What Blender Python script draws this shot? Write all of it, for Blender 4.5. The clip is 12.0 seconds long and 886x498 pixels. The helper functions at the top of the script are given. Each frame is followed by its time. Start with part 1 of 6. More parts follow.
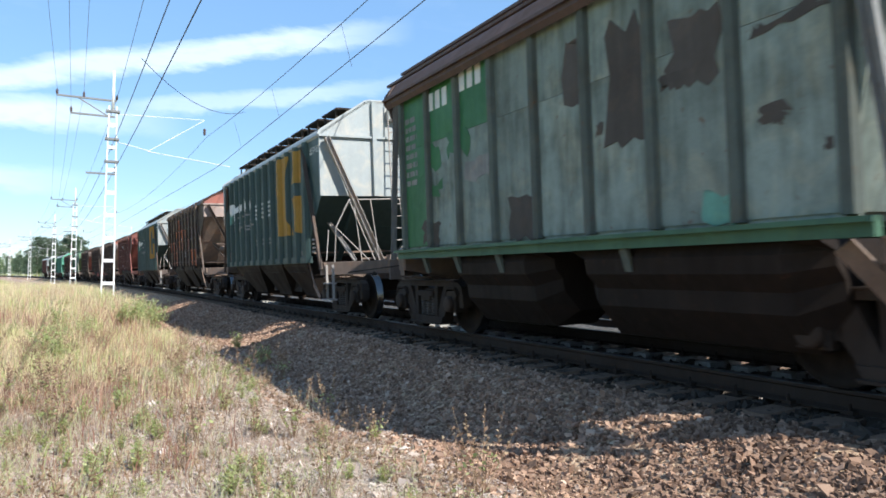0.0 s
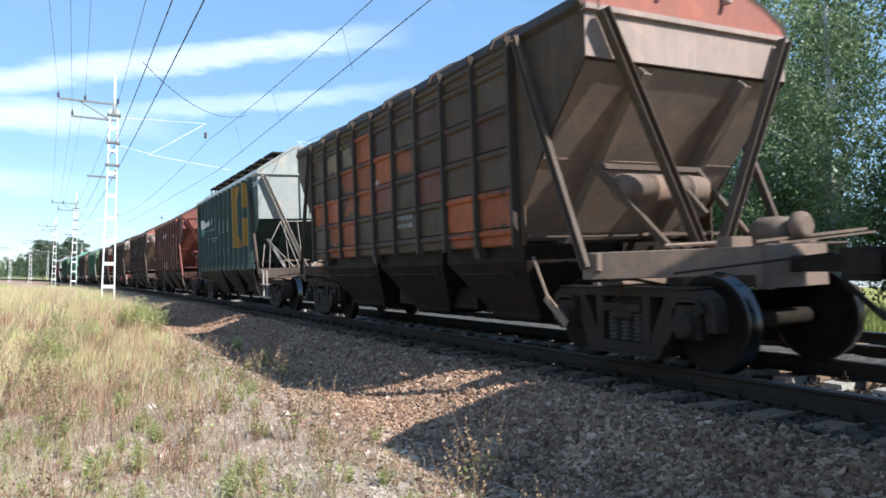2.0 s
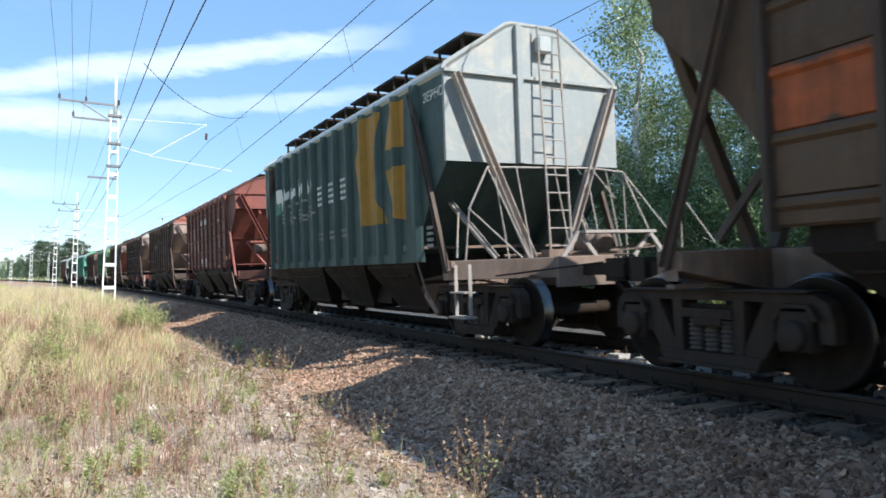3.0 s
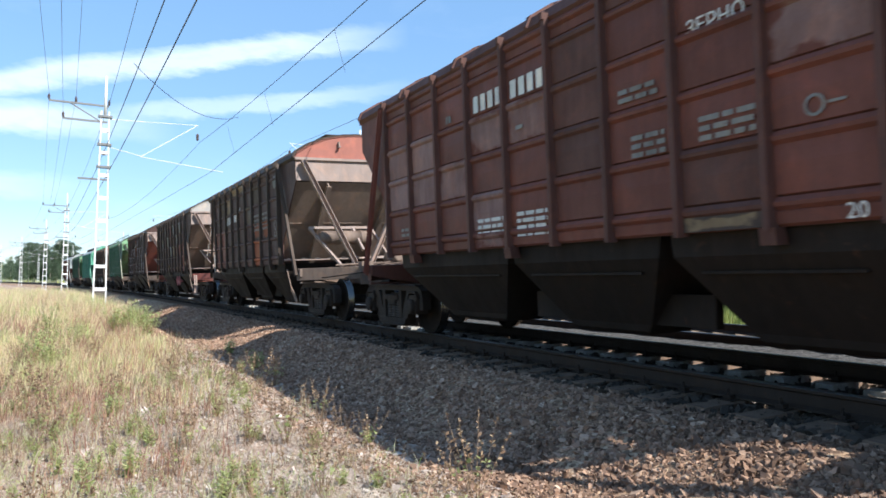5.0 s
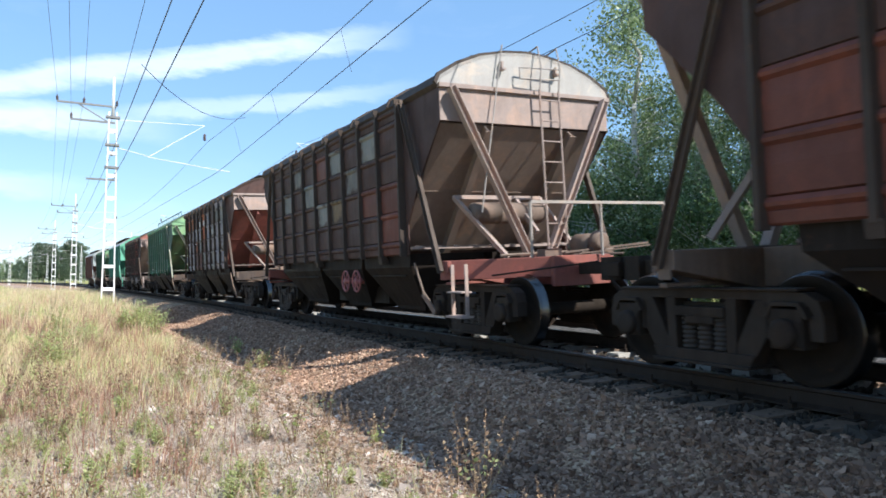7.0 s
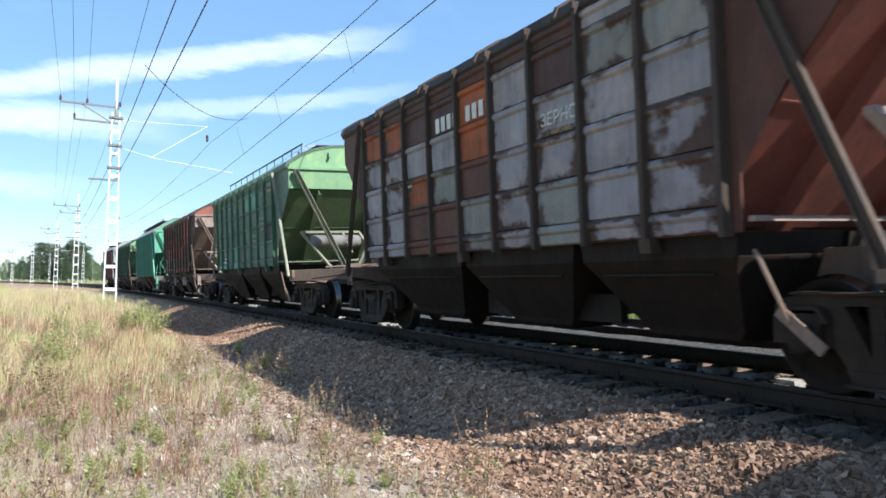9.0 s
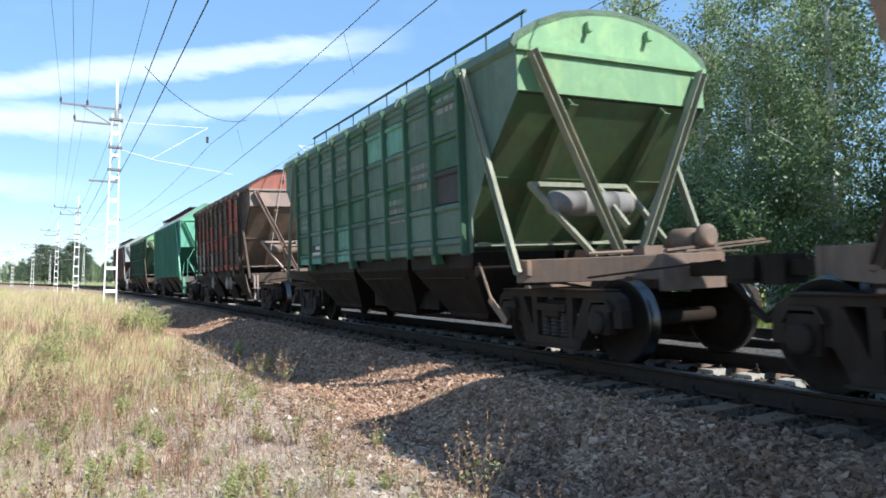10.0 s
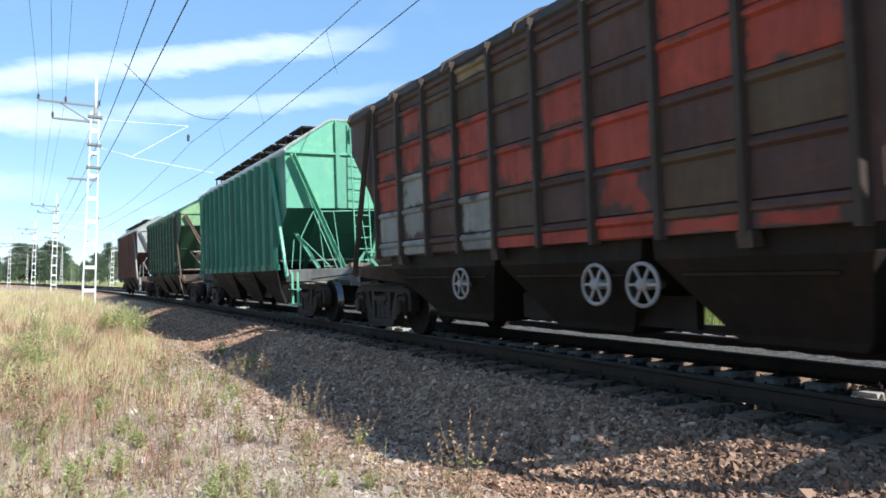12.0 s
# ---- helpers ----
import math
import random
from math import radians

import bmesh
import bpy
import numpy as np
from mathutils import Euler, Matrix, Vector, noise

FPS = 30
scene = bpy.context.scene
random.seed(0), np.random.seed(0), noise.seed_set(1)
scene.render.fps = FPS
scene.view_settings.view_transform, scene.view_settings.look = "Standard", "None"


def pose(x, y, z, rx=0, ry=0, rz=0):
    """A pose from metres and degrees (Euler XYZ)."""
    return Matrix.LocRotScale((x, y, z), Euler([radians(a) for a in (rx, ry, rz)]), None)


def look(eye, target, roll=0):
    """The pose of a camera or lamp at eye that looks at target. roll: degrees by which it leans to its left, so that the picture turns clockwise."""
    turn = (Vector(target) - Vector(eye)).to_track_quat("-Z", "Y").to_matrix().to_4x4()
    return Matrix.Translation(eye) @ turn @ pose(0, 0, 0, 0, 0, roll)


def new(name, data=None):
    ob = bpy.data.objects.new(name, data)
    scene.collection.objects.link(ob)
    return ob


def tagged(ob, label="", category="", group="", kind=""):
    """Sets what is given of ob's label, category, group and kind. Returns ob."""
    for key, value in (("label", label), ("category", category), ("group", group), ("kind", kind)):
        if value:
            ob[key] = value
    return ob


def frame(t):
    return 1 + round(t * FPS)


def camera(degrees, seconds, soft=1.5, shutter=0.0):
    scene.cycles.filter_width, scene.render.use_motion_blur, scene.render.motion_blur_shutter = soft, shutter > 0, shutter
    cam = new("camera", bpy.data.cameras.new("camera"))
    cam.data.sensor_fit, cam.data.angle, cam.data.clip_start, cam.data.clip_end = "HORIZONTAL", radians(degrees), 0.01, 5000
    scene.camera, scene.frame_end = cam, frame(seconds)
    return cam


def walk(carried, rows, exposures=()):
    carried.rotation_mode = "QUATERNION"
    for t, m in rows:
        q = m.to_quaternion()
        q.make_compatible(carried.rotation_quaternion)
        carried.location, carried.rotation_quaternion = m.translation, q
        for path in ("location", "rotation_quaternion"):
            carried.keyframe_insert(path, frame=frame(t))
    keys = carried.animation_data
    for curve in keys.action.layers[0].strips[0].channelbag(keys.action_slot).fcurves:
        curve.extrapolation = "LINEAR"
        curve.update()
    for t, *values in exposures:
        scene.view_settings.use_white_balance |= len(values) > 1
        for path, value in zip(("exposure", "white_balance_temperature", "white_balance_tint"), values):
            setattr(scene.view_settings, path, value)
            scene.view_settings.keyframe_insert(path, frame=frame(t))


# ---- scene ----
D, KAPPA, CANT = 6.302, 0.000738, 0.0524  # track axis beside the camera, curvature, superelevation
EYE = Vector((0.0, 0.0, 0.808))


def aim(yaw, pitch, roll):
    """Camera pose from its heading to the right of the track, its rise and its lean, in degrees."""
    way = Vector((math.sin(radians(yaw)) * math.cos(radians(pitch)), math.cos(radians(yaw)) * math.cos(radians(pitch)), math.sin(radians(pitch))))
    return look(EYE, EYE + way, -roll)


LOOKS = [(0.0, 27.036, 2.393, -0.633), (0.5, 27.023, 2.461, -0.657), (1.0, 27.009, 2.514, -0.651), (1.5, 26.995, 2.582, -0.67),
         (2.0, 26.985, 2.665, -0.658), (2.5, 26.955, 2.717, -0.672), (3.0, 26.939, 2.77, -0.709), (5.0, 27.56, 2.819, -0.524),
         (5.5, 27.531, 2.8, -0.465), (6.0, 27.342, 2.762, -0.395), (6.5, 27.105, 2.737, -0.461), (7.0, 27.019, 2.755, -0.408),
         (9.0, 26.87, 2.896, -0.69), (9.5, 26.804, 2.944, -0.781), (10.0, 26.848, 2.981, -0.582), (10.5, 27.368, 2.955, -0.537),
         (11.0, 27.837, 3.013, -0.475), (11.5, 28.13, 3.02, -0.395), (12.0, 28.24, 2.934, -0.565)]
cam = camera(64.27, 12.0, soft=1.65, shutter=0.12)
walk(cam, [(t, aim(y, p, r)) for t, y, p, r in LOOKS], exposures=[(0.0, 0.75, 6150, 7.0), (12.0, 0.75, 6150, 7.0)])

# ---- sky and sun ----
SUN_FROM = Vector((0.42, -0.97, 1.0)).normalized()
sun_lamp = bpy.data.lights.new("sun", "SUN")
sun_lamp.energy, sun_lamp.angle, sun_lamp.color = 5.0, radians(0.5), (1.0, 0.95, 0.88)
sun_ob = new("sun", sun_lamp)
sun_ob.matrix_world = look(SUN_FROM * 60, (0, 0, 0))


class Net:
    """Short hand for node trees."""

    def __init__(self, tree):
        self.tree, self.nodes, self.links = tree, tree.nodes, tree.links

    def add(self, kind, **sets):
        n = self.nodes.new(kind)
        for key, value in sets.items():
            setattr(n, key, value)
        return n

    def put(self, socket, value):
        if isinstance(value, bpy.types.NodeSocket):
            self.links.new(value, socket)
        else:
            socket.default_value = value

    def math(self, op, a, b=0.0, c=0.0, clamp=False):
        n = self.add("ShaderNodeMath", operation=op, use_clamp=clamp)
        for i, v in enumerate((a, b, c)):
            self.put(n.inputs[i], v)
        return n.outputs[0]

    def noise(self, vector, scale, detail=4.0, rough=0.6, distort=0.0):
        n = self.add("ShaderNodeTexNoise")
        n.inputs["Scale"].default_value, n.inputs["Detail"].default_value = scale, detail
        n.inputs["Roughness"].default_value, n.inputs["Distortion"].default_value = rough, distort
        if vector is not None:
            self.put(n.inputs["Vector"], vector)
        return n.outputs["Fac"]

    def ramp(self, fac, stops):
        n = self.add("ShaderNodeValToRGB")
        while len(n.color_ramp.elements) < len(stops):
            n.color_ramp.elements.new(0.5)
        for e, (at, col) in zip(n.color_ramp.elements, stops):
            e.position = at
            e.color = (*col, 1.0) if isinstance(col, tuple) else (col, col, col, 1.0)
        self.put(n.inputs["Fac"], fac)
        return n.outputs["Color"]

    def mix(self, fac, a, b, blend="MIX"):
        n = self.add("ShaderNodeMix", data_type="RGBA", blend_type=blend)
        self.put(n.inputs[0], fac)
        for socket, v in ((n.inputs[6], a), (n.inputs[7], b)):
            self.put(socket, (*v, 1.0) if isinstance(v, tuple) else v)
        return n.outputs[2]

    def scaled(self, vector, x, y, z):
        n = self.add("ShaderNodeMapping")
        n.inputs["Scale"].default_value = (x, y, z)
        self.put(n.inputs["Vector"], vector)
        return n.outputs["Vector"]


def make_world():
    world = bpy.data.worlds.new("sky")
    scene.world = world
    world.use_nodes = True
    n = Net(world.node_tree)
    bg = n.nodes["Background"]
    sky = n.add("ShaderNodeTexSky", sky_type="NISHITA", sun_disc=False)
    sky.sun_elevation = math.asin(SUN_FROM.z)
    sky.sun_rotation = math.atan2(SUN_FROM.x, SUN_FROM.y)
    sky.altitude, sky.air_density, sky.dust_density, sky.ozone_density = 100, 1.1, 0.15, 1.9
    coord = n.add("ShaderNodeTexCoord").outputs["Generated"]
    sep = n.add("ShaderNodeSeparateXYZ")
    n.put(sep.inputs[0], coord)
    x, y, z = sep.outputs
    az, el = n.math("ARCTAN2", x, y), n.math("ARCSINE", z)
    both = n.add("ShaderNodeCombineXYZ")
    n.put(both.inputs[0], az), n.put(both.inputs[1], n.math("MULTIPLY", el, 3.0))
    wisps = n.noise(both.outputs[0], 7.0, 6.0, 0.62, 0.6)
    fine = n.noise(both.outputs[0], 26.0, 5.0, 0.6)
    ripple = n.math("ADD", n.math("MULTIPLY", n.math("SUBTRACT", wisps, 0.5), 0.028), n.math("MULTIPLY", n.math("SUBTRACT", fine, 0.5), 0.014))
    total = None
    # long thin cirrus streaks: rise at azimuth 0, slope, bend, half width, azimuths where they begin and thin out, strength
    for base, slope, bend, width, begin, end, power in ((0.259, 0.27, -0.17, 0.021, -2.0, 0.43, 0.85), (0.207, 0.155, 0.0, 0.015, 0.0, 0.46, 0.5), (0.115, 0.0, 0.0, 0.019, -2.0, 0.03, 0.7),
                                                        (0.2, 0.02, -0.5, 0.024, -2.0, 0.12, 0.9), (0.091, 0.05, 0.0, 0.009, 0.04, 0.12, 0.6)):
        line = n.math("ADD", n.math("MULTIPLY", az, n.math("ADD", n.math("MULTIPLY", az, bend), slope)), base)
        away = n.math("ABSOLUTE", n.math("SUBTRACT", n.math("ADD", el, ripple), line))
        m = n.math("SUBTRACT", 1.0, n.math("DIVIDE", away, width), clamp=True)
        m = n.math("SMOOTH_MIN", n.math("MULTIPLY", m, 1.6), 1.0, 0.25)
        m = n.math("MULTIPLY", m, n.math("ADD", 0.55, n.math("MULTIPLY", fine, 0.9)), clamp=True)
        fade = n.math("MULTIPLY", n.math("MULTIPLY", n.math("SUBTRACT", end, az), 6.0, clamp=True), n.math("MULTIPLY", n.math("SUBTRACT", az, begin), 12.0, clamp=True))
        m = n.math("MULTIPLY", n.math("MULTIPLY", m, fade), power)
        total = m if total is None else n.math("MAXIMUM", total, m)
    veil = n.math("MULTIPLY", n.math("SUBTRACT", wisps, 0.56), 2.2, clamp=True)
    total = n.math("MAXIMUM", total, n.math("MULTIPLY", veil, 0.12))
    air = n.mix(0.5, sky.outputs[0], (1.75, 3.35, 5.9))
    mixed = n.mix(n.math("MULTIPLY", total, 0.85, clamp=True), air, (6.3, 7.0, 7.9))
    n.put(bg.inputs["Color"], mixed)
    bg.inputs["Strength"].default_value = 0.111


make_world()


# ---- materials ----
def material(name):
    m = bpy.data.materials.new(name)
    m.use_nodes = True
    n = Net(m.node_tree)
    return m, n, n.nodes["Principled BSDF"]


def bump(n, shader, height, strength=0.3, distance=0.01):
    b = n.add("ShaderNodeBump")
    b.inputs["Strength"].default_value, b.inputs["Distance"].default_value = strength, distance
    n.put(b.inputs["Height"], height)
    n.put(shader.inputs["Normal"], b.outputs[0])


def paint(name, col, dirt=(0.05, 0.04, 0.033), amount=0.5, rough=0.55, rust=0.25, under=None, gloss=0.3):
    """Weathered wagon paint: grime in patches, rain streaks, chips of rust and fine grain."""
    m, n, p = material(name)
    at = n.add("ShaderNodeTexCoord").outputs["Object"]
    rnd = n.add("ShaderNodeObjectInfo").outputs["Random"]
    shift = n.add("ShaderNodeVectorMath", operation="ADD")
    n.put(shift.inputs[0], at)
    far = n.add("ShaderNodeCombineXYZ")
    n.put(far.inputs[0], n.math("MULTIPLY", rnd, 37.0)), n.put(far.inputs[1], n.math("MULTIPLY", rnd, 91.0))
    n.put(shift.inputs[1], far.outputs[0])
    at = shift.outputs[0]
    broad = n.noise(at, 1.6, 5.0, 0.62)
    streak = n.noise(n.scaled(at, 9.0, 9.0, 0.9), 1.0, 4.0, 0.6)
    grain = n.noise(at, 42.0, 3.0, 0.7)
    tone = n.math("ADD", n.math("MULTIPLY", grain, 0.35), n.math("ADD", 0.68, n.math("MULTIPLY", rnd, 0.28)))
    c = n.mix(1.0, col, tone, "MULTIPLY")
    grime = n.math("MULTIPLY", n.math("SUBTRACT", n.math("ADD", n.math("MULTIPLY", broad, 0.6), n.math("MULTIPLY", streak, 0.4)), 0.42), 4.0, clamp=True)
    c = n.mix(n.math("MULTIPLY", grime, amount), c, dirt)
    pale = n.math("MULTIPLY", n.math("SUBTRACT", n.noise(n.scaled(at, 6.0, 6.0, 1.4), 1.3, 5.0, 0.7), 0.6), 3.0, clamp=True)
    c = n.mix(n.math("MULTIPLY", pale, 0.3), c, tuple(min(1.0, v * 1.5 + 0.06) for v in col))
    blot = n.math("MULTIPLY", n.math("SUBTRACT", n.noise(at, 2.3, 6.0, 0.68, 0.8), 0.5), 6.0, clamp=True)
    c = n.mix(n.math("MULTIPLY", blot, 0.6), c, n.mix(1.0, c, (1.5, 1.25, 1.05), "MULTIPLY"))
    chips = n.math("MULTIPLY", n.math("SUBTRACT", n.noise(at, 7.0, 6.0, 0.72), 0.62), 12.0, clamp=True)
    c = n.mix(n.math("MULTIPLY", chips, rust), c, (0.13, 0.055, 0.028))
    if under:
        # brushed-on patch with a ragged rim that leaves the older coat bare
        sep = n.add("ShaderNodeSeparateXYZ")
        n.put(sep.inputs[0], n.add("ShaderNodeTexCoord").outputs["Generated"])
        rim = [n.math("SUBTRACT", 0.5, n.math("ABSOLUTE", n.math("SUBTRACT", sep.outputs[i], 0.5))) for i in (1, 2)]
        rag = n.math("MULTIPLY", n.math("SUBTRACT", n.noise(at, 2.6, 5.0, 0.65), 0.5), 1.1)
        cover = n.math("MULTIPLY", n.math("ADD", n.math("ADD", n.math("MINIMUM", rim[0], rim[1]), rag), n.math("MULTIPLY", n.math("SUBTRACT", rnd, 0.42), 0.3)), 8.0, clamp=True)
        old = n.mix(1.0, n.mix(n.math("MULTIPLY", grime, 0.6), under, tuple(v * 0.55 for v in under)), tone, "MULTIPLY")
        c = n.mix(cover, old, c)
    n.put(p.inputs["Base Color"], c)
    n.put(p.inputs["Roughness"], n.math("ADD", rough, n.math("MULTIPLY", grime, 0.25)))
    p.inputs["Specular IOR Level"].default_value = gloss
    bump(n, p, n.math("ADD", n.math("MULTIPLY", broad, 1.0), n.math("MULTIPLY", grain, 0.12)), 0.35, 0.02)
    return m


def stone(name, stops, scale=30.0, rough=0.9, island=False, strength=0.5, distance=0.01):
    """Mineral or earthy surface: colours from noise, or one to each loose piece."""
    m, n, p = material(name)
    at = n.add("ShaderNodeTexCoord").outputs["Object"]
    fine, broad = n.noise(at, scale, 6.0, 0.68), n.noise(at, scale * 0.06, 4.0, 0.6)
    if island:
        pick = n.math("ADD", n.math("MULTIPLY", n.add("ShaderNodeNewGeometry").outputs["Random Per Island"], 0.85), n.math("MULTIPLY", fine, 0.15))
    else:
        pick = n.math("ADD", n.math("MULTIPLY", fine, 0.65), n.math("MULTIPLY", broad, 0.35))
    n.put(p.inputs["Base Color"], n.ramp(pick, stops))
    p.inputs["Roughness"].default_value = rough
    p.inputs["Specular IOR Level"].default_value = 0.22
    bump(n, p, fine, strength, distance)
    return m


def leafy(name, stops, rough=0.6, see=0.3, clump=0.35):
    """Leaves and blades: one tint to each, light passes through a little."""
    m, n, p = material(name)
    pick = n.add("ShaderNodeNewGeometry").outputs["Random Per Island"]
    at = n.add("ShaderNodeTexCoord").outputs["Object"]
    patch = n.math("ADD", n.math("MULTIPLY", n.math("SUBTRACT", n.noise(at, 0.55, 3.0), 0.5), 2.4), 0.5, clamp=True)
    pick = n.math("ADD", n.math("MULTIPLY", pick, 1.0 - clump), n.math("MULTIPLY", patch, clump))
    col = n.ramp(pick, stops)
    n.put(p.inputs["Base Color"], col)
    p.inputs["Roughness"].default_value = rough
    glow = n.add("ShaderNodeBsdfTranslucent")
    n.put(glow.inputs["Color"], col)
    mixer = n.add("ShaderNodeMixShader")
    mixer.inputs[0].default_value = see
    n.links.new(p.outputs[0], mixer.inputs[1]), n.links.new(glow.outputs[0], mixer.inputs[2])
    n.links.new(mixer.outputs[0], n.nodes["Material Output"].inputs["Surface"])
    return m


def steel(name, col, rough, metal=1.0):
    m, n, p = material(name)
    at = n.add("ShaderNodeTexCoord").outputs["Object"]
    f = n.noise(at, 25.0, 4.0, 0.7)
    n.put(p.inputs["Base Color"], n.mix(f, tuple(v * 0.7 for v in col), tuple(min(1, v * 1.25) for v in col)))
    n.put(p.inputs["Roughness"], n.math("ADD", rough - 0.08, n.math("MULTIPLY", f, 0.16)))
    p.inputs["Metallic"].default_value = metal
    bump(n, p, f, 0.15, 0.004)
    return m


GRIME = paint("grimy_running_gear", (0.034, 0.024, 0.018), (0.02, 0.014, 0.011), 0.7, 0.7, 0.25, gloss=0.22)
SILLS = paint("dusty_underframe", (0.19, 0.138, 0.11), (0.09, 0.064, 0.051), 0.6, 0.7, 0.3)
SPRING = paint("dusty_coil_spring", (0.05, 0.04, 0.034), (0.026, 0.021, 0.018), 0.5, 0.6, 0.25)
WHEELGREY = paint("weathered_grey_wheel", (0.3, 0.28, 0.27), (0.14, 0.12, 0.11), 0.6, 0.6, 0.4)
# Nearly black: shade beneath the wagons is put into the hopper colour.
HOPPER = paint("shade_dark_hopper_steel", (0.018, 0.013, 0.0105), (0.013, 0.0095, 0.0075), 0.6, 0.65, 0.25, gloss=0.15)
WHEEL = steel("worn_wheel_steel", (0.115, 0.11, 0.108), 0.24)
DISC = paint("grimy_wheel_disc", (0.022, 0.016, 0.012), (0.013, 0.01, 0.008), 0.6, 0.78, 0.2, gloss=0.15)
RAIL = paint("rusty_rail_side", (0.036, 0.026, 0.02), (0.022, 0.016, 0.013), 0.5, 0.75, 0.3, gloss=0.15)
RAIL_TOP = steel("polished_rail_top", (0.2, 0.19, 0.185), 0.45)


def concrete():
    """Pale sleeper concrete, brown with brake dust at the ends outside the rails."""
    m, n, p = material("weathered_concrete")
    at = n.add("ShaderNodeTexCoord").outputs["Object"]
    sep = n.add("ShaderNodeSeparateXYZ")
    n.put(sep.inputs[0], at)
    fine, broad = n.noise(at, 24.0, 6.0, 0.68), n.noise(at, 3.0, 4.0, 0.6)
    bare = n.ramp(fine, [(0.25, (0.24, 0.22, 0.195)), (0.7, (0.42, 0.395, 0.36))])
    dust = n.ramp(n.math("ADD", n.math("MULTIPLY", fine, 0.5), n.math("MULTIPLY", broad, 0.5)), [(0.3, (0.1, 0.066, 0.046)), (0.6, (0.2, 0.135, 0.096)), (0.8, (0.29, 0.21, 0.16))])
    out = n.math("MULTIPLY", n.math("SUBTRACT", n.math("ADD", n.math("ABSOLUTE", sep.outputs[0]), n.math("MULTIPLY", n.math("SUBTRACT", broad, 0.5), 0.3)), 0.66), 9.0, clamp=True)
    n.put(p.inputs["Base Color"], n.mix(out, bare, dust))
    p.inputs["Roughness"].default_value = 0.9
    p.inputs["Specular IOR Level"].default_value = 0.2
    bump(n, p, fine, 0.5, 0.01)
    return m


SLEEPER = concrete()
FARSLEEPER = stone("dusty_concrete", [(0.25, (0.15, 0.11, 0.08)), (0.6, (0.25, 0.19, 0.14)), (0.85, (0.36, 0.29, 0.23))], 24.0, 0.9)
BALLAST = stone("crushed_stone", [(0.0, (0.14, 0.086, 0.058)), (0.35, (0.27, 0.165, 0.112)), (0.6, (0.36, 0.225, 0.152)), (0.85, (0.45, 0.3, 0.21)), (0.955, (0.58, 0.43, 0.32)), (1.0, (0.74, 0.66, 0.56))], 40.0, 0.85, True)
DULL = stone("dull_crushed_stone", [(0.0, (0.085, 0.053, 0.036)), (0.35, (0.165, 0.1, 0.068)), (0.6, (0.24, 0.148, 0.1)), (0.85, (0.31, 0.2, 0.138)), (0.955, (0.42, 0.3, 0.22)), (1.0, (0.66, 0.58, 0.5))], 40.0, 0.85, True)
OILY = stone("oily_crushed_stone", [(0.0, (0.022, 0.018, 0.015)), (0.5, (0.05, 0.039, 0.031)), (0.9, (0.1, 0.08, 0.062)), (1.0, (0.2, 0.17, 0.14))], 40.0, 0.8, True)
PEBBLE = stone("pale_pebbles", [(0.0, (0.26, 0.19, 0.145)), (0.4, (0.4, 0.31, 0.25)), (0.7, (0.5, 0.405, 0.34)), (0.92, (0.58, 0.5, 0.44)), (1.0, (0.74, 0.69, 0.64))], 40.0, 0.9, True)
WIRE = steel("dark_wire", (0.06, 0.06, 0.065), 0.5, 0.6)
MAST = paint("white_painted_steel", (0.74, 0.75, 0.76), (0.55, 0.54, 0.53), 0.3, 0.6, 0.15)
INSUL = paint("brown_insulator", (0.07, 0.045, 0.04), (0.05, 0.04, 0.035), 0.3, 0.35, 0.0)
GALV = steel("galvanised_arm", (0.2, 0.2, 0.2), 0.55, 0.5)
BIRCH_LEAF = leafy("birch_leaves", [(0.15, (0.12, 0.17, 0.075)), (0.5, (0.23, 0.3, 0.14)), (0.75, (0.35, 0.42, 0.23)), (0.95, (0.5, 0.53, 0.36))], 0.42, 0.5)
DARK_LEAF = leafy("dark_leaves", [(0.2, (0.075, 0.125, 0.05)), (0.6, (0.145, 0.215, 0.085)), (0.9, (0.25, 0.32, 0.15))], 0.5, 0.45)
# Raised for the far pines: distant haze is put into the colour.
NEEDLE = leafy("hazed_dark_needles", [(0.2, (0.06, 0.095, 0.06)), (0.6, (0.1, 0.145, 0.085)), (0.9, (0.15, 0.195, 0.11))], 0.6, 0.2)
BARK = stone("birch_bark", [(0.35, (0.06, 0.055, 0.05)), (0.48, (0.5, 0.48, 0.44)), (0.8, (0.65, 0.63, 0.6))], 9.0, 0.8)
STRAW = leafy("dry_grass", [(0.1, (0.4, 0.22, 0.15)), (0.28, (0.55, 0.37, 0.26)), (0.42, (0.76, 0.62, 0.4)), (0.6, (0.76, 0.65, 0.38)), (0.72, (0.52, 0.55, 0.22)), (0.9, (0.33, 0.44, 0.14))], 0.7, 0.4, 0.5)
RUSSET = leafy("russet_stems", [(0.1, (0.2, 0.085, 0.06)), (0.5, (0.38, 0.2, 0.14)), (0.9, (0.52, 0.36, 0.22))], 0.75, 0.3)
LITTER = leafy("bleached_litter", [(0.1, (0.3, 0.22, 0.17)), (0.5, (0.52, 0.43, 0.34)), (0.9, (0.68, 0.6, 0.5))], 0.85, 0.15)
TURF = leafy("short_dry_turf", [(0.1, (0.3, 0.18, 0.14)), (0.32, (0.5, 0.38, 0.3)), (0.5, (0.56, 0.48, 0.35)), (0.68, (0.45, 0.46, 0.22)), (0.85, (0.3, 0.38, 0.13))], 0.7, 0.35, 0.55)
GREEN_BLADE = leafy("fresh_grass", [(0.1, (0.1, 0.15, 0.035)), (0.5, (0.2, 0.25, 0.06)), (0.9, (0.34, 0.33, 0.11))], 0.65, 0.3)
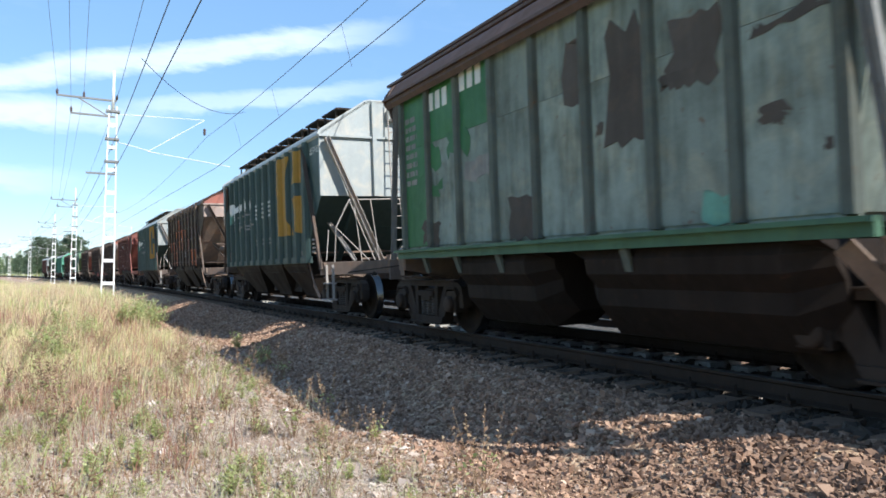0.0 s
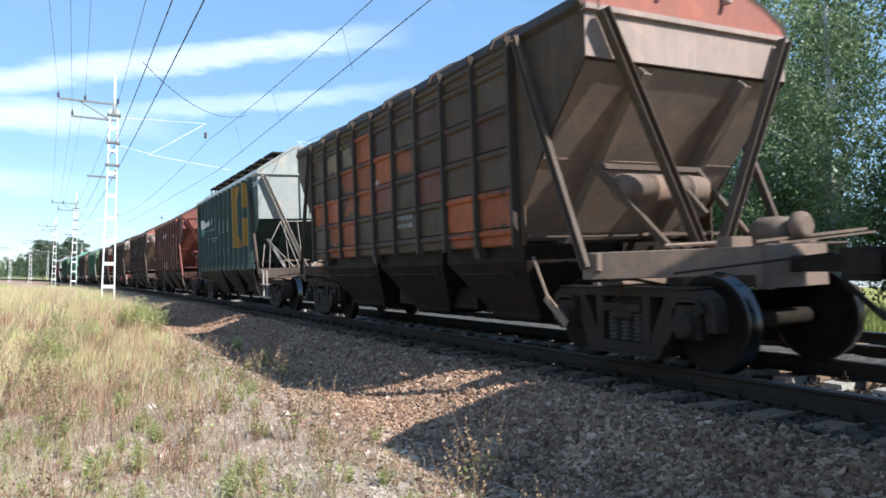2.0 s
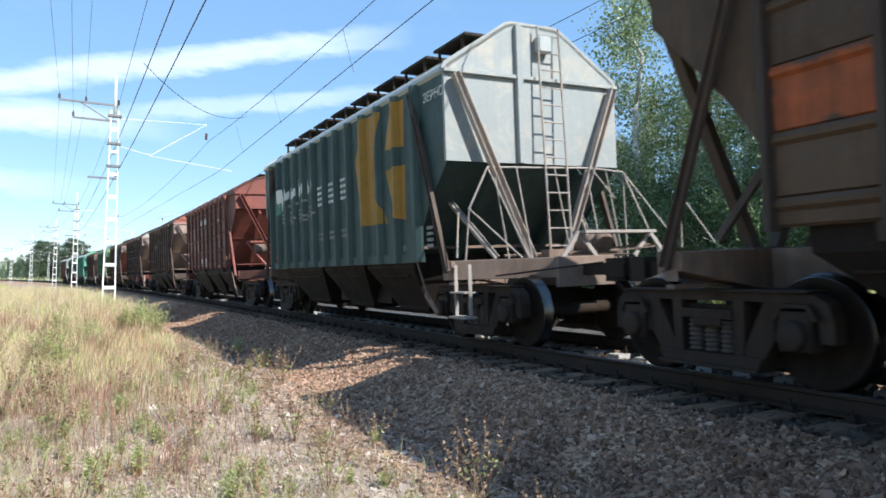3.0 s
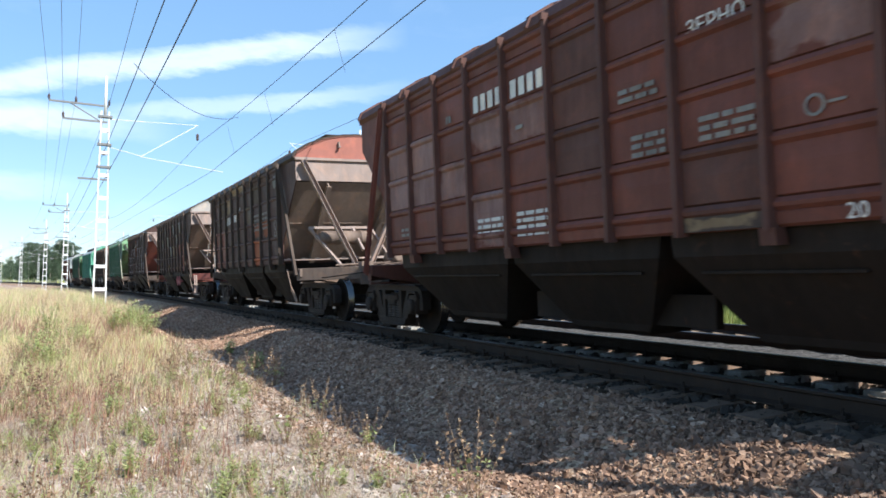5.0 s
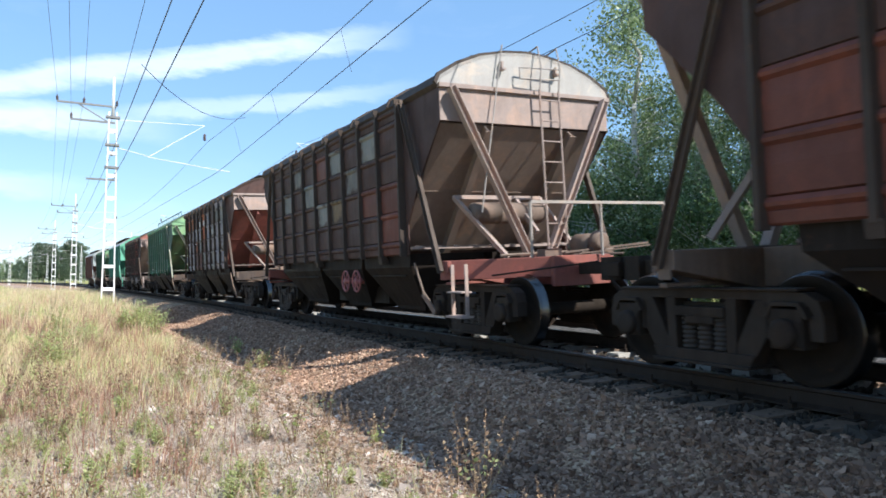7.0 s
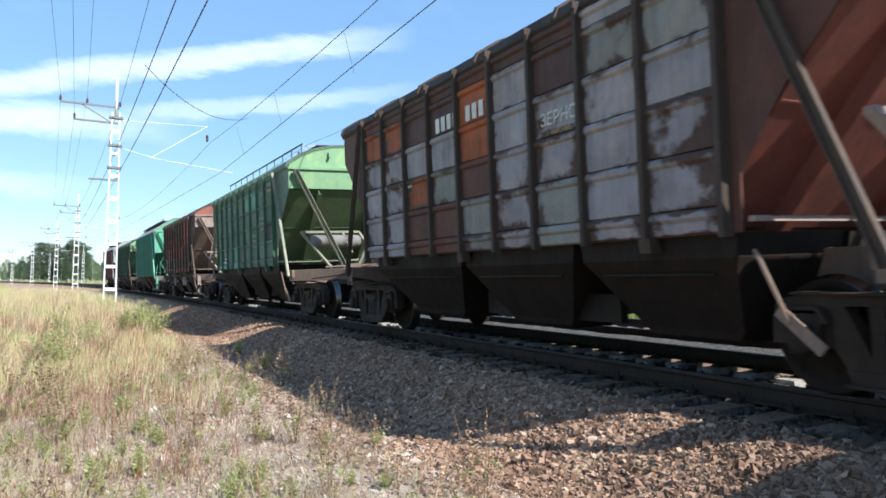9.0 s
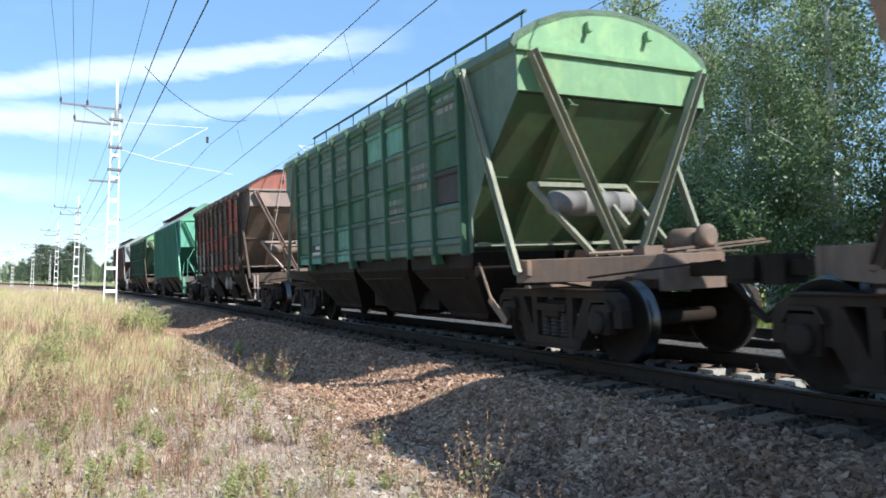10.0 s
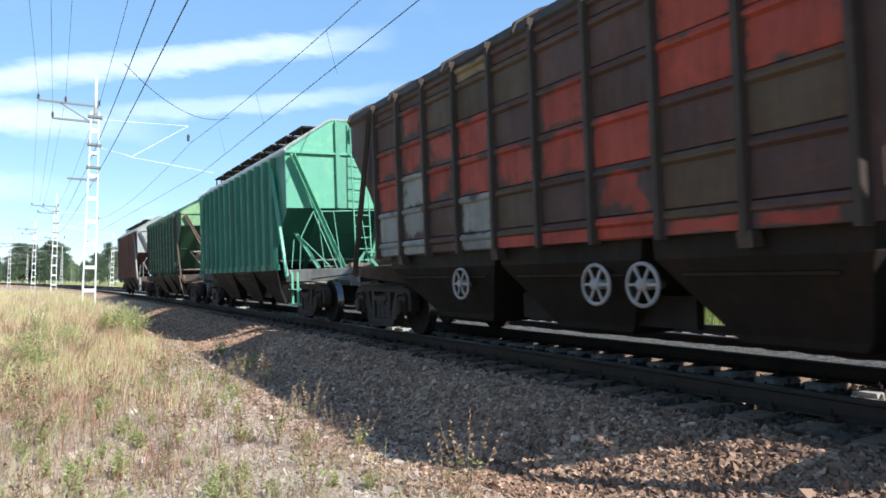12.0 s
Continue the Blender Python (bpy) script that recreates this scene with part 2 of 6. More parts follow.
WEED = leafy("weed_leaves", [(0.1, (0.27, 0.32, 0.11)), (0.5, (0.46, 0.5, 0.2)), (0.9, (0.62, 0.6, 0.33))], 0.6, 0.5)
SEED = leafy("dry_weed_stalk", [(0.1, (0.17, 0.1, 0.065)), (0.5, (0.32, 0.21, 0.13)), (0.9, (0.45, 0.33, 0.2))], 0.8, 0.25)
WHITE = paint("white_marking_paint", (0.62, 0.62, 0.6), (0.2, 0.18, 0.16), 0.3, 0.6, 0.05)


# ---- shapes ----
def box(bm, x0, x1, y0, y1, z0, z1):
    v = [bm.verts.new(p) for p in ((x0, y0, z0), (x1, y0, z0), (x1, y1, z0), (x0, y1, z0), (x0, y0, z1), (x1, y0, z1), (x1, y1, z1), (x0, y1, z1))]
    for f in ((3, 2, 1, 0), (4, 5, 6, 7), (0, 1, 5, 4), (1, 2, 6, 5), (2, 3, 7, 6), (3, 0, 4, 7)):
        bm.faces.new([v[i] for i in f])


def frame_of(p, q, up=(0, 0, 1)):
    p, q = Vector(p), Vector(q)
    d = (q - p).normalized()
    side = d.cross(Vector(up))
    if side.length < 1e-3:
        side = d.cross(Vector((0, 1, 0)))
    side.normalize()
    return p, q, side, side.cross(d).normalized()


def beam(bm, p, q, w, h, up=(0, 0, 1)):
    """A bar of section w by h from p to q."""
    p, q, s, u = frame_of(p, q, up)
    ring = [[bm.verts.new(c + s * a * w / 2 + u * b * h / 2) for a, b in ((-1, -1), (1, -1), (1, 1), (-1, 1))] for c in (p, q)]
    for i in range(4):
        bm.faces.new((ring[0][i], ring[0][(i + 1) % 4], ring[1][(i + 1) % 4], ring[1][i]))
    bm.faces.new(ring[0][::-1]), bm.faces.new(ring[1])


def channel(bm, p, q, w, h, up=(0, 0, 1)):
    """A U-section of one piece, open towards up."""
    p, q, s, u = frame_of(p, q, up)
    t = 0.12 * w
    prof = [(-w / 2, 0), (w / 2, 0), (w / 2, h), (w / 2 - t, h), (w / 2 - t, t * 1.5), (-w / 2 + t, t * 1.5), (-w / 2 + t, h), (-w / 2, h)]
    rings = [[bm.verts.new(c + s * a + u * b) for a, b in prof] for c in (p, q)]
    for i in range(8):
        bm.faces.new((rings[0][i], rings[0][(i + 1) % 8], rings[1][(i + 1) % 8], rings[1][i]))
    bm.faces.new(rings[0][::-1]), bm.faces.new(rings[1])


def rod(bm, p, q, r, n=8, r2=None):
    p, q, s, u = frame_of(p, q)
    r2 = r if r2 is None else r2
    rings = [[bm.verts.new(c + (s * math.cos(2 * math.pi * i / n) + u * math.sin(2 * math.pi * i / n)) * k) for i in range(n)] for c, k in ((p, r), (q, r2))]
    for i in range(n):
        f = bm.faces.new((rings[0][i], rings[0][(i + 1) % n], rings[1][(i + 1) % n], rings[1][i]))
        f.smooth = n > 6
    bm.faces.new(rings[0][::-1]), bm.faces.new(rings[1])


def lathe(bm, profile, n=24, axis="x", centre=(0, 0, 0)):
    """Turns (along, radius) pairs about an axis."""
    c = Vector(centre)
    rings = []
    for a, r in profile:
        ring = []
        for i in range(n):
            k, l = r * math.cos(2 * math.pi * i / n), r * math.sin(2 * math.pi * i / n)
            ring.append(bm.verts.new(c + Vector({"x": (a, k, l), "y": (k, a, l), "z": (k, l, a)}[axis])))
        rings.append(ring)
    for r0, r1 in zip(rings, rings[1:]):
        for i in range(n):
            f = bm.faces.new((r0[i], r0[(i + 1) % n], r1[(i + 1) % n], r1[i]))
            f.smooth = True
    bm.faces.new(rings[0][::-1]), bm.faces.new(rings[-1])


def prism(bm, outline, a0, a1, axis="x"):
    """A flat outline of (u, v) given thickness along an axis: x takes (y, z), y takes (x, z), z takes (x, y)."""
    def at(u, v, a):
        return {"x": (a, u, v), "y": (u, a, v), "z": (u, v, a)}[axis]
    r0, r1 = [bm.verts.new(at(u, v, a0)) for u, v in outline], [bm.verts.new(at(u, v, a1)) for u, v in outline]
    k = len(outline)
    for i in range(k):
        bm.faces.new((r0[i], r0[(i + 1) % k], r1[(i + 1) % k], r1[i]))
    bm.faces.new(r0[::-1]), bm.faces.new(r1)


def done(bm, name, bevel=0.0):
    bmesh.ops.recalc_face_normals(bm, faces=bm.faces)
    if bevel:
        bmesh.ops.bevel(bm, geom=list(bm.edges), offset=bevel, segments=1, affect="EDGES", clamp_overlap=True)
    me = bpy.data.meshes.new(name)
    bm.to_mesh(me)
    bm.free()
    return me


MESHES = {}


def shape(name, build, bevel=0.0):
    """A mesh that is built once and shared."""
    if name not in MESHES:
        bm = bmesh.new()
        build(bm)
        MESHES[name] = done(bm, name, bevel)
        MESHES[name].materials.append(None)
    return MESHES[name]


def part(name, mesh, mat, parent=None, at=None, label=""):
    """Links a mesh as one object under a thing or a part, with its own material."""
    ob = new(name, mesh)
    ob.parent = parent
    if at is not None:
        ob.matrix_basis = at
    if mat is not None:
        if not mesh.materials:
            mesh.materials.append(None)
        ob.material_slots[0].link = "OBJECT"
        ob.material_slots[0].material = mat
    if label:
        tagged(ob, label)
    return ob


def thing(name, label, category, group="", kind=""):
    return tagged(new(name), label, category, group, kind)


def cloud_mesh(name, verts, faces, mats, index=None, facets=True):
    """A large mesh from arrays: verts (n, 3) and faces (m, 3)."""
    me = bpy.data.meshes.new(name)
    verts, faces = np.asarray(verts, dtype=np.float32), np.asarray(faces, dtype=np.int32)
    me.vertices.add(len(verts)), me.loops.add(faces.size), me.polygons.add(len(faces))
    me.vertices.foreach_set("co", verts.ravel())
    me.loops.foreach_set("vertex_index", faces.ravel())
    k = faces.shape[1]
    me.polygons.foreach_set("loop_start", np.arange(0, faces.size, k, dtype=np.int32))
    for m in mats:
        me.materials.append(m)
    if index is not None:
        me.polygons.foreach_set("material_index", np.asarray(index, dtype=np.int32))
    me.update(calc_edges=True)
    if facets:
        me.shade_flat()
    return me


# ---- the track's line ----
def axis_x(s):
    s = np.asarray(s, dtype=float)
    inside = np.clip(s, -160.0, 300.0)
    return D - KAPPA * inside ** 2 / 2 - KAPPA * inside * (s - inside)


def on_track(s, x=0.0, y=0.0, z=0.0, cant=CANT):
    """The pose at s metres along the track, at its axis and rail level."""
    inside = min(max(s, -160.0), 300.0)
    m = Matrix.Translation((float(axis_x(s)), s, 0)) @ Matrix.Rotation(KAPPA * inside, 4, "Z") @ Matrix.Rotation(-cant, 4, "Y")
    return m @ Matrix.Translation((x, y, z))


# ---- ground ----
def smooth(a, b, v):
    k = np.clip((v - a) / (b - a), 0, 1)
    return k * k * (3 - 2 * k)


def ground_z(q, s):
    """Height of the ground at q metres beside the track's axis and s along it."""
    q, s = np.asarray(q, dtype=float), np.asarray(s, dtype=float)
    z = np.where(q < 0, -0.245 + np.maximum(q, -1.7) * 0.05, -0.27 + np.minimum(q, 1.7) * 0.03)
    z = z - 0.42 * smooth(-1.75, -3.1, q) - 0.08 * smooth(-3.1, -6.0, q)
    z = z + 0.07 * smooth(1.7, 3.0, q) - 0.2 * smooth(6.4, 7.4, q) + 0.1 * smooth(8.0, 12.0, q)
    bank = smooth(-4.1, -5.6, q) * smooth(12.0, 24.0, s)
    z = z + 0.34 * bank - 0.35 * smooth(-8, -40, q)
    z = z + 0.05 * np.sin(q * 1.3 + s * 0.31) * smooth(-3.2, -5.0, q) + 0.03 * np.sin(q * 0.7 - s * 0.9 + 1) * smooth(-3.2, -4.5, q)
    return z


def make_ground():
    s = np.concatenate(([-3000, -900, -300, -160, -90, -50, -25], np.arange(-12, 32, 0.3), np.arange(32, 90, 1.5), np.arange(90, 330, 8), [350, 420, 600, 1000, 1800, 3500]))
    q = np.concatenate(([-3000, -900, -300, -120, -60, -30, -20, -14], np.arange(-11, 9.6, 0.2), [10, 11, 12, 14, 18, 25, 40, 80, 200, 600, 3000]))
    rng = np.random.default_rng(4)
    S, Q = np.meshgrid(s, q, indexing="ij")
    Z = ground_z(Q, S)
    near = (np.abs(S) < 34) & (Q > -11) & (Q < 9)
    Z = Z + near * rng.normal(0, 0.012, Z.shape)
    X = axis_x(S) + Q
    verts = np.stack([X, S, Z], -1).reshape(-1, 3)
    n, m = len(s), len(q)
    i = np.arange(n - 1)[:, None] * m + np.arange(m - 1)[None, :]
    faces = np.stack([i, i + 1, i + m + 1, i + m], -1).reshape(-1, 4)
    mat, nt, p = material("gravel_and_field")
    at = nt.add("ShaderNodeTexCoord").outputs["Object"]
    sep = nt.add("ShaderNodeSeparateXYZ")
    nt.put(sep.inputs[0], at)
    # distance beside the axis, from the plan
    beside = nt.math("SUBTRACT", nt.math("ADD", sep.outputs[0], nt.math("MULTIPLY", nt.math("POWER", sep.outputs[1], 2.0), KAPPA / 2)), D)
    beside = nt.math("ADD", beside, nt.math("MULTIPLY", nt.math("SUBTRACT", nt.noise(at, 0.9, 4.0), 0.5), 1.6))
    vor = nt.add("ShaderNodeTexVoronoi")
    vor.inputs["Scale"].default_value = 22.0
    nt.put(vor.inputs["Vector"], at)
    cell = nt.add("ShaderNodeSeparateColor")
    nt.put(cell.inputs[0], vor.outputs["Color"])
    rubble = nt.ramp(cell.outputs[0], [(0.0, (0.14, 0.09, 0.058)), (0.4, (0.3, 0.195, 0.125)), (0.75, (0.42, 0.275, 0.175)), (1.0, (0.52, 0.375, 0.25))])
    soil = nt.ramp(nt.noise(at, 14.0, 6.0, 0.7), [(0.3, (0.22, 0.15, 0.112)), (0.5, (0.36, 0.255, 0.195)), (0.7, (0.47, 0.36, 0.29))])
    field = nt.ramp(nt.noise(at, 1.2, 6.0, 0.7), [(0.3, (0.16, 0.17, 0.05)), (0.5, (0.3, 0.29, 0.09)), (0.7, (0.42, 0.37, 0.15))])
    left = nt.math("MULTIPLY", nt.math("SUBTRACT", -3.3, beside), 1.1, clamp=True)
    right = nt.math("MULTIPLY", nt.math("SUBTRACT", beside, 6.9), 1.5, clamp=True)
    wide = nt.math("MULTIPLY", nt.math("SUBTRACT", -9.0, beside), 0.4, clamp=True)
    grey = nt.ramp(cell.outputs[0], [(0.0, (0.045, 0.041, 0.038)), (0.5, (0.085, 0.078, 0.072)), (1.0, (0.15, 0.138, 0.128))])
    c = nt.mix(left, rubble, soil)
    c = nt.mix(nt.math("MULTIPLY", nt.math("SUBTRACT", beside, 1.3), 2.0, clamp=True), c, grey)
    middle = nt.math("MULTIPLY", nt.math("SUBTRACT", 1.25, nt.math("ABSOLUTE", beside)), 2.5, clamp=True)
    c = nt.mix(nt.math("MULTIPLY", middle, 0.85), c, (0.05, 0.04, 0.032))
    c = nt.mix(nt.math("MAXIMUM", right, wide), c, field)
    nt.put(p.inputs["Base Color"], c)
    p.inputs["Roughness"].default_value = 0.95
    p.inputs["Specular IOR Level"].default_value = 0.12
    relief = nt.math("ADD", nt.math("MULTIPLY", vor.outputs["Distance"], -1.0), nt.math("MULTIPLY", nt.noise(at, 30.0, 5.0, 0.7), 0.6))
    bump(nt, p, relief, 0.8, 0.03)
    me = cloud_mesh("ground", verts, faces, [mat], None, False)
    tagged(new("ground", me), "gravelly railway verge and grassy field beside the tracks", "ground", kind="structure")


make_ground()


# ---- track ----
SECOND = 4.25  # axis of the other track


def make_rail(name, q, centre, rise, label):
    """A rail of real section that follows the curve."""
    prof = [(-0.075, -0.18), (0.075, -0.18), (0.075, -0.168), (0.012, -0.145), (0.01, -0.05), (0.036, -0.035), (0.036, -0.008), (0.028, 0.0), (-0.028, 0.0), (-0.036, -0.008), (-0.036, -0.035), (-0.01, -0.05), (-0.012, -0.145), (-0.075, -0.168)]
    ss = np.concatenate((np.arange(-60, 60, 2.0), np.arange(60, 420, 6.0)))
    verts, faces, mats = [], [], []
    k = len(prof)
    for s in ss:
        m = on_track(float(s), centre, 0, rise, 0) @ Matrix.Rotation(-CANT, 4, "Y")
        verts += [tuple(m @ Vector((q + a, 0, b))) for a, b in prof]
    for j in range(len(ss) - 1):
        for i in range(k):
            faces.append((j * k + i, j * k + (i + 1) % k, (j + 1) * k + (i + 1) % k, (j + 1) * k + i))
            mats.append(1 if i in (6, 7, 8) else 0)
    me = cloud_mesh(name, verts, faces, [RAIL, RAIL_TOP], mats)
    return tagged(new(name, me), label, "rail", kind="structure")


for name, q, c, rise in (("rail_1", -0.796, 0.0, 0.0), ("rail_2", 0.796, 0.0, 0.0), ("rail_3", -0.796, SECOND, 0.04), ("rail_4", 0.796, SECOND, 0.04)):
    make_rail(name, q, c, rise, "rusty steel rail with a polished running surface")


def sleeper_shape(bm):
    """Concrete sleeper: raised rail seats, lower waist, tapered sides."""
    for x0, x1, h in ((-1.35, -0.45, 0.0), (-0.45, 0.45, -0.05), (0.45, 1.35, 0.0)):
        for a, b, t0, t1 in ((x0, x1, 0.15, 0.115),):
            v = [bm.verts.new(p) for p in ((a, -t0, -0.2), (b, -t0, -0.2), (b, t0, -0.2), (a, t0, -0.2), (a, -t1, h), (b, -t1, h), (b, t1, h), (a, t1, h))]
            for f in ((3, 2, 1, 0), (4, 5, 6, 7), (0, 1, 5, 4), (1, 2, 6, 5), (2, 3, 7, 6), (3, 0, 4, 7)):
                bm.faces.new([v[i] for i in f])


def clip_shape(bm):
    """Rail fastening: base plate, clamp and bolt on both sides of a rail."""
    box(bm, -0.17, 0.17, -0.075, 0.075, 0.0, 0.012)
    for a in (-1, 1):
        box(bm, a * 0.1 - 0.035, a * 0.1 + 0.035, -0.04, 0.04, 0.012, 0.045)
        rod(bm, (a * 0.11, 0, 0.045), (a * 0.11, 0, 0.1), 0.014, 6)


TRACK = thing("track_bed", "railway track on concrete sleepers in crushed stone", "railway track", kind="structure")
me_sleeper, me_clip = shape("sleeper", sleeper_shape), shape("rail_fastening", clip_shape)
SLEEPERS_AT = np.arange(-5.2, 76, 0.545)


def joined(name, shapes, poses, mat, parent, label):
    """Many copies of a mesh joined into one piece of stuff."""
    verts, faces, base = [], [], 0
    co = np.array([v.co[:] for v in shapes.vertices])
    quads = []
    for pl in shapes.polygons:
        vs = list(pl.vertices)
        quads += [(vs[0], vs[i], vs[i + 1]) for i in range(1, len(vs) - 1)]
    quads = np.array(quads)
    for m in poses:
        a = np.array(m)
        verts.append(co @ a[:3, :3].T + a[:3, 3])
        faces.append(quads + base)
        base += len(co)
    ob = new(name, cloud_mesh(name, np.concatenate(verts), np.concatenate(faces), [mat]))
    ob.parent = parent
    return tagged(ob, label, kind="stuff")


far_pose = [on_track(float(s), 0, 0, -0.195) for s in np.arange(76.2, 330, 0.545)]
other_pose = [on_track(float(s), SECOND, 0, 0, 0) @ Matrix.Rotation(-CANT, 4, "Y") @ Matrix.Translation((0, 0, -0.15)) for s in np.arange(-10, 200, 0.545)]
joined("distant_sleepers", me_sleeper, far_pose, FARSLEEPER, TRACK, "distant concrete sleepers")
joined("second_track_sleepers", me_sleeper, other_pose, FARSLEEPER, TRACK, "concrete sleepers of the second track")
joined("rail_fastenings", me_clip, [on_track(float(s), x, 0, -0.193) for s in SLEEPERS_AT for x in (-0.796, 0.796)], RAIL, TRACK, "rusty rail clips and bolts")


# ---- wagons ----
TOP_A, TOP_B, LOW = 3.8, 3.97, 1.34


def disc_profile(x, sgn):
    """Wheel: hub, dished disc, rim, tread and flange along the axle."""
    p = [(-0.09, 0.03), (-0.09, 0.12), (-0.05, 0.135), (-0.03, 0.3), (-0.02, 0.38), (-0.065, 0.4), (-0.065, 0.465), (-0.055, 0.475), (0.035, 0.479), (0.045, 0.5), (0.062, 0.505), (0.07, 0.49), (0.07, 0.4), (0.02, 0.385), (0.03, 0.3), (0.06, 0.14), (0.1, 0.12), (0.1, 0.03)]
    return [(x + a * sgn, r) for a, r in p]


def wheelset_shape(bm):
    lathe(bm, [(-1.02, 0.05), (-1.02, 0.075), (-0.9, 0.075), (-0.88, 0.09), (0.88, 0.09), (0.9, 0.075), (1.02, 0.075), (1.02, 0.05)], 12)
    for x, g in ((-0.79, 1), (0.79, -1)):
        lathe(bm, disc_profile(x, g), 36)


def wheelset_mesh():
    if "wheelset" in MESHES:
        return MESHES["wheelset"]
    me = shape("wheelset", wheelset_shape)
    me.materials.append(WHEEL)
    for p in me.polygons:
        c = p.center
        if (c.y ** 2 + c.z ** 2) ** 0.5 > 0.466:
            p.material_index = 1
    return me


def side_frame_shape(bm):
    """Cast bogie side: deep top chord, slanted struts to a low belly, columns beside the springs, jaws over the axle boxes."""
    w = 0.08
    prism(bm, [(-1.24, 0.6), (-1.2, 0.74), (-1.08, 0.81), (-0.6, 0.835), (0.6, 0.835), (1.08, 0.81), (1.2, 0.74), (1.24, 0.6), (1.17, 0.6), (1.1, 0.7), (0.76, 0.7), (0.66, 0.74), (-0.66, 0.74), (-0.76, 0.7), (-1.1, 0.7), (-1.17, 0.6)], -w, w)
    box(bm, -w * 1.5, w * 1.5, -1.05, 1.05, 0.822, 0.842)
    for g in (-1, 1):
        prism(bm, [(g * 0.3, 0.75), (g * 0.42, 0.75), (g * 0.4, 0.22), (g * 0.3, 0.22)], -w * 1.15, w * 1.15)
        prism(bm, [(g * 0.62, 0.75), (g * 0.78, 0.71), (g * 0.74, 0.46), (g * 0.54, 0.16), (g * 0.36, 0.26)], -w, w)
        prism(bm, [(g * 1.24, 0.62), (g * 1.24, 0.42), (g * 1.12, 0.42), (g * 1.1, 0.62)], -w, w)
        prism(bm, [(g * 0.7, 0.72), (g * 0.7, 0.42), (g * 0.77, 0.42), (g * 0.77, 0.72)], -w, w)
        prism(bm, [(g * 0.72, 0.6), (g * 0.8, 0.735), (g * 1.06, 0.735), (g * 1.14, 0.6), (g * 1.1, 0.6), (g * 1.04, 0.7), (g * 0.82, 0.7), (g * 0.76, 0.6)], -w * 1.7, w * 1.7)
    prism(bm, [(-0.54, 0.14), (0.54, 0.14), (0.6, 0.26), (-0.6, 0.26)], -w * 1.35, w * 1.35)
    prism(bm, [(-0.56, 0.13), (0.56, 0.13), (0.58, 0.16), (-0.58, 0.16)], -w * 1.9, w * 1.9)
    box(bm, 0.02, 0.06, -0.3, 0.3, 0.24, 0.7)
    box(bm, -w * 1.45, w * 1.45, -0.3, 0.3, 0.575, 0.665)
    for y in (-0.18, 0.0, 0.18):
        box(bm, -w * 1.5, -w * 1.4, y - 0.06, y + 0.06, 0.59, 0.65)


def axle_box_shape(bm):
    box(bm, -0.12, 0.1, -0.15, 0.15, -0.13, 0.2)
    lathe(bm, [(-0.2, 0.02), (-0.2, 0.1), (-0.18, 0.125), (-0.1, 0.13), (-0.1, 0.02)], 14)
    for y in (-0.11, 0.11):
        box(bm, -0.135, -0.1, y - 0.025, y + 0.025, -0.1, 0.1)


def spring_shape(bm):
    """A nest of three coil springs standing side by side."""
    for y in (-0.19, 0.0, 0.19):
        prof = []
        for i in range(7):
            z = 0.262 + i * 0.044
            prof += [(z, 0.066), (z + 0.012, 0.086), (z + 0.026, 0.086), (z + 0.038, 0.066)]
        lathe(bm, prof, 12, "z", (0, y, 0))


def bolster_shape(bm):
    prism(bm, [(-1.15, 0.5), (1.15, 0.5), (1.15, 0.6), (0.5, 0.66), (0.4, 0.78), (-0.4, 0.78), (-0.5, 0.66), (-1.15, 0.6)], -0.17, 0.17, "y")
    for y in (-0.62, 0.62):
        prism(bm, [(-0.75, 0.32), (0.0, 0.42), (0.75, 0.32), (0.75, 0.38), (0.0, 0.48), (-0.75, 0.38)], y - 0.04, y + 0.04, "y")


def add_bogie(parent, y):
    """Two-axle freight bogie; returns its wheelsets, which turn."""
    bogie = part("bogie", shape("bogie_bolster", bolster_shape, 0.012), GRIME, parent, Matrix.Translation((0, y, 0)), "cast steel bogie black with oily grime")
    turning = []
    for g in (-1, 1):
        part("side_frame", shape("side_frame", side_frame_shape, 0.012), GRIME, bogie, Matrix.Translation((g * 1.04, 0, 0)))
        part("spring_nest", shape("spring_nest", spring_shape), SPRING, bogie, Matrix.Translation((g * 1.04, 0, 0)))
        for e in (-0.925, 0.925):
            m = Matrix.Translation((g * 1.04, e, 0.475)) @ Matrix.Rotation(0 if g < 0 else math.pi, 4, "Z")
            part("axle_box", shape("axle_box", axle_box_shape, 0.01), GRIME, bogie, m)
    for e in (-0.925, 0.925):
        turning.append((part("wheelset", wheelset_mesh(), DISC, bogie, Matrix.Translation((0, e, 0.475)), "wheels on an axle with bright worn rims"), e))
    return turning


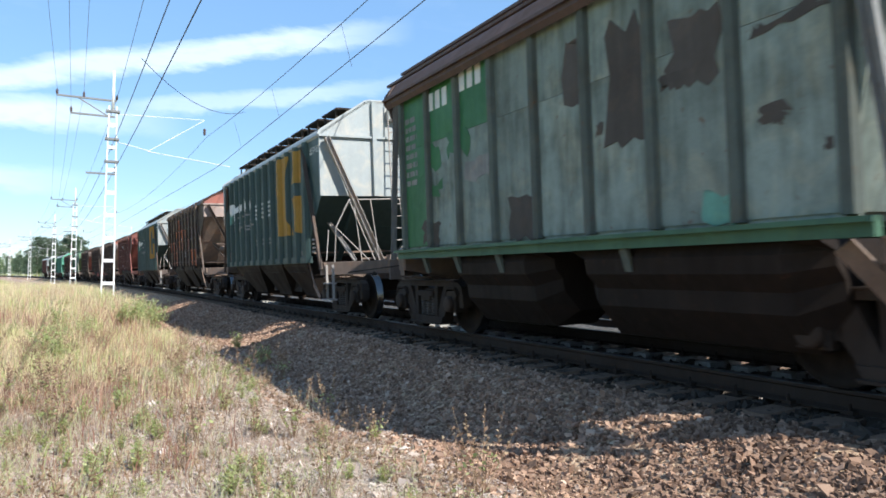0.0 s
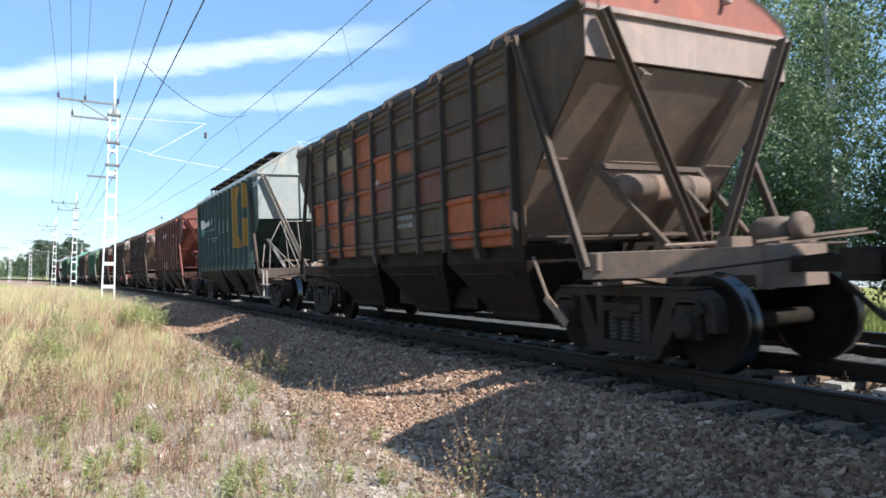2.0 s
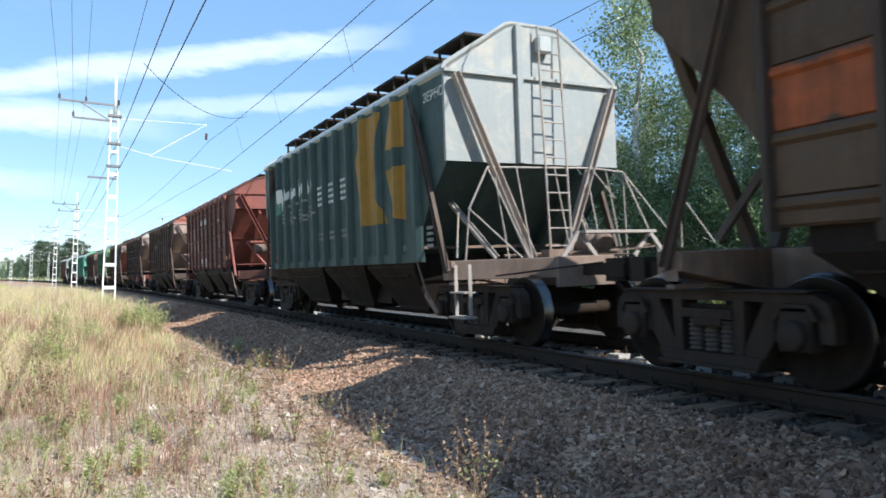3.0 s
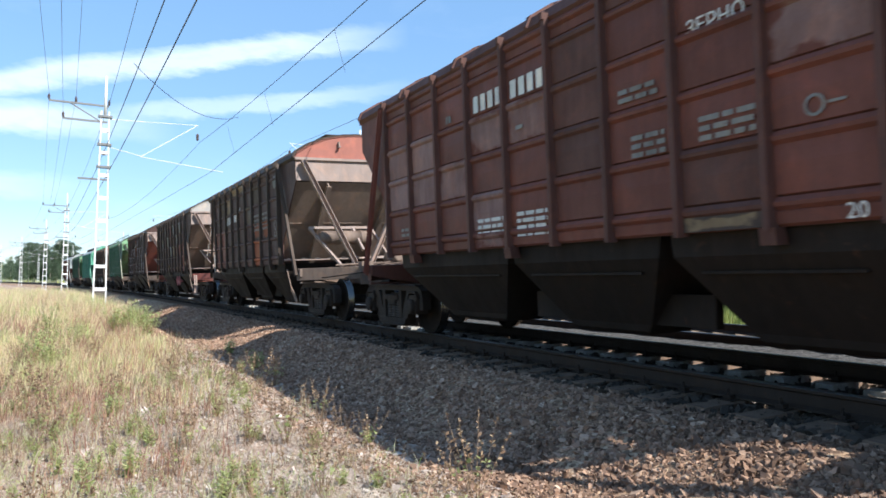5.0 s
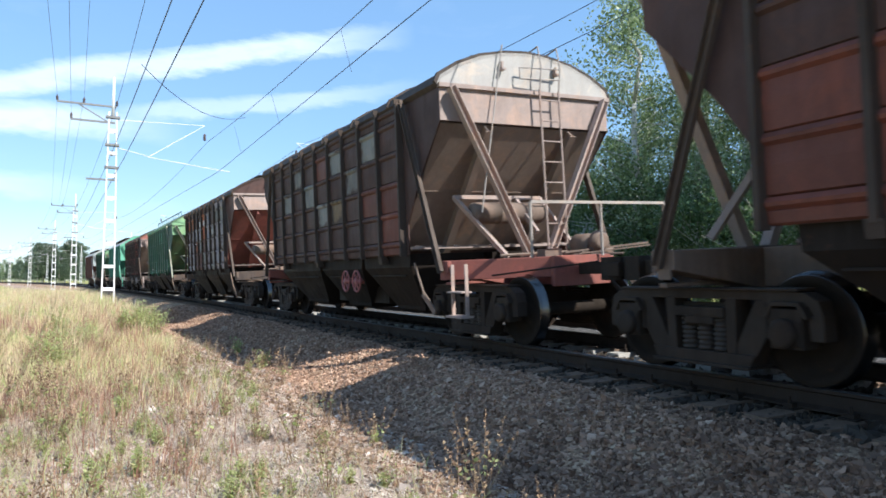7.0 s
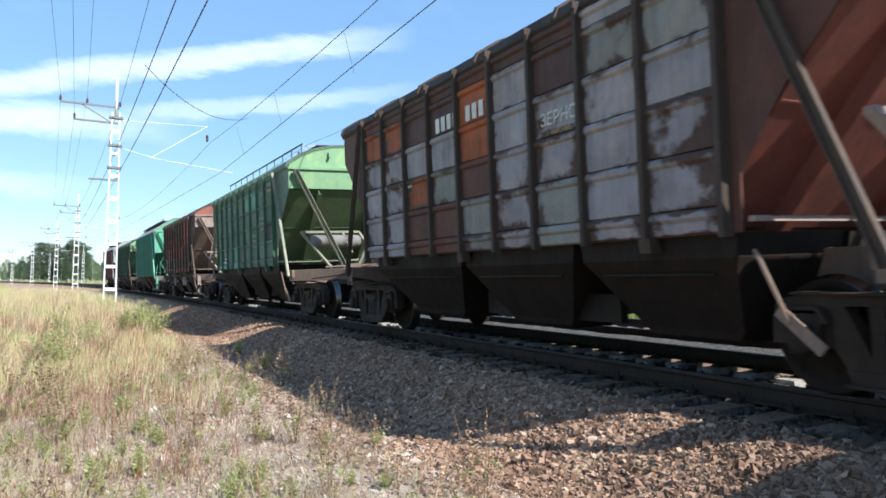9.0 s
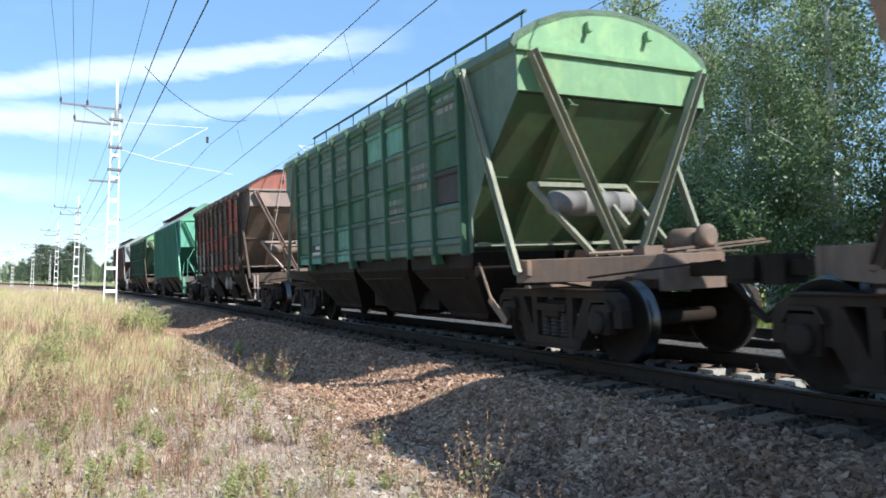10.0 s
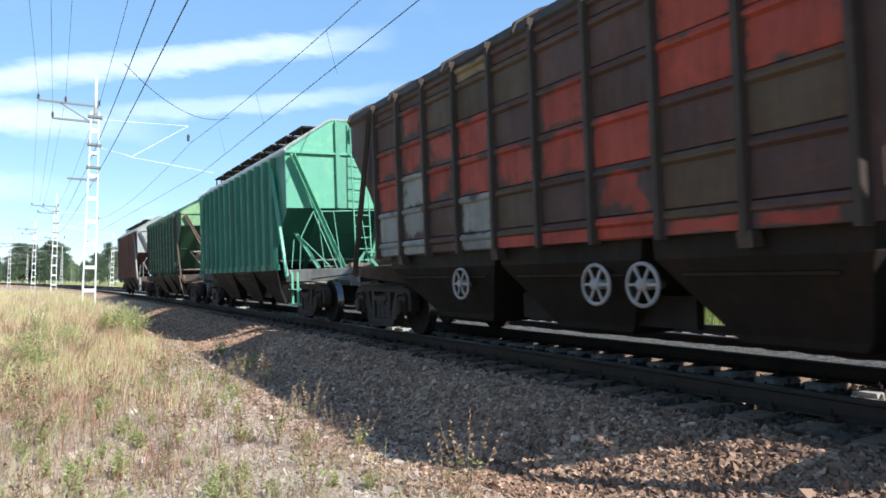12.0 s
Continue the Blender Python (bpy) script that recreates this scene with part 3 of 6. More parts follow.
def sill_shape(half, pivot):
    """Centre sill with end beams, bolster beams and tapering corner plates."""
    def build(bm):
        for x in (-0.33, 0.33):
            box(bm, x - 0.045, x + 0.045, -half, half, 0.82, 1.2)
        for g in (-1, 1):
            box(bm, -0.5, 0.5, g * half - 0.04, g * half + 0.04, 0.8, 1.22)
            prism(bm, [(-1.55, 1.2), (-1.55, 1.02), (-0.4, 0.8), (0.4, 0.8), (1.55, 1.02), (1.55, 1.2)], g * pivot - 0.13, g * pivot + 0.13, "y")
            box(bm, -0.45, 0.45, min(g * pivot, g * half), max(g * pivot, g * half), 1.2, 1.215)
            for e in (-1, 1):
                prism(bm, [(e * 1.56, g * (pivot - 0.1)), (e * 1.56, g * (pivot + 0.05)), (e * 0.48, g * (half - 0.02)), (e * 0.42, g * (half - 0.2))], 0.93, 1.21, "z")
                box(bm, min(e * 1.52, e * 0.5), max(e * 1.52, e * 0.5), min(g * pivot, g * (pivot + 0.1)), max(g * pivot, g * (pivot + 0.1)), 0.86, 0.9)
    return build


def coupler_shape(bm):
    """Automatic coupler: shank, head with claw and lock."""
    box(bm, -0.08, 0.08, -7.0, -6.3, 0.95, 1.11)
    prism(bm, [(-0.17, -7.0), (0.17, -7.0), (0.2, -7.2), (0.08, -7.38), (-0.02, -7.22), (-0.14, -7.36), (-0.22, -7.2)], 0.87, 1.17, "z")
    box(bm, -0.22, -0.12, -7.4, -7.1, 0.92, 1.1)
    rod(bm, (-0.1, -6.9, 1.12), (-1.3, -6.1, 0.98), 0.014, 6)
    rod(bm, (0.18, -6.8, 0.85), (0.25, -7.15, 0.5), 0.03, 8)
    rod(bm, (0.25, -7.15, 0.5), (0.22, -7.36, 0.62), 0.03, 8)


def hopper_shape(bottom, mouth):
    """One discharge hopper: sloped sheets from its mouth down to a rounded gate box, both as (y, y)."""
    def build(bm):
        for x0, x1, xb0, xb1 in ((-1.5, -0.12, -1.12, -0.42),):
            rings = []
            for z, a, b, (y0, y1) in ((1.35, x0, x1, mouth), (1.14, x0, x1, (mouth[0] + 0.03, mouth[1] - 0.03)), (0.47, xb0, xb1, (bottom[0] - 0.06, bottom[1] + 0.06)), (0.4, xb0 + 0.02, xb1 - 0.02, bottom), (0.36, xb0 + 0.08, xb1 - 0.08, (bottom[0] + 0.07, bottom[1] - 0.07))):
                rings.append([bm.verts.new(p) for p in ((a, y0, z), (b, y0, z), (b, y1, z), (a, y1, z))])
            for r0, r1 in zip(rings, rings[1:]):
                for i in range(4):
                    bm.faces.new((r0[i], r0[(i + 1) % 4], r1[(i + 1) % 4], r1[i]))
            bm.faces.new(rings[0]), bm.faces.new(rings[-1])
            beam(bm, (-1.44, mouth[0] + 0.3, 1.0), (-1.44, mouth[1] - 0.3, 1.0), 0.03, 0.025)
    return build


HOPPERS = (((1.45, 2.95), (0.72, 3.85)), ((-1.2, 0.0), (-1.8, 0.62)), ((-3.6, -2.52), (-3.95, -1.92)))


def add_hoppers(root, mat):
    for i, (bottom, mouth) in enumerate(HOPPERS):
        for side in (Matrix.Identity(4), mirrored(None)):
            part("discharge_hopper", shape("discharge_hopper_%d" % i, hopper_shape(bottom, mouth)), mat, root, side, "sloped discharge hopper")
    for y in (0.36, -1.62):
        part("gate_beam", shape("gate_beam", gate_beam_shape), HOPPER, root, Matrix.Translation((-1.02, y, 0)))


def gate_beam_shape(bm):
    """Beam between the discharge gates."""
    box(bm, -0.05, 0.05, -0.4, 0.4, 0.47, 0.78)


def gate_gear_shape(bm):
    """Shaft with levers that opens the discharge gates."""
    rod(bm, (-0.1, -3.6, 0.7), (-0.1, 3.0, 0.7), 0.03, 8)
    for y in (-2.6, -1.3, 0.1, 1.5, 2.8):
        box(bm, -0.16, -0.04, y - 0.02, y + 0.02, 0.45, 0.75)


ARCH_A = [(-1.62, 3.8), (-1.56, 3.93), (-1.25, 4.12), (-0.85, 4.28), (-0.4, 4.37), (0.0, 4.4), (0.4, 4.37), (0.85, 4.28), (1.25, 4.12), (1.56, 3.93), (1.62, 3.8)]
ARCH_B = [(-1.6, 3.97), (-1.56, 4.05), (-1.45, 4.13), (-0.5, 4.76), (-0.38, 4.79), (0.38, 4.79), (0.5, 4.76), (1.45, 4.13), (1.56, 4.05), (1.6, 3.97)]
ARCH_C = [(-1.72, 3.72), (-1.7, 3.85), (-1.5, 4.12), (-1.1, 4.4), (-0.6, 4.58), (0.0, 4.65), (0.6, 4.58), (1.1, 4.4), (1.5, 4.12), (1.7, 3.85), (1.72, 3.72)]


def ridge_shape(outline):
    """A raised joint strip across the roof."""
    def build(bm):
        prism(bm, [(x * 1.012, z + 0.025) for x, z in outline] + [(x * 0.97, z - 0.06) for x, z in outline][::-1], -0.03, 0.03, "y")
    return build


def roof_shape(outline, half):
    def build(bm):
        inner = [(x * 0.97, z - 0.06) for x, z in outline]
        ring = outline + inner[::-1]
        prism(bm, ring, -half, half, "y")
    return build


def end_cap_shape(outline, low):
    """The plate that closes the roof at an end."""
    def build(bm):
        prism(bm, [(x * 0.985, z - 0.01) for x, z in outline] + [(1.56, low), (-1.56, low)], -0.02, 0.02, "y")
    return build


def body_shape(top, half_low, half_top, panel_low):
    """The closed hopper body between the side sheets, with steeply raked ends."""
    def build(bm):
        prism(bm, [(-half_low + 0.5, LOW), (half_low - 0.5, LOW), (half_low - 0.45, LOW + 0.12), (half_top, panel_low), (half_top, top), (-half_top, top), (-half_top, panel_low), (-half_low + 0.45, LOW + 0.12)], -1.54, 1.54)
    return build


def side_sheet_shape(top, half_low, half_top, panel_low):
    """Side sheet that reaches past the raked end as a gusset."""
    def build(bm):
        lo = panel_low - LOW
        right = [(half_low, LOW), (half_low, LOW + lo * 0.25), (half_low + (half_top - half_low) * 0.36, LOW + lo * 0.57), (half_top, panel_low), (half_top, top)]
        prism(bm, [(-y, z) for y, z in right] + [(y, z) for y, z in right[::-1]], -1.565, -1.541)
    return build


def bays(n, y0, y1):
    return [y0 + (y1 - y0) * i / n for i in range(n + 1)]


RIB_Y = bays(9, 4.07, -3.92)
ROW_Z = [LOW, 1.56, 2.05, 2.55, 3.05, 3.55, 3.76]


def rib_shape(bm):
    prism(bm, [(-1.565, -0.05), (-1.665, -0.03), (-1.67, 0.0), (-1.665, 0.03), (-1.565, 0.05)], LOW - 0.03, TOP_A + 0.02, "z")
    box(bm, -1.69, -1.6, -0.03, 0.03, TOP_A - 0.02, TOP_A + 0.06)


def panel_shape(w, h):
    """Pressed side panel with a horizontal bead along its top."""
    def build(bm):
        prof = [(-1.56, 0.0), (-1.592, 0.02), (-1.6, h * 0.5), (-1.592, h - 0.1), (-1.625, h - 0.07), (-1.63, h - 0.04), (-1.6, h), (-1.56, h)]
        prism(bm, prof, -w / 2, w / 2, "y")
    return build


def raked(half_low, half_top, low, high):
    a, b = Vector((0, -half_low + 0.45, low)), Vector((0, -half_top + 0.02, high))
    d = (b - a).normalized()
    return a, b, d, Vector((0, -d.z, d.y)).normalized()


def end_sheet_shape(half_low, half_top, low, high):
    """Slanted end sheet with a weld seam."""
    def build(bm):
        a, b, d, nrm = raked(half_low, half_top, low, high)
        beam(bm, a + nrm * 0.02, b + nrm * 0.02, 3.07, 0.02, nrm)
        mid = a.lerp(b, 0.5)
        beam(bm, mid + nrm * 0.033 - d * 0.012, mid + nrm * 0.033 + d * 0.012, 3.07, 0.012, nrm)
    return build


def stiffener_shape(half_low, half_top, low, high):
    """T-section stiffener down the slanted end."""
    def build(bm):
        a, b, d, nrm = raked(half_low, half_top, low, high)
        beam(bm, a + nrm * 0.12, b + nrm * 0.1, 0.03, 0.19, nrm)
        beam(bm, a + nrm * 0.22, b + nrm * 0.2, 0.12, 0.02, nrm)
    return build


def strut_shape(p, q, w=0.13, h=0.07, up=(0, -1, 0)):
    def build(bm):
        channel(bm, p, q, w, h, up)
    return build


def tank_shape(bm):
    lathe(bm, [(-0.68, 0.02), (-0.68, 0.1), (-0.63, 0.155), (-0.55, 0.165), (-0.2, 0.165), (-0.2, 0.172), (-0.15, 0.172), (-0.15, 0.165), (0.35, 0.165), (0.35, 0.172), (0.4, 0.172), (0.4, 0.165), (0.55, 0.165), (0.63, 0.155), (0.68, 0.1), (0.68, 0.02)], 20, "x", (-0.26, -4.95, 1.93))


def tank_frame_shape(bm):
    beam(bm, (-1.15, -4.85, 2.18), (0.42, -4.85, 2.18), 0.09, 0.06)
    for x, x2, z in ((-1.15, -0.5, 1.22), (-0.05, 0.05, 1.6), (0.42, 0.8, 1.3)):
        beam(bm, (x, -4.85, 2.18), (x2, -5.3, z), 0.08, 0.05, (1, 0, 0))


def brake_gear_shape(bm):
    """Air distributor, brake cylinder, levers and pipes on the end platform."""
    lathe(bm, [(-0.2, 0.03), (-0.2, 0.15), (-0.05, 0.17), (0.18, 0.17), (0.25, 0.12), (0.25, 0.03)], 14, "y", (0.62, -5.75, 1.38))
    lathe(bm, [(-0.07, 0.1), (-0.02, 0.16), (0.06, 0.16), (0.1, 0.08)], 12, "y", (0.6, -6.1, 1.42))
    box(bm, 0.3, 0.9, -6.05, -5.55, 1.21, 1.27)
    beam(bm, (0.1, -5.9, 1.27), (1.3, -6.35, 1.37), 0.06, 0.03)
    beam(bm, (0.2, -6.1, 1.24), (1.2, -6.5, 1.33), 0.07, 0.02)
    rod(bm, (-0.7, -5.4, 1.26), (1.2, -5.7, 1.3), 0.025, 6)
    rod(bm, (-0.2, -5.2, 1.24), (0.6, -6.6, 1.22), 0.02, 6)
    box(bm, -0.25, 0.05, -5.9, -5.7, 1.21, 1.33)


def cross_bar_shape(bm):
    """Edge angle along the foot of the slanted end sheet, with short brackets."""
    beam(bm, (-1.57, -4.15, 1.44), (1.57, -4.15, 1.44), 0.07, 0.04)
    for i in range(9):
        x = -1.4 + i * 0.35
        beam(bm, (x, -4.15, 1.46), (x, -4.02, 1.47), 0.1, 0.02)


def ladder_shape(p, q, w, rungs):
    def build(bm):
        a, b = Vector(p), Vector(q)
        for g in (-w / 2, w / 2):
            rod(bm, a + Vector((g, 0, 0)), b + Vector((g, 0, 0)), 0.018, 6)
        for i in range(rungs):
            c = a.lerp(b, (i + 0.5) / rungs)
            rod(bm, c - Vector((w / 2, 0, 0)), c + Vector((w / 2, 0, 0)), 0.012, 6)
    return build


def grab_rail_shape(bm):
    """Two bent tubes from the ladder's head up over the roof end, with a cross loop and a stay."""
    for x in (0.12, 0.48):
        pts = [(x, -5.42, 3.75), (x + 0.02, -5.46, 4.15), (x + 0.05, -5.34, 4.5), (x + 0.05, -5.0, 4.46)]
        for a, b in zip(pts, pts[1:]):
            rod(bm, a, b, 0.013, 6)
    for z in (3.95, 4.12):
        rod(bm, (-0.22, -5.4, z), (0.5, -5.45, z + 0.02), 0.012, 6)
    rod(bm, (-0.22, -5.4, 3.95), (-0.22, -5.4, 4.12), 0.012, 6)
    rod(bm, (-0.5, -5.36, 4.45), (-1.0, -5.42, 1.9), 0.011, 6)


def railing_shape(bm):
    """Platform guard rail of thin bent tube over the bogie end, with splayed stays."""
    pts = [(-1.3, -5.3, 1.2), (-1.3, -5.45, 1.95), (-1.0, -5.5, 2.55), (0.9, -5.5, 2.6), (1.5, -5.55, 2.55), (1.85, -5.95, 1.2)]
    for a, b in zip(pts, pts[1:]):
        rod(bm, a, b, 0.015, 6)
    for a, b in (((1.5, -5.55, 2.55), (1.5, -5.6, 1.2)), ((1.5, -5.55, 2.55), (1.75, -6.5, 1.3)), ((1.75, -6.5, 1.3), (1.75, -6.5, 2.1)), ((1.75, -6.5, 2.1), (2.0, -6.9, 1.35)), ((-1.3, -5.45, 1.95), (-0.75, -5.95, 1.22)), ((-1.0, -5.5, 2.55), (-0.6, -5.9, 1.22)), ((0.9, -5.5, 2.6), (1.2, -5.7, 2.1)), ((-1.45, -5.4, 1.9), (-1.55, -5.5, 1.25))):
        rod(bm, a, b, 0.012, 6)


def rail_post_shape(bm):
    rod(bm, (0, -5.5, 2.57), (0.06, -5.75, 1.2), 0.011, 6)


def end_step_shape(bm):
    """Raised step plate on splayed legs."""
    for z in (1.55,):
        beam(bm, (-0.1, -6.4, z), (1.2, -6.4, z), 0.3, 0.04)
    for x in (-0.1, 1.2):
        beam(bm, (x, -6.4, 1.55), (x - 0.3, -6.4, 1.2), 0.06, 0.04, (0, 1, 0))
        beam(bm, (x, -6.4, 1.55), (x + 0.3, -6.4, 1.2), 0.06, 0.04, (0, 1, 0))


def platform_rail_shape(bm):
    for a, b in (((-0.9, -6.5, 1.2), (-0.9, -6.5, 1.95)), ((1.5, -6.5, 1.2), (1.5, -6.5, 1.95)), ((-0.9, -6.5, 1.95), (1.5, -6.5, 1.95)), ((0.3, -6.5, 1.2), (0.3, -6.5, 1.95))):
        rod(bm, a, b, 0.022, 6)
    beam(bm, (-0.9, -6.5, 1.95), (1.5, -6.5, 1.95), 0.05, 0.04)


def step_shape(bm):
    """Hanging footstep below the corner."""
    for y in (-5.35, -5.75):
        beam(bm, (-1.5, y, 1.15), (-1.5, y, 0.42), 0.05, 0.02)
    box(bm, -1.62, -1.42, -5.78, -5.32, 0.4, 0.43)
    box(bm, -1.6, -1.42, -5.76, -5.34, 0.75, 0.77)


def release_lever_shape(bm):
    """Rod and flat lever hanging below the front corner of the body."""
    rod(bm, (-1.5, -4.1, 1.2), (-1.45, -4.35, 0.62), 0.018, 6)
    beam(bm, (-1.45, -4.25, 0.72), (-1.42, -4.6, 0.42), 0.1, 0.02, (1, 0, 0))


def walkway_shape(z, x, seg, half):
    def build(bm):
        step = 2 * half / seg
        for i in range(seg):
            y = -half + i * step
            box(bm, x - 0.28, x + 0.28, y + 0.1, y + step - 0.1, z, z + 0.035)
            for e in (y + 0.2, y + step - 0.2):
                box(bm, x - 0.26, x - 0.22, e - 0.02, e + 0.02, z - 0.22, z)
                box(bm, x + 0.22, x + 0.26, e - 0.02, e + 0.02, z - 0.12, z)
    return build


def roof_rail_shape(bm):
    for i in range(11):
        y = -4.6 + i * 0.92
        rod(bm, (-1.0, y, 4.15), (-1.0, y, 4.5), 0.014, 6)
    beam(bm, (-1.0, -4.7, 4.5), (-1.0, 4.7, 4.5), 0.04, 0.03)


def hand_wheel_shape(bm):
    """Spoked hand wheel on a short spindle."""
    n, r = 20, 0.2
    ring = [(math.cos(2 * math.pi * i / n) * r, math.sin(2 * math.pi * i / n) * r) for i in range(n)]
    for i in range(n):
        a, b = ring[i], ring[(i + 1) % n]
        rod(bm, (0, a[0], a[1]), (0, b[0], b[1]), 0.02, 6)
    for i in range(6):
        t = 2 * math.pi * i / 6
        beam(bm, (0, 0, 0), (0, math.cos(t) * r, math.sin(t) * r), 0.026, 0.02, (1, 0, 0))
    lathe(bm, [(-0.03, 0.02), (-0.03, 0.06), (0.25, 0.05), (0.25, 0.02)], 10)


def mirrored(m):
    """The same part at the other end of a wagon."""
    return Matrix.Rotation(math.pi, 4, "Z")


def letters(text, size, mat, parent, y, z, x=-1.604, label=""):
    """Painted lettering on the side that faces -x."""
    curve = bpy.data.curves.new("lettering", "FONT")
    curve.body, curve.size, curve.extrude, curve.align_x = text, size, 0.0015, "LEFT"
    tmp = bpy.data.objects.new("lettering", curve)
    me = bpy.data.meshes.new_from_object(tmp)
    bpy.data.objects.remove(tmp)
    me.materials.clear()
    m = Matrix.Translation((x, y, z)) @ Matrix(((0, 0, -1, 0), (-1, 0, 0, 0), (0, 1, 0, 0), (0, 0, 0, 1)))
    return part("lettering", me, mat, parent, m, label)


def bars(parent, y, z, rows, length, height, gap, mat, x=-1.604, seed=0, tall=False):
    """Unreadable or private writing as plain bars."""
    rng = random.Random(seed)

    def build(bm):
        for r in range(rows):
            at, zz = 0.0, -r * (height + gap)
            while at < length:
                w = (height * 0.55) if tall else rng.uniform(0.08, 0.22)
                w = min(w, length - at)
                if w > 0.015:
                    box(bm, -0.002, 0.0, -at - w, -at, zz - height, zz)
                at += w + (height * 0.28 if tall else 0.035)
    bm = bmesh.new()
    build(bm)
    me = done(bm, "writing_bars")
    return part("marking", me, mat, parent, Matrix.Translation((x, y, z)), "faded white stencilled marking")


def running_gear(root, frame_mat, coupler_mat=GRIME, half=6.4, pivot=5.18, pull=0.0):
    turning = []
    part("underframe", shape("underframe_%d" % round(half * 100), sill_shape(half, pivot), 0.008), frame_mat, root, None, "steel underframe with tapering end beams")
    for flip in (Matrix.Identity(4), mirrored(None)):
        part("coupler", shape("coupler", coupler_shape, 0.01), coupler_mat, root, flip @ Matrix.Translation((0, pull, 0)))
    for y in (-pivot, pivot):
        turning += add_bogie(root, y)
    return turning


def wagon_a(label, base, rib, cap, end, roof=None, patches=None, inner=None, frame_mat=None, ladder=False, rail=False, guard=None, wheels=(), wheel_mat=None, tank=None, hoppers=None, trim=None):
    """Ribbed grain hopper wagon with pressed panels; returns it and its wheelsets."""
    patches = patches or {}
    inner, frame_mat, tank, trim = inner or end, frame_mat or SILLS, tank or SILLS, trim or end
    root = thing("hopper_wagon", label, "railway wagon", "freight train wagons")
    turning = running_gear(root, frame_mat)
    part("body", shape("body_a", body_shape(TOP_A, 4.05, 5.2, 3.25)), base, root)
    for e in (Matrix.Identity(4), mirrored(None)):
        part("side_sheet", shape("side_sheet_a", side_sheet_shape(TOP_A, 4.05, 5.27, 3.25)), base, root, e)
    part("roof", shape("roof_a", roof_shape(ARCH_A, 5.27)), roof or rib, root, None, "arched sheet roof")
    for i in range(7):
        part("roof_ridge", shape("ridge_a", ridge_shape(ARCH_A)), roof or rib, root, Matrix.Translation((0, -5.25 + 1.75 * i, 0)))
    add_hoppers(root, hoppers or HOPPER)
    part("gate_gear", shape("gate_gear", gate_gear_shape), GRIME, root, Matrix.Translation((-0.6, 0, 0)))
    for y in RIB_Y:
        part("rib", shape("rib_a", rib_shape), rib, root, Matrix.Translation((0, y, 0)))
        part("rib", shape("rib_a", rib_shape), rib, root, Matrix.Rotation(math.pi, 4, "Z") @ Matrix.Translation((0, -y, 0)))
    for i in (1, 4, 8):
        part("rib_foot", shape("rib_foot", lambda bm: prism(bm, [(-1.66, 0.0), (-1.54, 0.0), (-1.5, -0.13), (-1.64, -0.13)], -0.07, 0.07, "y")), rib, root, Matrix.Translation((0, RIB_Y[i], LOW - 0.005)))
    w = abs(RIB_Y[1] - RIB_Y[0]) - 0.09
    for b in range(9):
        yc = (RIB_Y[b] + RIB_Y[b + 1]) / 2
        for r in range(6):
            h = ROW_Z[r + 1] - ROW_Z[r]
            part("panel", shape("panel_a%d" % round(h * 100), panel_shape(w, h)), patches.get((b, max(r - 1, 0)), base), root, Matrix.Translation((0, yc, ROW_Z[r])))
    ends = [Matrix.Identity(4), mirrored(None)]
    for i, e in enumerate(ends):
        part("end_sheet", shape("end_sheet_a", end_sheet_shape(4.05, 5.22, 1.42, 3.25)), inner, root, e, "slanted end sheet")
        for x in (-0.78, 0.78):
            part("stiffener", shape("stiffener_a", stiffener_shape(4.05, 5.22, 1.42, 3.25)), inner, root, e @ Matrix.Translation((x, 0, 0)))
        part("end_cap", shape("end_cap_a", end_cap_shape(ARCH_A, 3.78)), cap, root, e @ Matrix.Translation((0, -5.26, 0)), "curved roof end plate")
        part("end_panel", shape("end_panel_a", lambda bm: (box(bm, -1.56, 1.56, -5.275, -5.235, 3.26, 3.74), box(bm, -1.58, 1.58, -5.33, -5.23, 3.74, 3.8))), end, root, e, "flat end panel under the roof")
        part("cross_bar", shape("cross_bar", cross_bar_shape), trim, root, e)
        for g in (-1, 1):
            part("end_strut", shape("end_strut_a%d" % g, strut_shape((g * 1.42, -5.34, 3.72), (g * 0.16, -5.36, 1.2), 0.11, 0.12)), trim, root, e, "diagonal channel strut")
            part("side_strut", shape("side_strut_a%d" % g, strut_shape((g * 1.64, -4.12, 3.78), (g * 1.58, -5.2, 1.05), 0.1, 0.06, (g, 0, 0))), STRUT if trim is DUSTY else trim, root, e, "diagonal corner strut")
        part("air_tank", shape("air_tank", tank_shape), tank, root, e, "cylindrical compressed-air tank")
        part("tank_frame", shape("tank_frame", tank_frame_shape), trim, root, e)
        part("release_lever", shape("release_lever", release_lever_shape), SILLS, root, e)
    part("brake_gear", shape("brake_gear", brake_gear_shape), SILLS, root, None, "brake cylinder, levers and pipes")
    part("roof_walkway", shape("walkway_a", walkway_shape(4.5, -0.25, 6, 4.6)), GRIME, root, None, "dark walkway boards")
    for g in (-1, 1):
        part("lifting_eye", shape("lifting_eye", lambda bm: (box(bm, -0.015, 0.015, -5.36, -5.27, 4.08, 4.2), box(bm, -0.03, 0.03, -5.4, -5.3, 4.06, 4.09))), end, root, Matrix.Translation((g * 0.5, 0, 0)))
    if ladder:
        part("ladder", shape("ladder_a", ladder_shape((0.35, -5.42, 1.25), (0.3, -5.42, 3.8), 0.36, 8)), trim, root, None, "steel end ladder")
        part("roof_grab_rail", shape("roof_grab_rail", grab_rail_shape), TRIM, root, None, "thin bent grab rails above the ladder")
        part("footstep", shape("footstep", step_shape), trim, root)
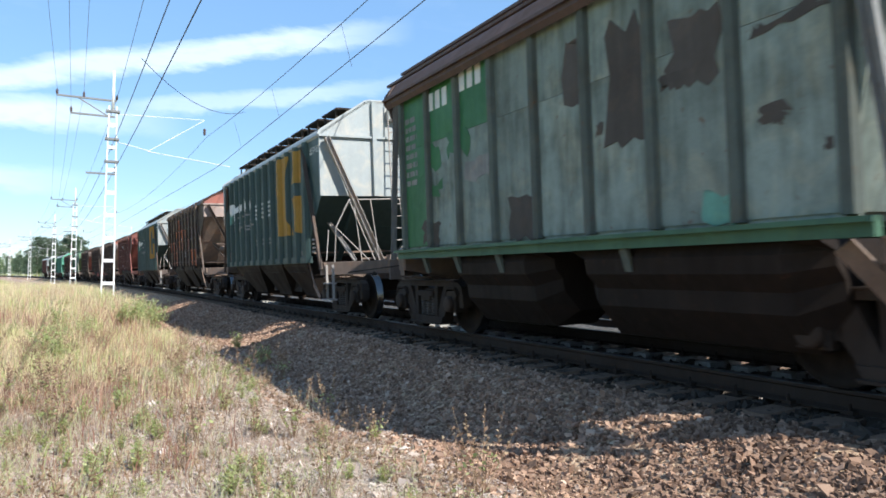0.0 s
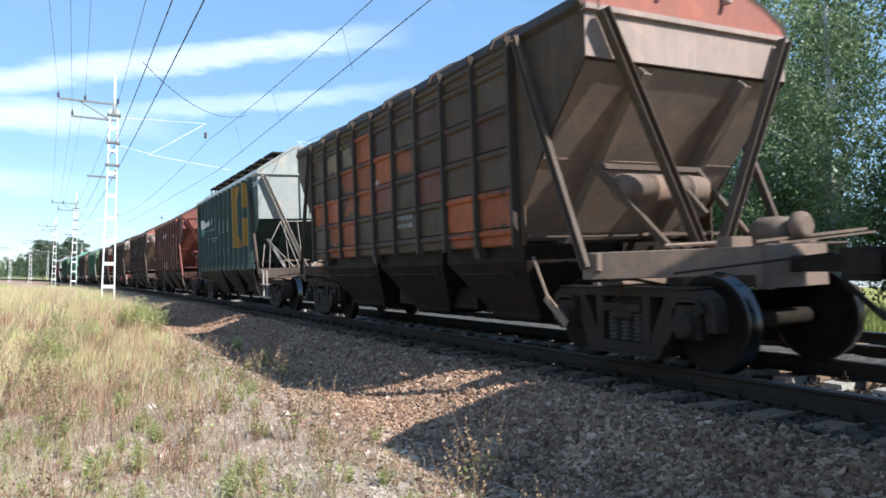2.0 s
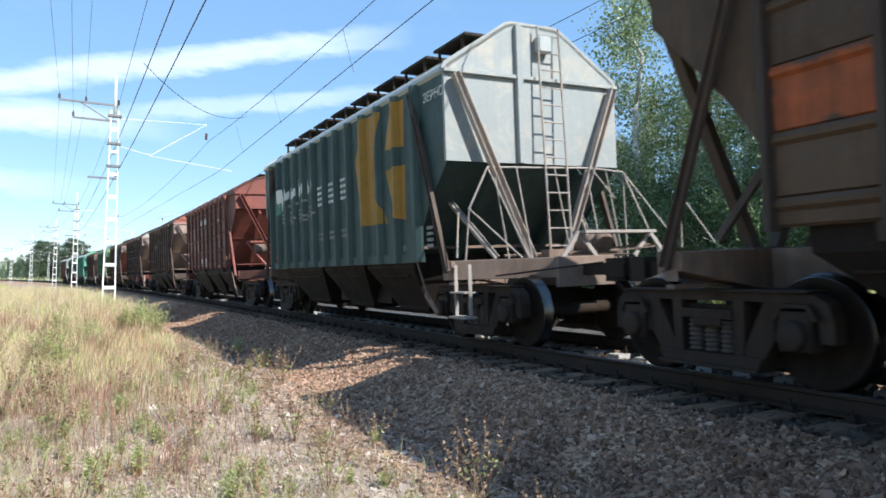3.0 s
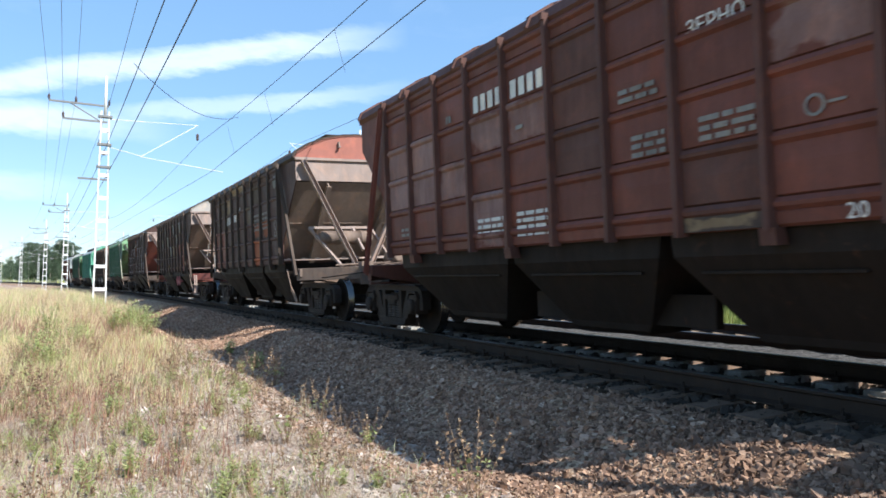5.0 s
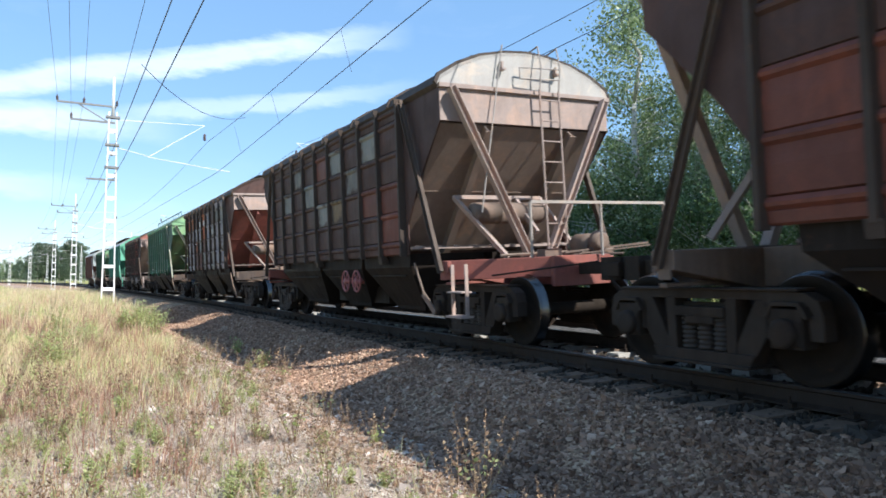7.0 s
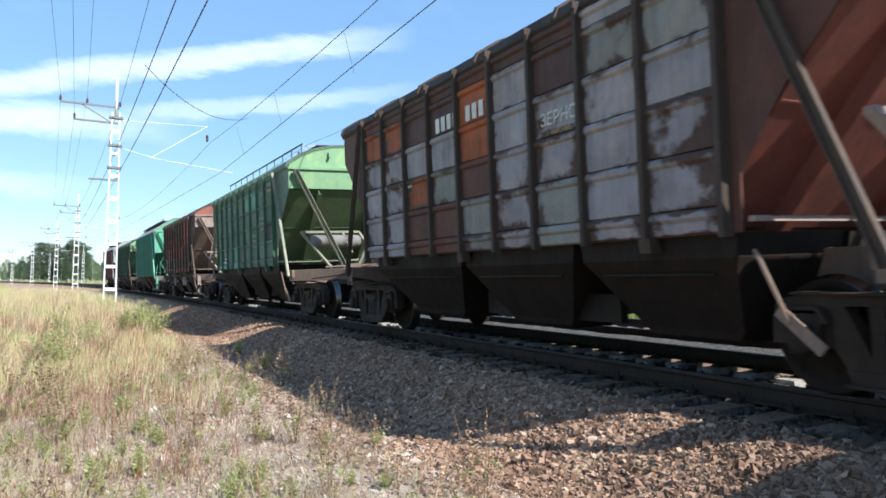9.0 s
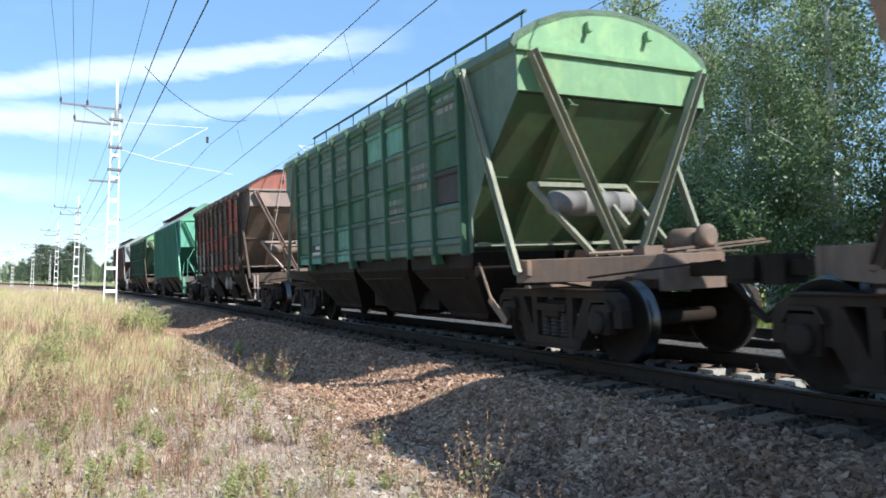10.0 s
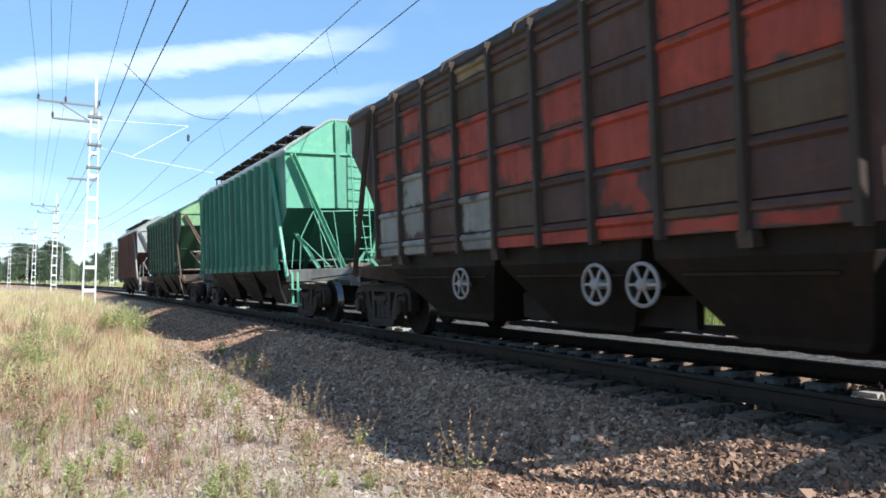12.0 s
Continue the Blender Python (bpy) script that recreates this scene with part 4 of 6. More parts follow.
    if rail:
        part("roof_rail", shape("roof_rail", roof_rail_shape), rib, root, None, "low rail along the roof edge")
    if guard:
        part("platform_rail", shape("platform_rail", platform_rail_shape), guard, root, None, "tubular guard rail of the end platform")
    if wheels:
        for y in wheels:
            part("hand_wheel", shape("hand_wheel", hand_wheel_shape), wheel_mat or WHEELGREY, root, Matrix.Translation((-1.5, y, 0.91)), "faded red spoked hand wheel" if wheel_mat else "light grey spoked hand wheel")
    return root, turning


RIB_B = bays(12, 4.6, -4.35)


def rib_b_shape(bm):
    prism(bm, [(-1.565, -0.13), (-1.6, -0.11), (-1.66, -0.05), (-1.67, 0.0), (-1.66, 0.05), (-1.6, 0.11), (-1.565, 0.13)], LOW - 0.12, TOP_B - 0.02, "z")


def wagon_b(label, base, roof, end, inner, frame_mat=None, trim=None):
    """Smooth hopper wagon with rounded ribs, tall end panels, ladder and railings."""
    root = thing("hopper_wagon", label, "railway wagon", "freight train wagons")
    trim = trim or end
    turning = running_gear(root, frame_mat or SILLS)
    part("body", shape("body_b", body_shape(TOP_B, 4.4, 5.3, 2.65)), base, root)
    for e in (Matrix.Identity(4), mirrored(None)):
        part("side_sheet", shape("side_sheet_b", side_sheet_shape(TOP_B, 4.4, 5.33, 2.65)), base, root, e)
    part("side_skirt", shape("skirt_b", lambda bm: box(bm, -1.6, -1.5, -4.4, 4.6, LOW - 0.13, LOW + 0.02)), base, root)
    part("roof", shape("roof_b", roof_shape(ARCH_B, 5.33)), roof, root, None, "pale chamfered sheet roof")
    for y in (-5.31, 5.31):
        part("roof_ridge", shape("ridge_b", ridge_shape(ARCH_B)), roof, root, Matrix.Translation((0, y, 0)))
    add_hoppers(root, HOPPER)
    part("gate_gear", shape("gate_gear", gate_gear_shape), GRIME, root, Matrix.Translation((-0.6, 0, 0)))
    for y in RIB_B:
        part("rib", shape("rib_b", rib_b_shape), base, root, Matrix.Translation((0, y, 0)))
        part("rib", shape("rib_b", rib_b_shape), base, root, Matrix.Rotation(math.pi, 4, "Z") @ Matrix.Translation((0, -y, 0)))
    ends = [Matrix.Identity(4), mirrored(None)]
    for e in ends:
        part("end_sheet", shape("end_sheet_b", end_sheet_shape(4.4, 5.3, 1.42, 2.65)), inner, root, e, "slanted end sheet")
        for x in (-0.78, 0.78):
            part("stiffener", shape("stiffener_b", stiffener_shape(4.4, 5.3, 1.42, 2.65)), inner, root, e @ Matrix.Translation((x, 0, 0)))
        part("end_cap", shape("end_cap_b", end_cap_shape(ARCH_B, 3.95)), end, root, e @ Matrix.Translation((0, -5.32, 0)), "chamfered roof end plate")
        part("end_panel", shape("end_panel_b", lambda bm: (box(bm, -1.58, 1.58, -5.335, -5.28, 2.65, 3.93), box(bm, -1.6, 1.6, -5.4, -5.28, 3.93, 3.98))), end, root, e, "tall flat end panel")
        part("end_post", shape("end_post_b", lambda bm: (box(bm, -0.36, -0.26, -5.42, -5.33, 2.65, 4.74), box(bm, -0.26, 0.12, -5.352, -5.335, 2.65, 4.74))), end, root, e)
        part("cross_bar", shape("cross_bar", cross_bar_shape), frame_mat or SILLS, root, e)
        for g in (-1, 1):
            part("end_strut", shape("end_strut_b%d" % g, strut_shape((g * 1.45, -5.4, 3.9), (g * 0.3, -5.5, 1.2), 0.11, 0.11)), trim, root, e, "diagonal channel strut")
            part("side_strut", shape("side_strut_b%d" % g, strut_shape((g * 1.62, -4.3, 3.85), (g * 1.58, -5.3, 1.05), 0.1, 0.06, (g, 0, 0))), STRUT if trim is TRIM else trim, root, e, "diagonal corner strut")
            part("inner_brace", shape("inner_brace_b%d" % g, strut_shape((g * 1.2, -4.7, 2.1), (g * 0.9, -5.5, 1.22), 0.08, 0.05)), trim, root, e)
        part("release_lever", shape("release_lever", release_lever_shape), SILLS, root, e)
    part("ladder", shape("ladder_b", ladder_shape((0.2, -5.6, 1.25), (0.2, -5.45, 4.75), 0.4, 13)), trim, root, None, "light steel end ladder")
    part("hatch_box", shape("hatch_box", lambda bm: box(bm, 0.0, 0.24, -5.5, -5.35, 4.35, 4.6), 0.02), end, root)
    part("platform_railing", shape("platform_railing", railing_shape), trim, root, None, "bent tube railing of the end platform")
    for x in (-0.9, -0.5, 0.2, 0.8, 1.2):
        part("railing_post", shape("railing_post", rail_post_shape), trim, root, Matrix.Translation((x, 0, 0)))
    part("end_step", shape("end_step", end_step_shape), trim, root)
    part("footstep", shape("footstep", step_shape), trim, root)
    part("brake_gear", shape("brake_gear", brake_gear_shape), SILLS, root, None, "brake cylinder, levers and pipes")
    for i in range(8):
        part("walkway_board", shape("board_b", lambda bm: (box(bm, -0.3, 0.3, -0.52, 0.52, 0, 0.04), box(bm, -0.28, -0.24, -0.4, -0.36, -0.25, 0), box(bm, -0.28, -0.24, 0.36, 0.4, -0.25, 0))), GRIME, root, Matrix.Translation((-0.78, -4.6 + i * 1.3, 4.6)), "dark roof walkway board")
    return root, turning


RIB_C = bays(8, 3.66, -3.66)


def wagon_c(label, base, rib, roof, patch):
    """Older, shorter hopper wagon with flat panels, overhanging roof and long rounded hoppers."""
    root = thing("hopper_wagon", label, "railway wagon", "freight train wagons")
    turning = running_gear(root, SILLS, GRIME, 5.1, 3.95, 1.35)
    part("body", shape("body_c", body_shape(3.9, 3.7, 3.95, 3.2)), base, root)
    part("roof", shape("roof_c", roof_shape(ARCH_C, 4.05)), roof, root, None, "brown overhanging rounded roof")
    for y in (-4.03, 4.03):
        part("roof_ridge", shape("ridge_c", ridge_shape(ARCH_C)), roof, root, Matrix.Translation((0, y, 0)))
    for x, z in ((-1.735, 3.8), (-1.64, 4.05), (-1.38, 4.28), (-1.0, 4.47)):
        part("roof_batten", shape("batten_c", lambda bm: box(bm, -0.025, 0.025, -4.06, 4.06, -0.02, 0.02)), roof, root, Matrix.Translation((x, 0, z)))
    for e in (Matrix.Identity(4), mirrored(None)):
        part("side_sheet", shape("side_sheet_c", side_sheet_shape(3.9, 3.7, 3.98, 3.2)), base, root, e)
        part("end_cap", shape("end_cap_c", end_cap_shape(ARCH_C, 3.3)), roof, root, e @ Matrix.Translation((0, -4.0, 0)))
        part("end_sheet", shape("end_sheet_c", end_sheet_shape(3.7, 4.0, 1.42, 3.3)), base, root, e)
        part("side_sill", shape("side_sill_c", lambda bm: (box(bm, -1.66, -1.57, -3.85, 3.85, 1.2, 1.34), box(bm, -1.73, -1.57, -3.85, 3.85, 1.3, 1.34))), GREEN, root, e, "long green side sill")
        for g in (-1, 1):
            part("side_strut", shape("side_strut_c%d" % g, strut_shape((g * 1.62, -3.75, 3.7), (g * 1.62, -4.05, 1.2), 0.1, 0.06, (g, 0, 0))), GREYP, root, e, "pale corner strut")
            part("end_strut", shape("end_strut_c%d" % g, strut_shape((g * 1.42, -4.05, 3.5), (g * 0.3, -4.3, 1.2), 0.13, 0.1)), rib, root, e)
    for y in RIB_C:
        part("rib", shape("rib_c", lambda bm: prism(bm, [(-1.565, -0.075), (-1.64, -0.05), (-1.66, 0.0), (-1.64, 0.05), (-1.565, 0.075)], LOW + 0.02, 3.8, "z")), rib, root, Matrix.Translation((0, y, 0)))
    for b in range(8):
        for r in range(2):
            z0, z1 = ((LOW + 0.04, 2.9), (2.905, 3.8))[r]
            part("panel", shape("panel_c%d" % r, lambda bm: box(bm, -1.585, -1.56, -0.385, 0.385, z0, z1)), patch.get((b, r), base), root, Matrix.Translation((0, (RIB_C[b] + RIB_C[b + 1]) / 2, 0)))
    for y0, y1 in ((2.35, 0.1), (-0.45, -3.35)):
        m = Matrix.Translation((0, (y0 + y1) / 2, 0))
        half = abs(y0 - y1) / 2

        def trough(bm, half=half):
            for g in (-1, 1):
                prof = [(1.5, 1.2), (1.55, 1.1), (1.53, 0.95), (1.4, 0.8), (1.38, 0.62), (1.1, 0.3), (0.5, 0.3), (0.45, 1.2)]
                rings = []
                for y, k in ((-half, 0.78), (-half + 0.3, 1.0), (half - 0.3, 1.0), (half, 0.78)):
                    rings.append([bm.verts.new((g * (0.5 + (x - 0.5) * (k if z < 1.15 else 1)), y, 1.2 - (1.2 - z) * k)) for x, z in prof])
                for r0, r1 in zip(rings, rings[1:]):
                    for i in range(8):
                        bm.faces.new((r0[i], r0[(i + 1) % 8], r1[(i + 1) % 8], r1[i]))
                bm.faces.new(rings[0]), bm.faces.new(rings[-1])
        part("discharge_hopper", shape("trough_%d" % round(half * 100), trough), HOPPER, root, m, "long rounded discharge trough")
    for y in (3.0, 2.0, 0.9, -1.4):
        part("hanger", shape("hanger_c", lambda bm: beam(bm, (-1.6, 0, 1.22), (-1.52, 0, 0.98), 0.1, 0.05, (1, 0, 0))), rib, root, Matrix.Translation((0, y, 0)))
    part("end_chute", shape("end_chute_c", lambda bm: (beam(bm, (-1.45, -3.5, 1.15), (-1.1, -3.95, 0.45), 0.16, 0.03, (1, 0, 0)), beam(bm, (-0.9, -3.6, 1.15), (-0.7, -4.2, 0.5), 0.7, 0.03, (1, 0, 0)))), SILLS, root, None, "sunlit steel chute plates")
    return root, turning


def decal_b(parent, polys, mat, label):
    """Paint that follows the rounded ribs: thin strips over the outlines given as (y, z)."""
    def skin(y):
        near = min(abs(y - r) for r in RIB_B)
        pts = [(0.0, 1.67), (0.05, 1.66), (0.11, 1.6), (0.13, 1.565)]
        for (a, xa), (b, xb) in zip(pts, pts[1:]):
            if near <= b:
                return -(xa + (xb - xa) * (near - a) / (b - a)) - 0.004
        return -1.569
    bm = bmesh.new()
    step = 0.025
    for poly in polys:
        ys = [p[0] for p in poly]
        n = int((max(ys) - min(ys)) / step)
        for i in range(n):
            rows = []
            for y in (min(ys) + i * step, min(ys) + (i + 1) * step):
                yy = min(max(y, min(ys) + 1e-4), max(ys) - 1e-4)
                cuts = []
                for (y0, z0), (y1, z1) in zip(poly, poly[1:] + poly[:1]):
                    if (y0 - yy) * (y1 - yy) < 0:
                        cuts.append(z0 + (z1 - z0) * (yy - y0) / (y1 - y0))
                cuts.sort()
                rows.append((y, cuts))
            (ya, ca), (yb, cb) = rows
            if len(ca) == len(cb):
                for j in range(0, len(ca) - 1, 2):
                    bm.faces.new([bm.verts.new(p) for p in ((skin(ya), ya, ca[j]), (skin(yb), yb, cb[j]), (skin(yb), yb, cb[j + 1]), (skin(ya), ya, ca[j + 1]))])
    me = done(bm, "painted_sign")
    return part("painted_sign", me, mat, parent, None, label)


# paints of the train
BROWN = paint("dark_brown_paint", (0.07, 0.036, 0.03), (0.04, 0.024, 0.02), 0.55, 0.6, 0.35)
OLIVE = paint("olive_brown_paint", (0.075, 0.048, 0.03), (0.04, 0.027, 0.019), 0.5, 0.6, 0.35)
RIBDARK = paint("blackened_rib_paint", (0.05, 0.034, 0.026), (0.03, 0.022, 0.018), 0.5, 0.6, 0.3)
ORANGE = paint("orange_primer", (0.28, 0.072, 0.024), (0.106, 0.046, 0.026), 0.7, 0.6, 0.5, (0.075, 0.05, 0.04))
BRICK = paint("brick_red_paint", (0.27, 0.044, 0.028), (0.1, 0.03, 0.022), 0.6, 0.6, 0.5, (0.07, 0.045, 0.038))
TAN = paint("tan_patch_paint", (0.238, 0.165, 0.092), (0.099, 0.073, 0.050), 0.7, 0.6, 0.5, (0.075, 0.05, 0.04))
RUST_OR = paint("faded_orange_roof", (0.33, 0.12, 0.09), (0.2, 0.1, 0.08), 0.4, 0.6, 0.3)
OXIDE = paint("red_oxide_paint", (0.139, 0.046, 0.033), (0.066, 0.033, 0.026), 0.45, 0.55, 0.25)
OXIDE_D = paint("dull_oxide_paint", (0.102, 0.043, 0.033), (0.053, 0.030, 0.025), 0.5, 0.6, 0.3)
PINK = paint("chalky_red_patch", (0.224, 0.132, 0.119), (0.119, 0.059, 0.050), 0.7, 0.65, 0.5, (0.139, 0.046, 0.033))
# Paler than OXIDE: ends and end sheets of red-brown wagons, one underframe.
PALERED = paint("paler_red_paint", (0.225, 0.075, 0.06), (0.125, 0.062, 0.05), 0.45, 0.6, 0.25)
FADED = paint("faded_red_wheel", (0.36, 0.13, 0.13), (0.2, 0.1, 0.09), 0.4, 0.6, 0.2)
# Darkened copy of DUSTY: shade on the slanted end sheets is coloured in.
DUSTSHADE = paint("dusty_paint_shade_copy", (0.235, 0.175, 0.142), (0.14, 0.104, 0.084), 0.5, 0.75, 0.25)
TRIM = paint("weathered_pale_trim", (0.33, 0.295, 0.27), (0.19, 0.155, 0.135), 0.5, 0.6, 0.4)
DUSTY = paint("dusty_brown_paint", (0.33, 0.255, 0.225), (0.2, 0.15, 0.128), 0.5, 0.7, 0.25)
# Dark struts; on side struts it also paints in the unlit side's shade.
STRUT = paint("dark_shaded_strut_paint", (0.092, 0.066, 0.052), (0.05, 0.037, 0.03), 0.5, 0.7, 0.3)
LILAC = paint("greyish_white_patch", (0.28, 0.262, 0.285), (0.132, 0.112, 0.112), 0.7, 0.65, 0.5, (0.085, 0.05, 0.042))
GREYP = paint("grey_patch_paint", (0.224, 0.218, 0.205), (0.099, 0.086, 0.079), 0.7, 0.65, 0.5)
GREYB = paint("grey_brushed_patch", (0.224, 0.218, 0.205), (0.099, 0.086, 0.079), 0.6, 0.65, 0.4, (0.08, 0.052, 0.044))
PALE = paint("pale_cement_grey", (0.42, 0.39, 0.36), (0.25, 0.22, 0.2), 0.4, 0.6, 0.15)
TEALDK = paint("dark_blue_green_paint", (0.035, 0.06, 0.056), (0.034, 0.04, 0.038), 0.4, 0.5, 0.06)
LIGHTG = paint("light_grey_paint", (0.33, 0.35, 0.345), (0.2, 0.205, 0.2), 0.3, 0.5, 0.08)
YELLOW = paint("yellow_sign_paint", (0.32, 0.17, 0.022), (0.172, 0.099, 0.026), 0.35, 0.5, 0.05)
GREEN = paint("bottle_green_paint", (0.046, 0.112, 0.066), (0.046, 0.063, 0.046), 0.45, 0.55, 0.1)
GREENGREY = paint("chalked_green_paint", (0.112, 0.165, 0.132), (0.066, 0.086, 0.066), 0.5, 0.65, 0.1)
# Lighter copy of the green for wagon ends: sunlight is put into the colour.
GREENLIT = paint("sunlit_green_copy", (0.2, 0.35, 0.19), (0.11, 0.16, 0.1), 0.3, 0.55, 0.12)
GREENBR = paint("fresh_green_patch", (0.033, 0.132, 0.046), (0.033, 0.066, 0.033), 0.3, 0.5, 0.05)
MINT = paint("mint_patch_paint", (0.132, 0.304, 0.238), (0.079, 0.145, 0.119), 0.7, 0.55, 0.5, (0.1, 0.15, 0.12))
DKGREEN = paint("dark_green_paint", (0.033, 0.079, 0.050), (0.033, 0.046, 0.033), 0.4, 0.55, 0.1)
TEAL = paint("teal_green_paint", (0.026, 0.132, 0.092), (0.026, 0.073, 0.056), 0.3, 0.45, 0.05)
# Teal again, raised where the ends face the sun; the brightness is coloured in.
TEALLIT = paint("sunlit_teal_copy", (0.13, 0.36, 0.25), (0.09, 0.22, 0.16), 0.25, 0.45, 0.05)
GREYGREEN = paint("blotched_grey_green", (0.21, 0.25, 0.22), (0.055, 0.06, 0.048), 0.85, 0.7, 0.75)
GREENIN = paint("stained_green_sheet", (0.075, 0.13, 0.06), (0.115, 0.09, 0.055), 0.75, 0.65, 0.5)
DUSTGREEN = paint("dusty_green_trim", (0.24, 0.245, 0.19), (0.1, 0.12, 0.085), 0.5, 0.65, 0.3)
TANKGREY = paint("grey_tank_paint", (0.23, 0.22, 0.215), (0.12, 0.11, 0.1), 0.5, 0.6, 0.2)
OLDRIB = paint("rust_streaked_rib_paint", (0.09, 0.105, 0.09), (0.06, 0.05, 0.04), 0.6, 0.7, 0.7)
BLACKP = paint("black_stencil_patch", (0.04, 0.04, 0.04), (0.07, 0.06, 0.055), 0.4, 0.6, 0.05)
SOOT = paint("sooty_brown_patch", (0.075, 0.062, 0.052), (0.05, 0.042, 0.036), 0.5, 0.7, 0.2)
UMBER = paint("umber_roof_paint", (0.1, 0.065, 0.058), (0.06, 0.045, 0.04), 0.4, 0.6, 0.2)


def cells(mat, *pairs):
    return {p: mat for p in pairs}


def logo_yellow(root):
    decal_b(root, [[(-2.17, 3.88), (-1.63, 3.18), (-1.95, 1.92), (-3.15, 1.9), (-2.7, 2.54), (-2.99, 3.84)], [(-3.38, 3.86), (-3.08, 3.15), (-3.88, 3.1), (-3.91, 3.86)],
                   [(-3.09, 2.8), (-3.45, 1.99), (-3.87, 1.9), (-3.89, 2.8)]], YELLOW, "large yellow angular sign painted over the ribs")
    decal_b(root, [[(4.25, 2.45), (4.05, 3.15), (3.7, 3.25), (3.55, 3.0), (3.68, 2.65), (3.85, 2.95), (3.95, 2.6)]], WHITE, "white angular sign")
    decal_b(root, [[(4.0, 2.5), (3.72, 2.62), (3.72, 2.9), (4.0, 2.8)]], MINT, "small green part of the sign")
    for i, y in enumerate((3.32, 2.58, 1.83, 1.09)):
        bars(root, y + 0.38, 2.6, 3, 0.44, 0.05, 0.05, GREYP, -1.571, i + 5)
    rng = random.Random(3)
    row = []
    for i in range(11):
        y, w, h = 3.36 - i * 0.235, 0.15, 0.42 if i in (0, 5) else 0.3
        row.append([(y, 2.88), (y, 2.88 + h), (y - w * 0.35, 2.88 + h), (y - w * 0.35, 2.88 + h * 0.55), (y - w, 2.88 + h * rng.uniform(0.6, 1.0)), (y - w, 2.88 + h * 0.2), (y - w * 0.4, 2.88)])
    decal_b(root, row, WHITE, "row of large white painted shapes")
    small = []
    for z in (2.72, 2.38, 2.28):
        y = 3.0
        while y > 0.95:
            w = rng.uniform(0.06, 0.2)
            small.append([(y, z), (y, z + 0.055), (y - w, z + 0.055), (y - w, z)])
            y -= w + rng.uniform(0.05, 0.3)
    decal_b(root, small, GREYP, "small faded white marks")
    for i, y in enumerate((0.72, -0.02, -0.77)):
        bars(root, y, 2.95, 4, 0.45, 0.06, 0.06, WHITE, -1.571, i + 30)
        bars(root, y, 1.95, 2, 0.45, 0.06, 0.05, GREYP, -1.571, i + 40)
    bars(root, -3.4, 1.5, 1, 0.45, 0.1, 0.1, GREYP, -1.571, 55, True)
    bars(root, -4.6, 1.75, 4, 0.22, 0.05, 0.04, GREYP, -1.571, 56)
    letters("ЗЕРНО", 0.2, WHITE, root, -4.62, 3.62, -1.571, "white stencilled word")


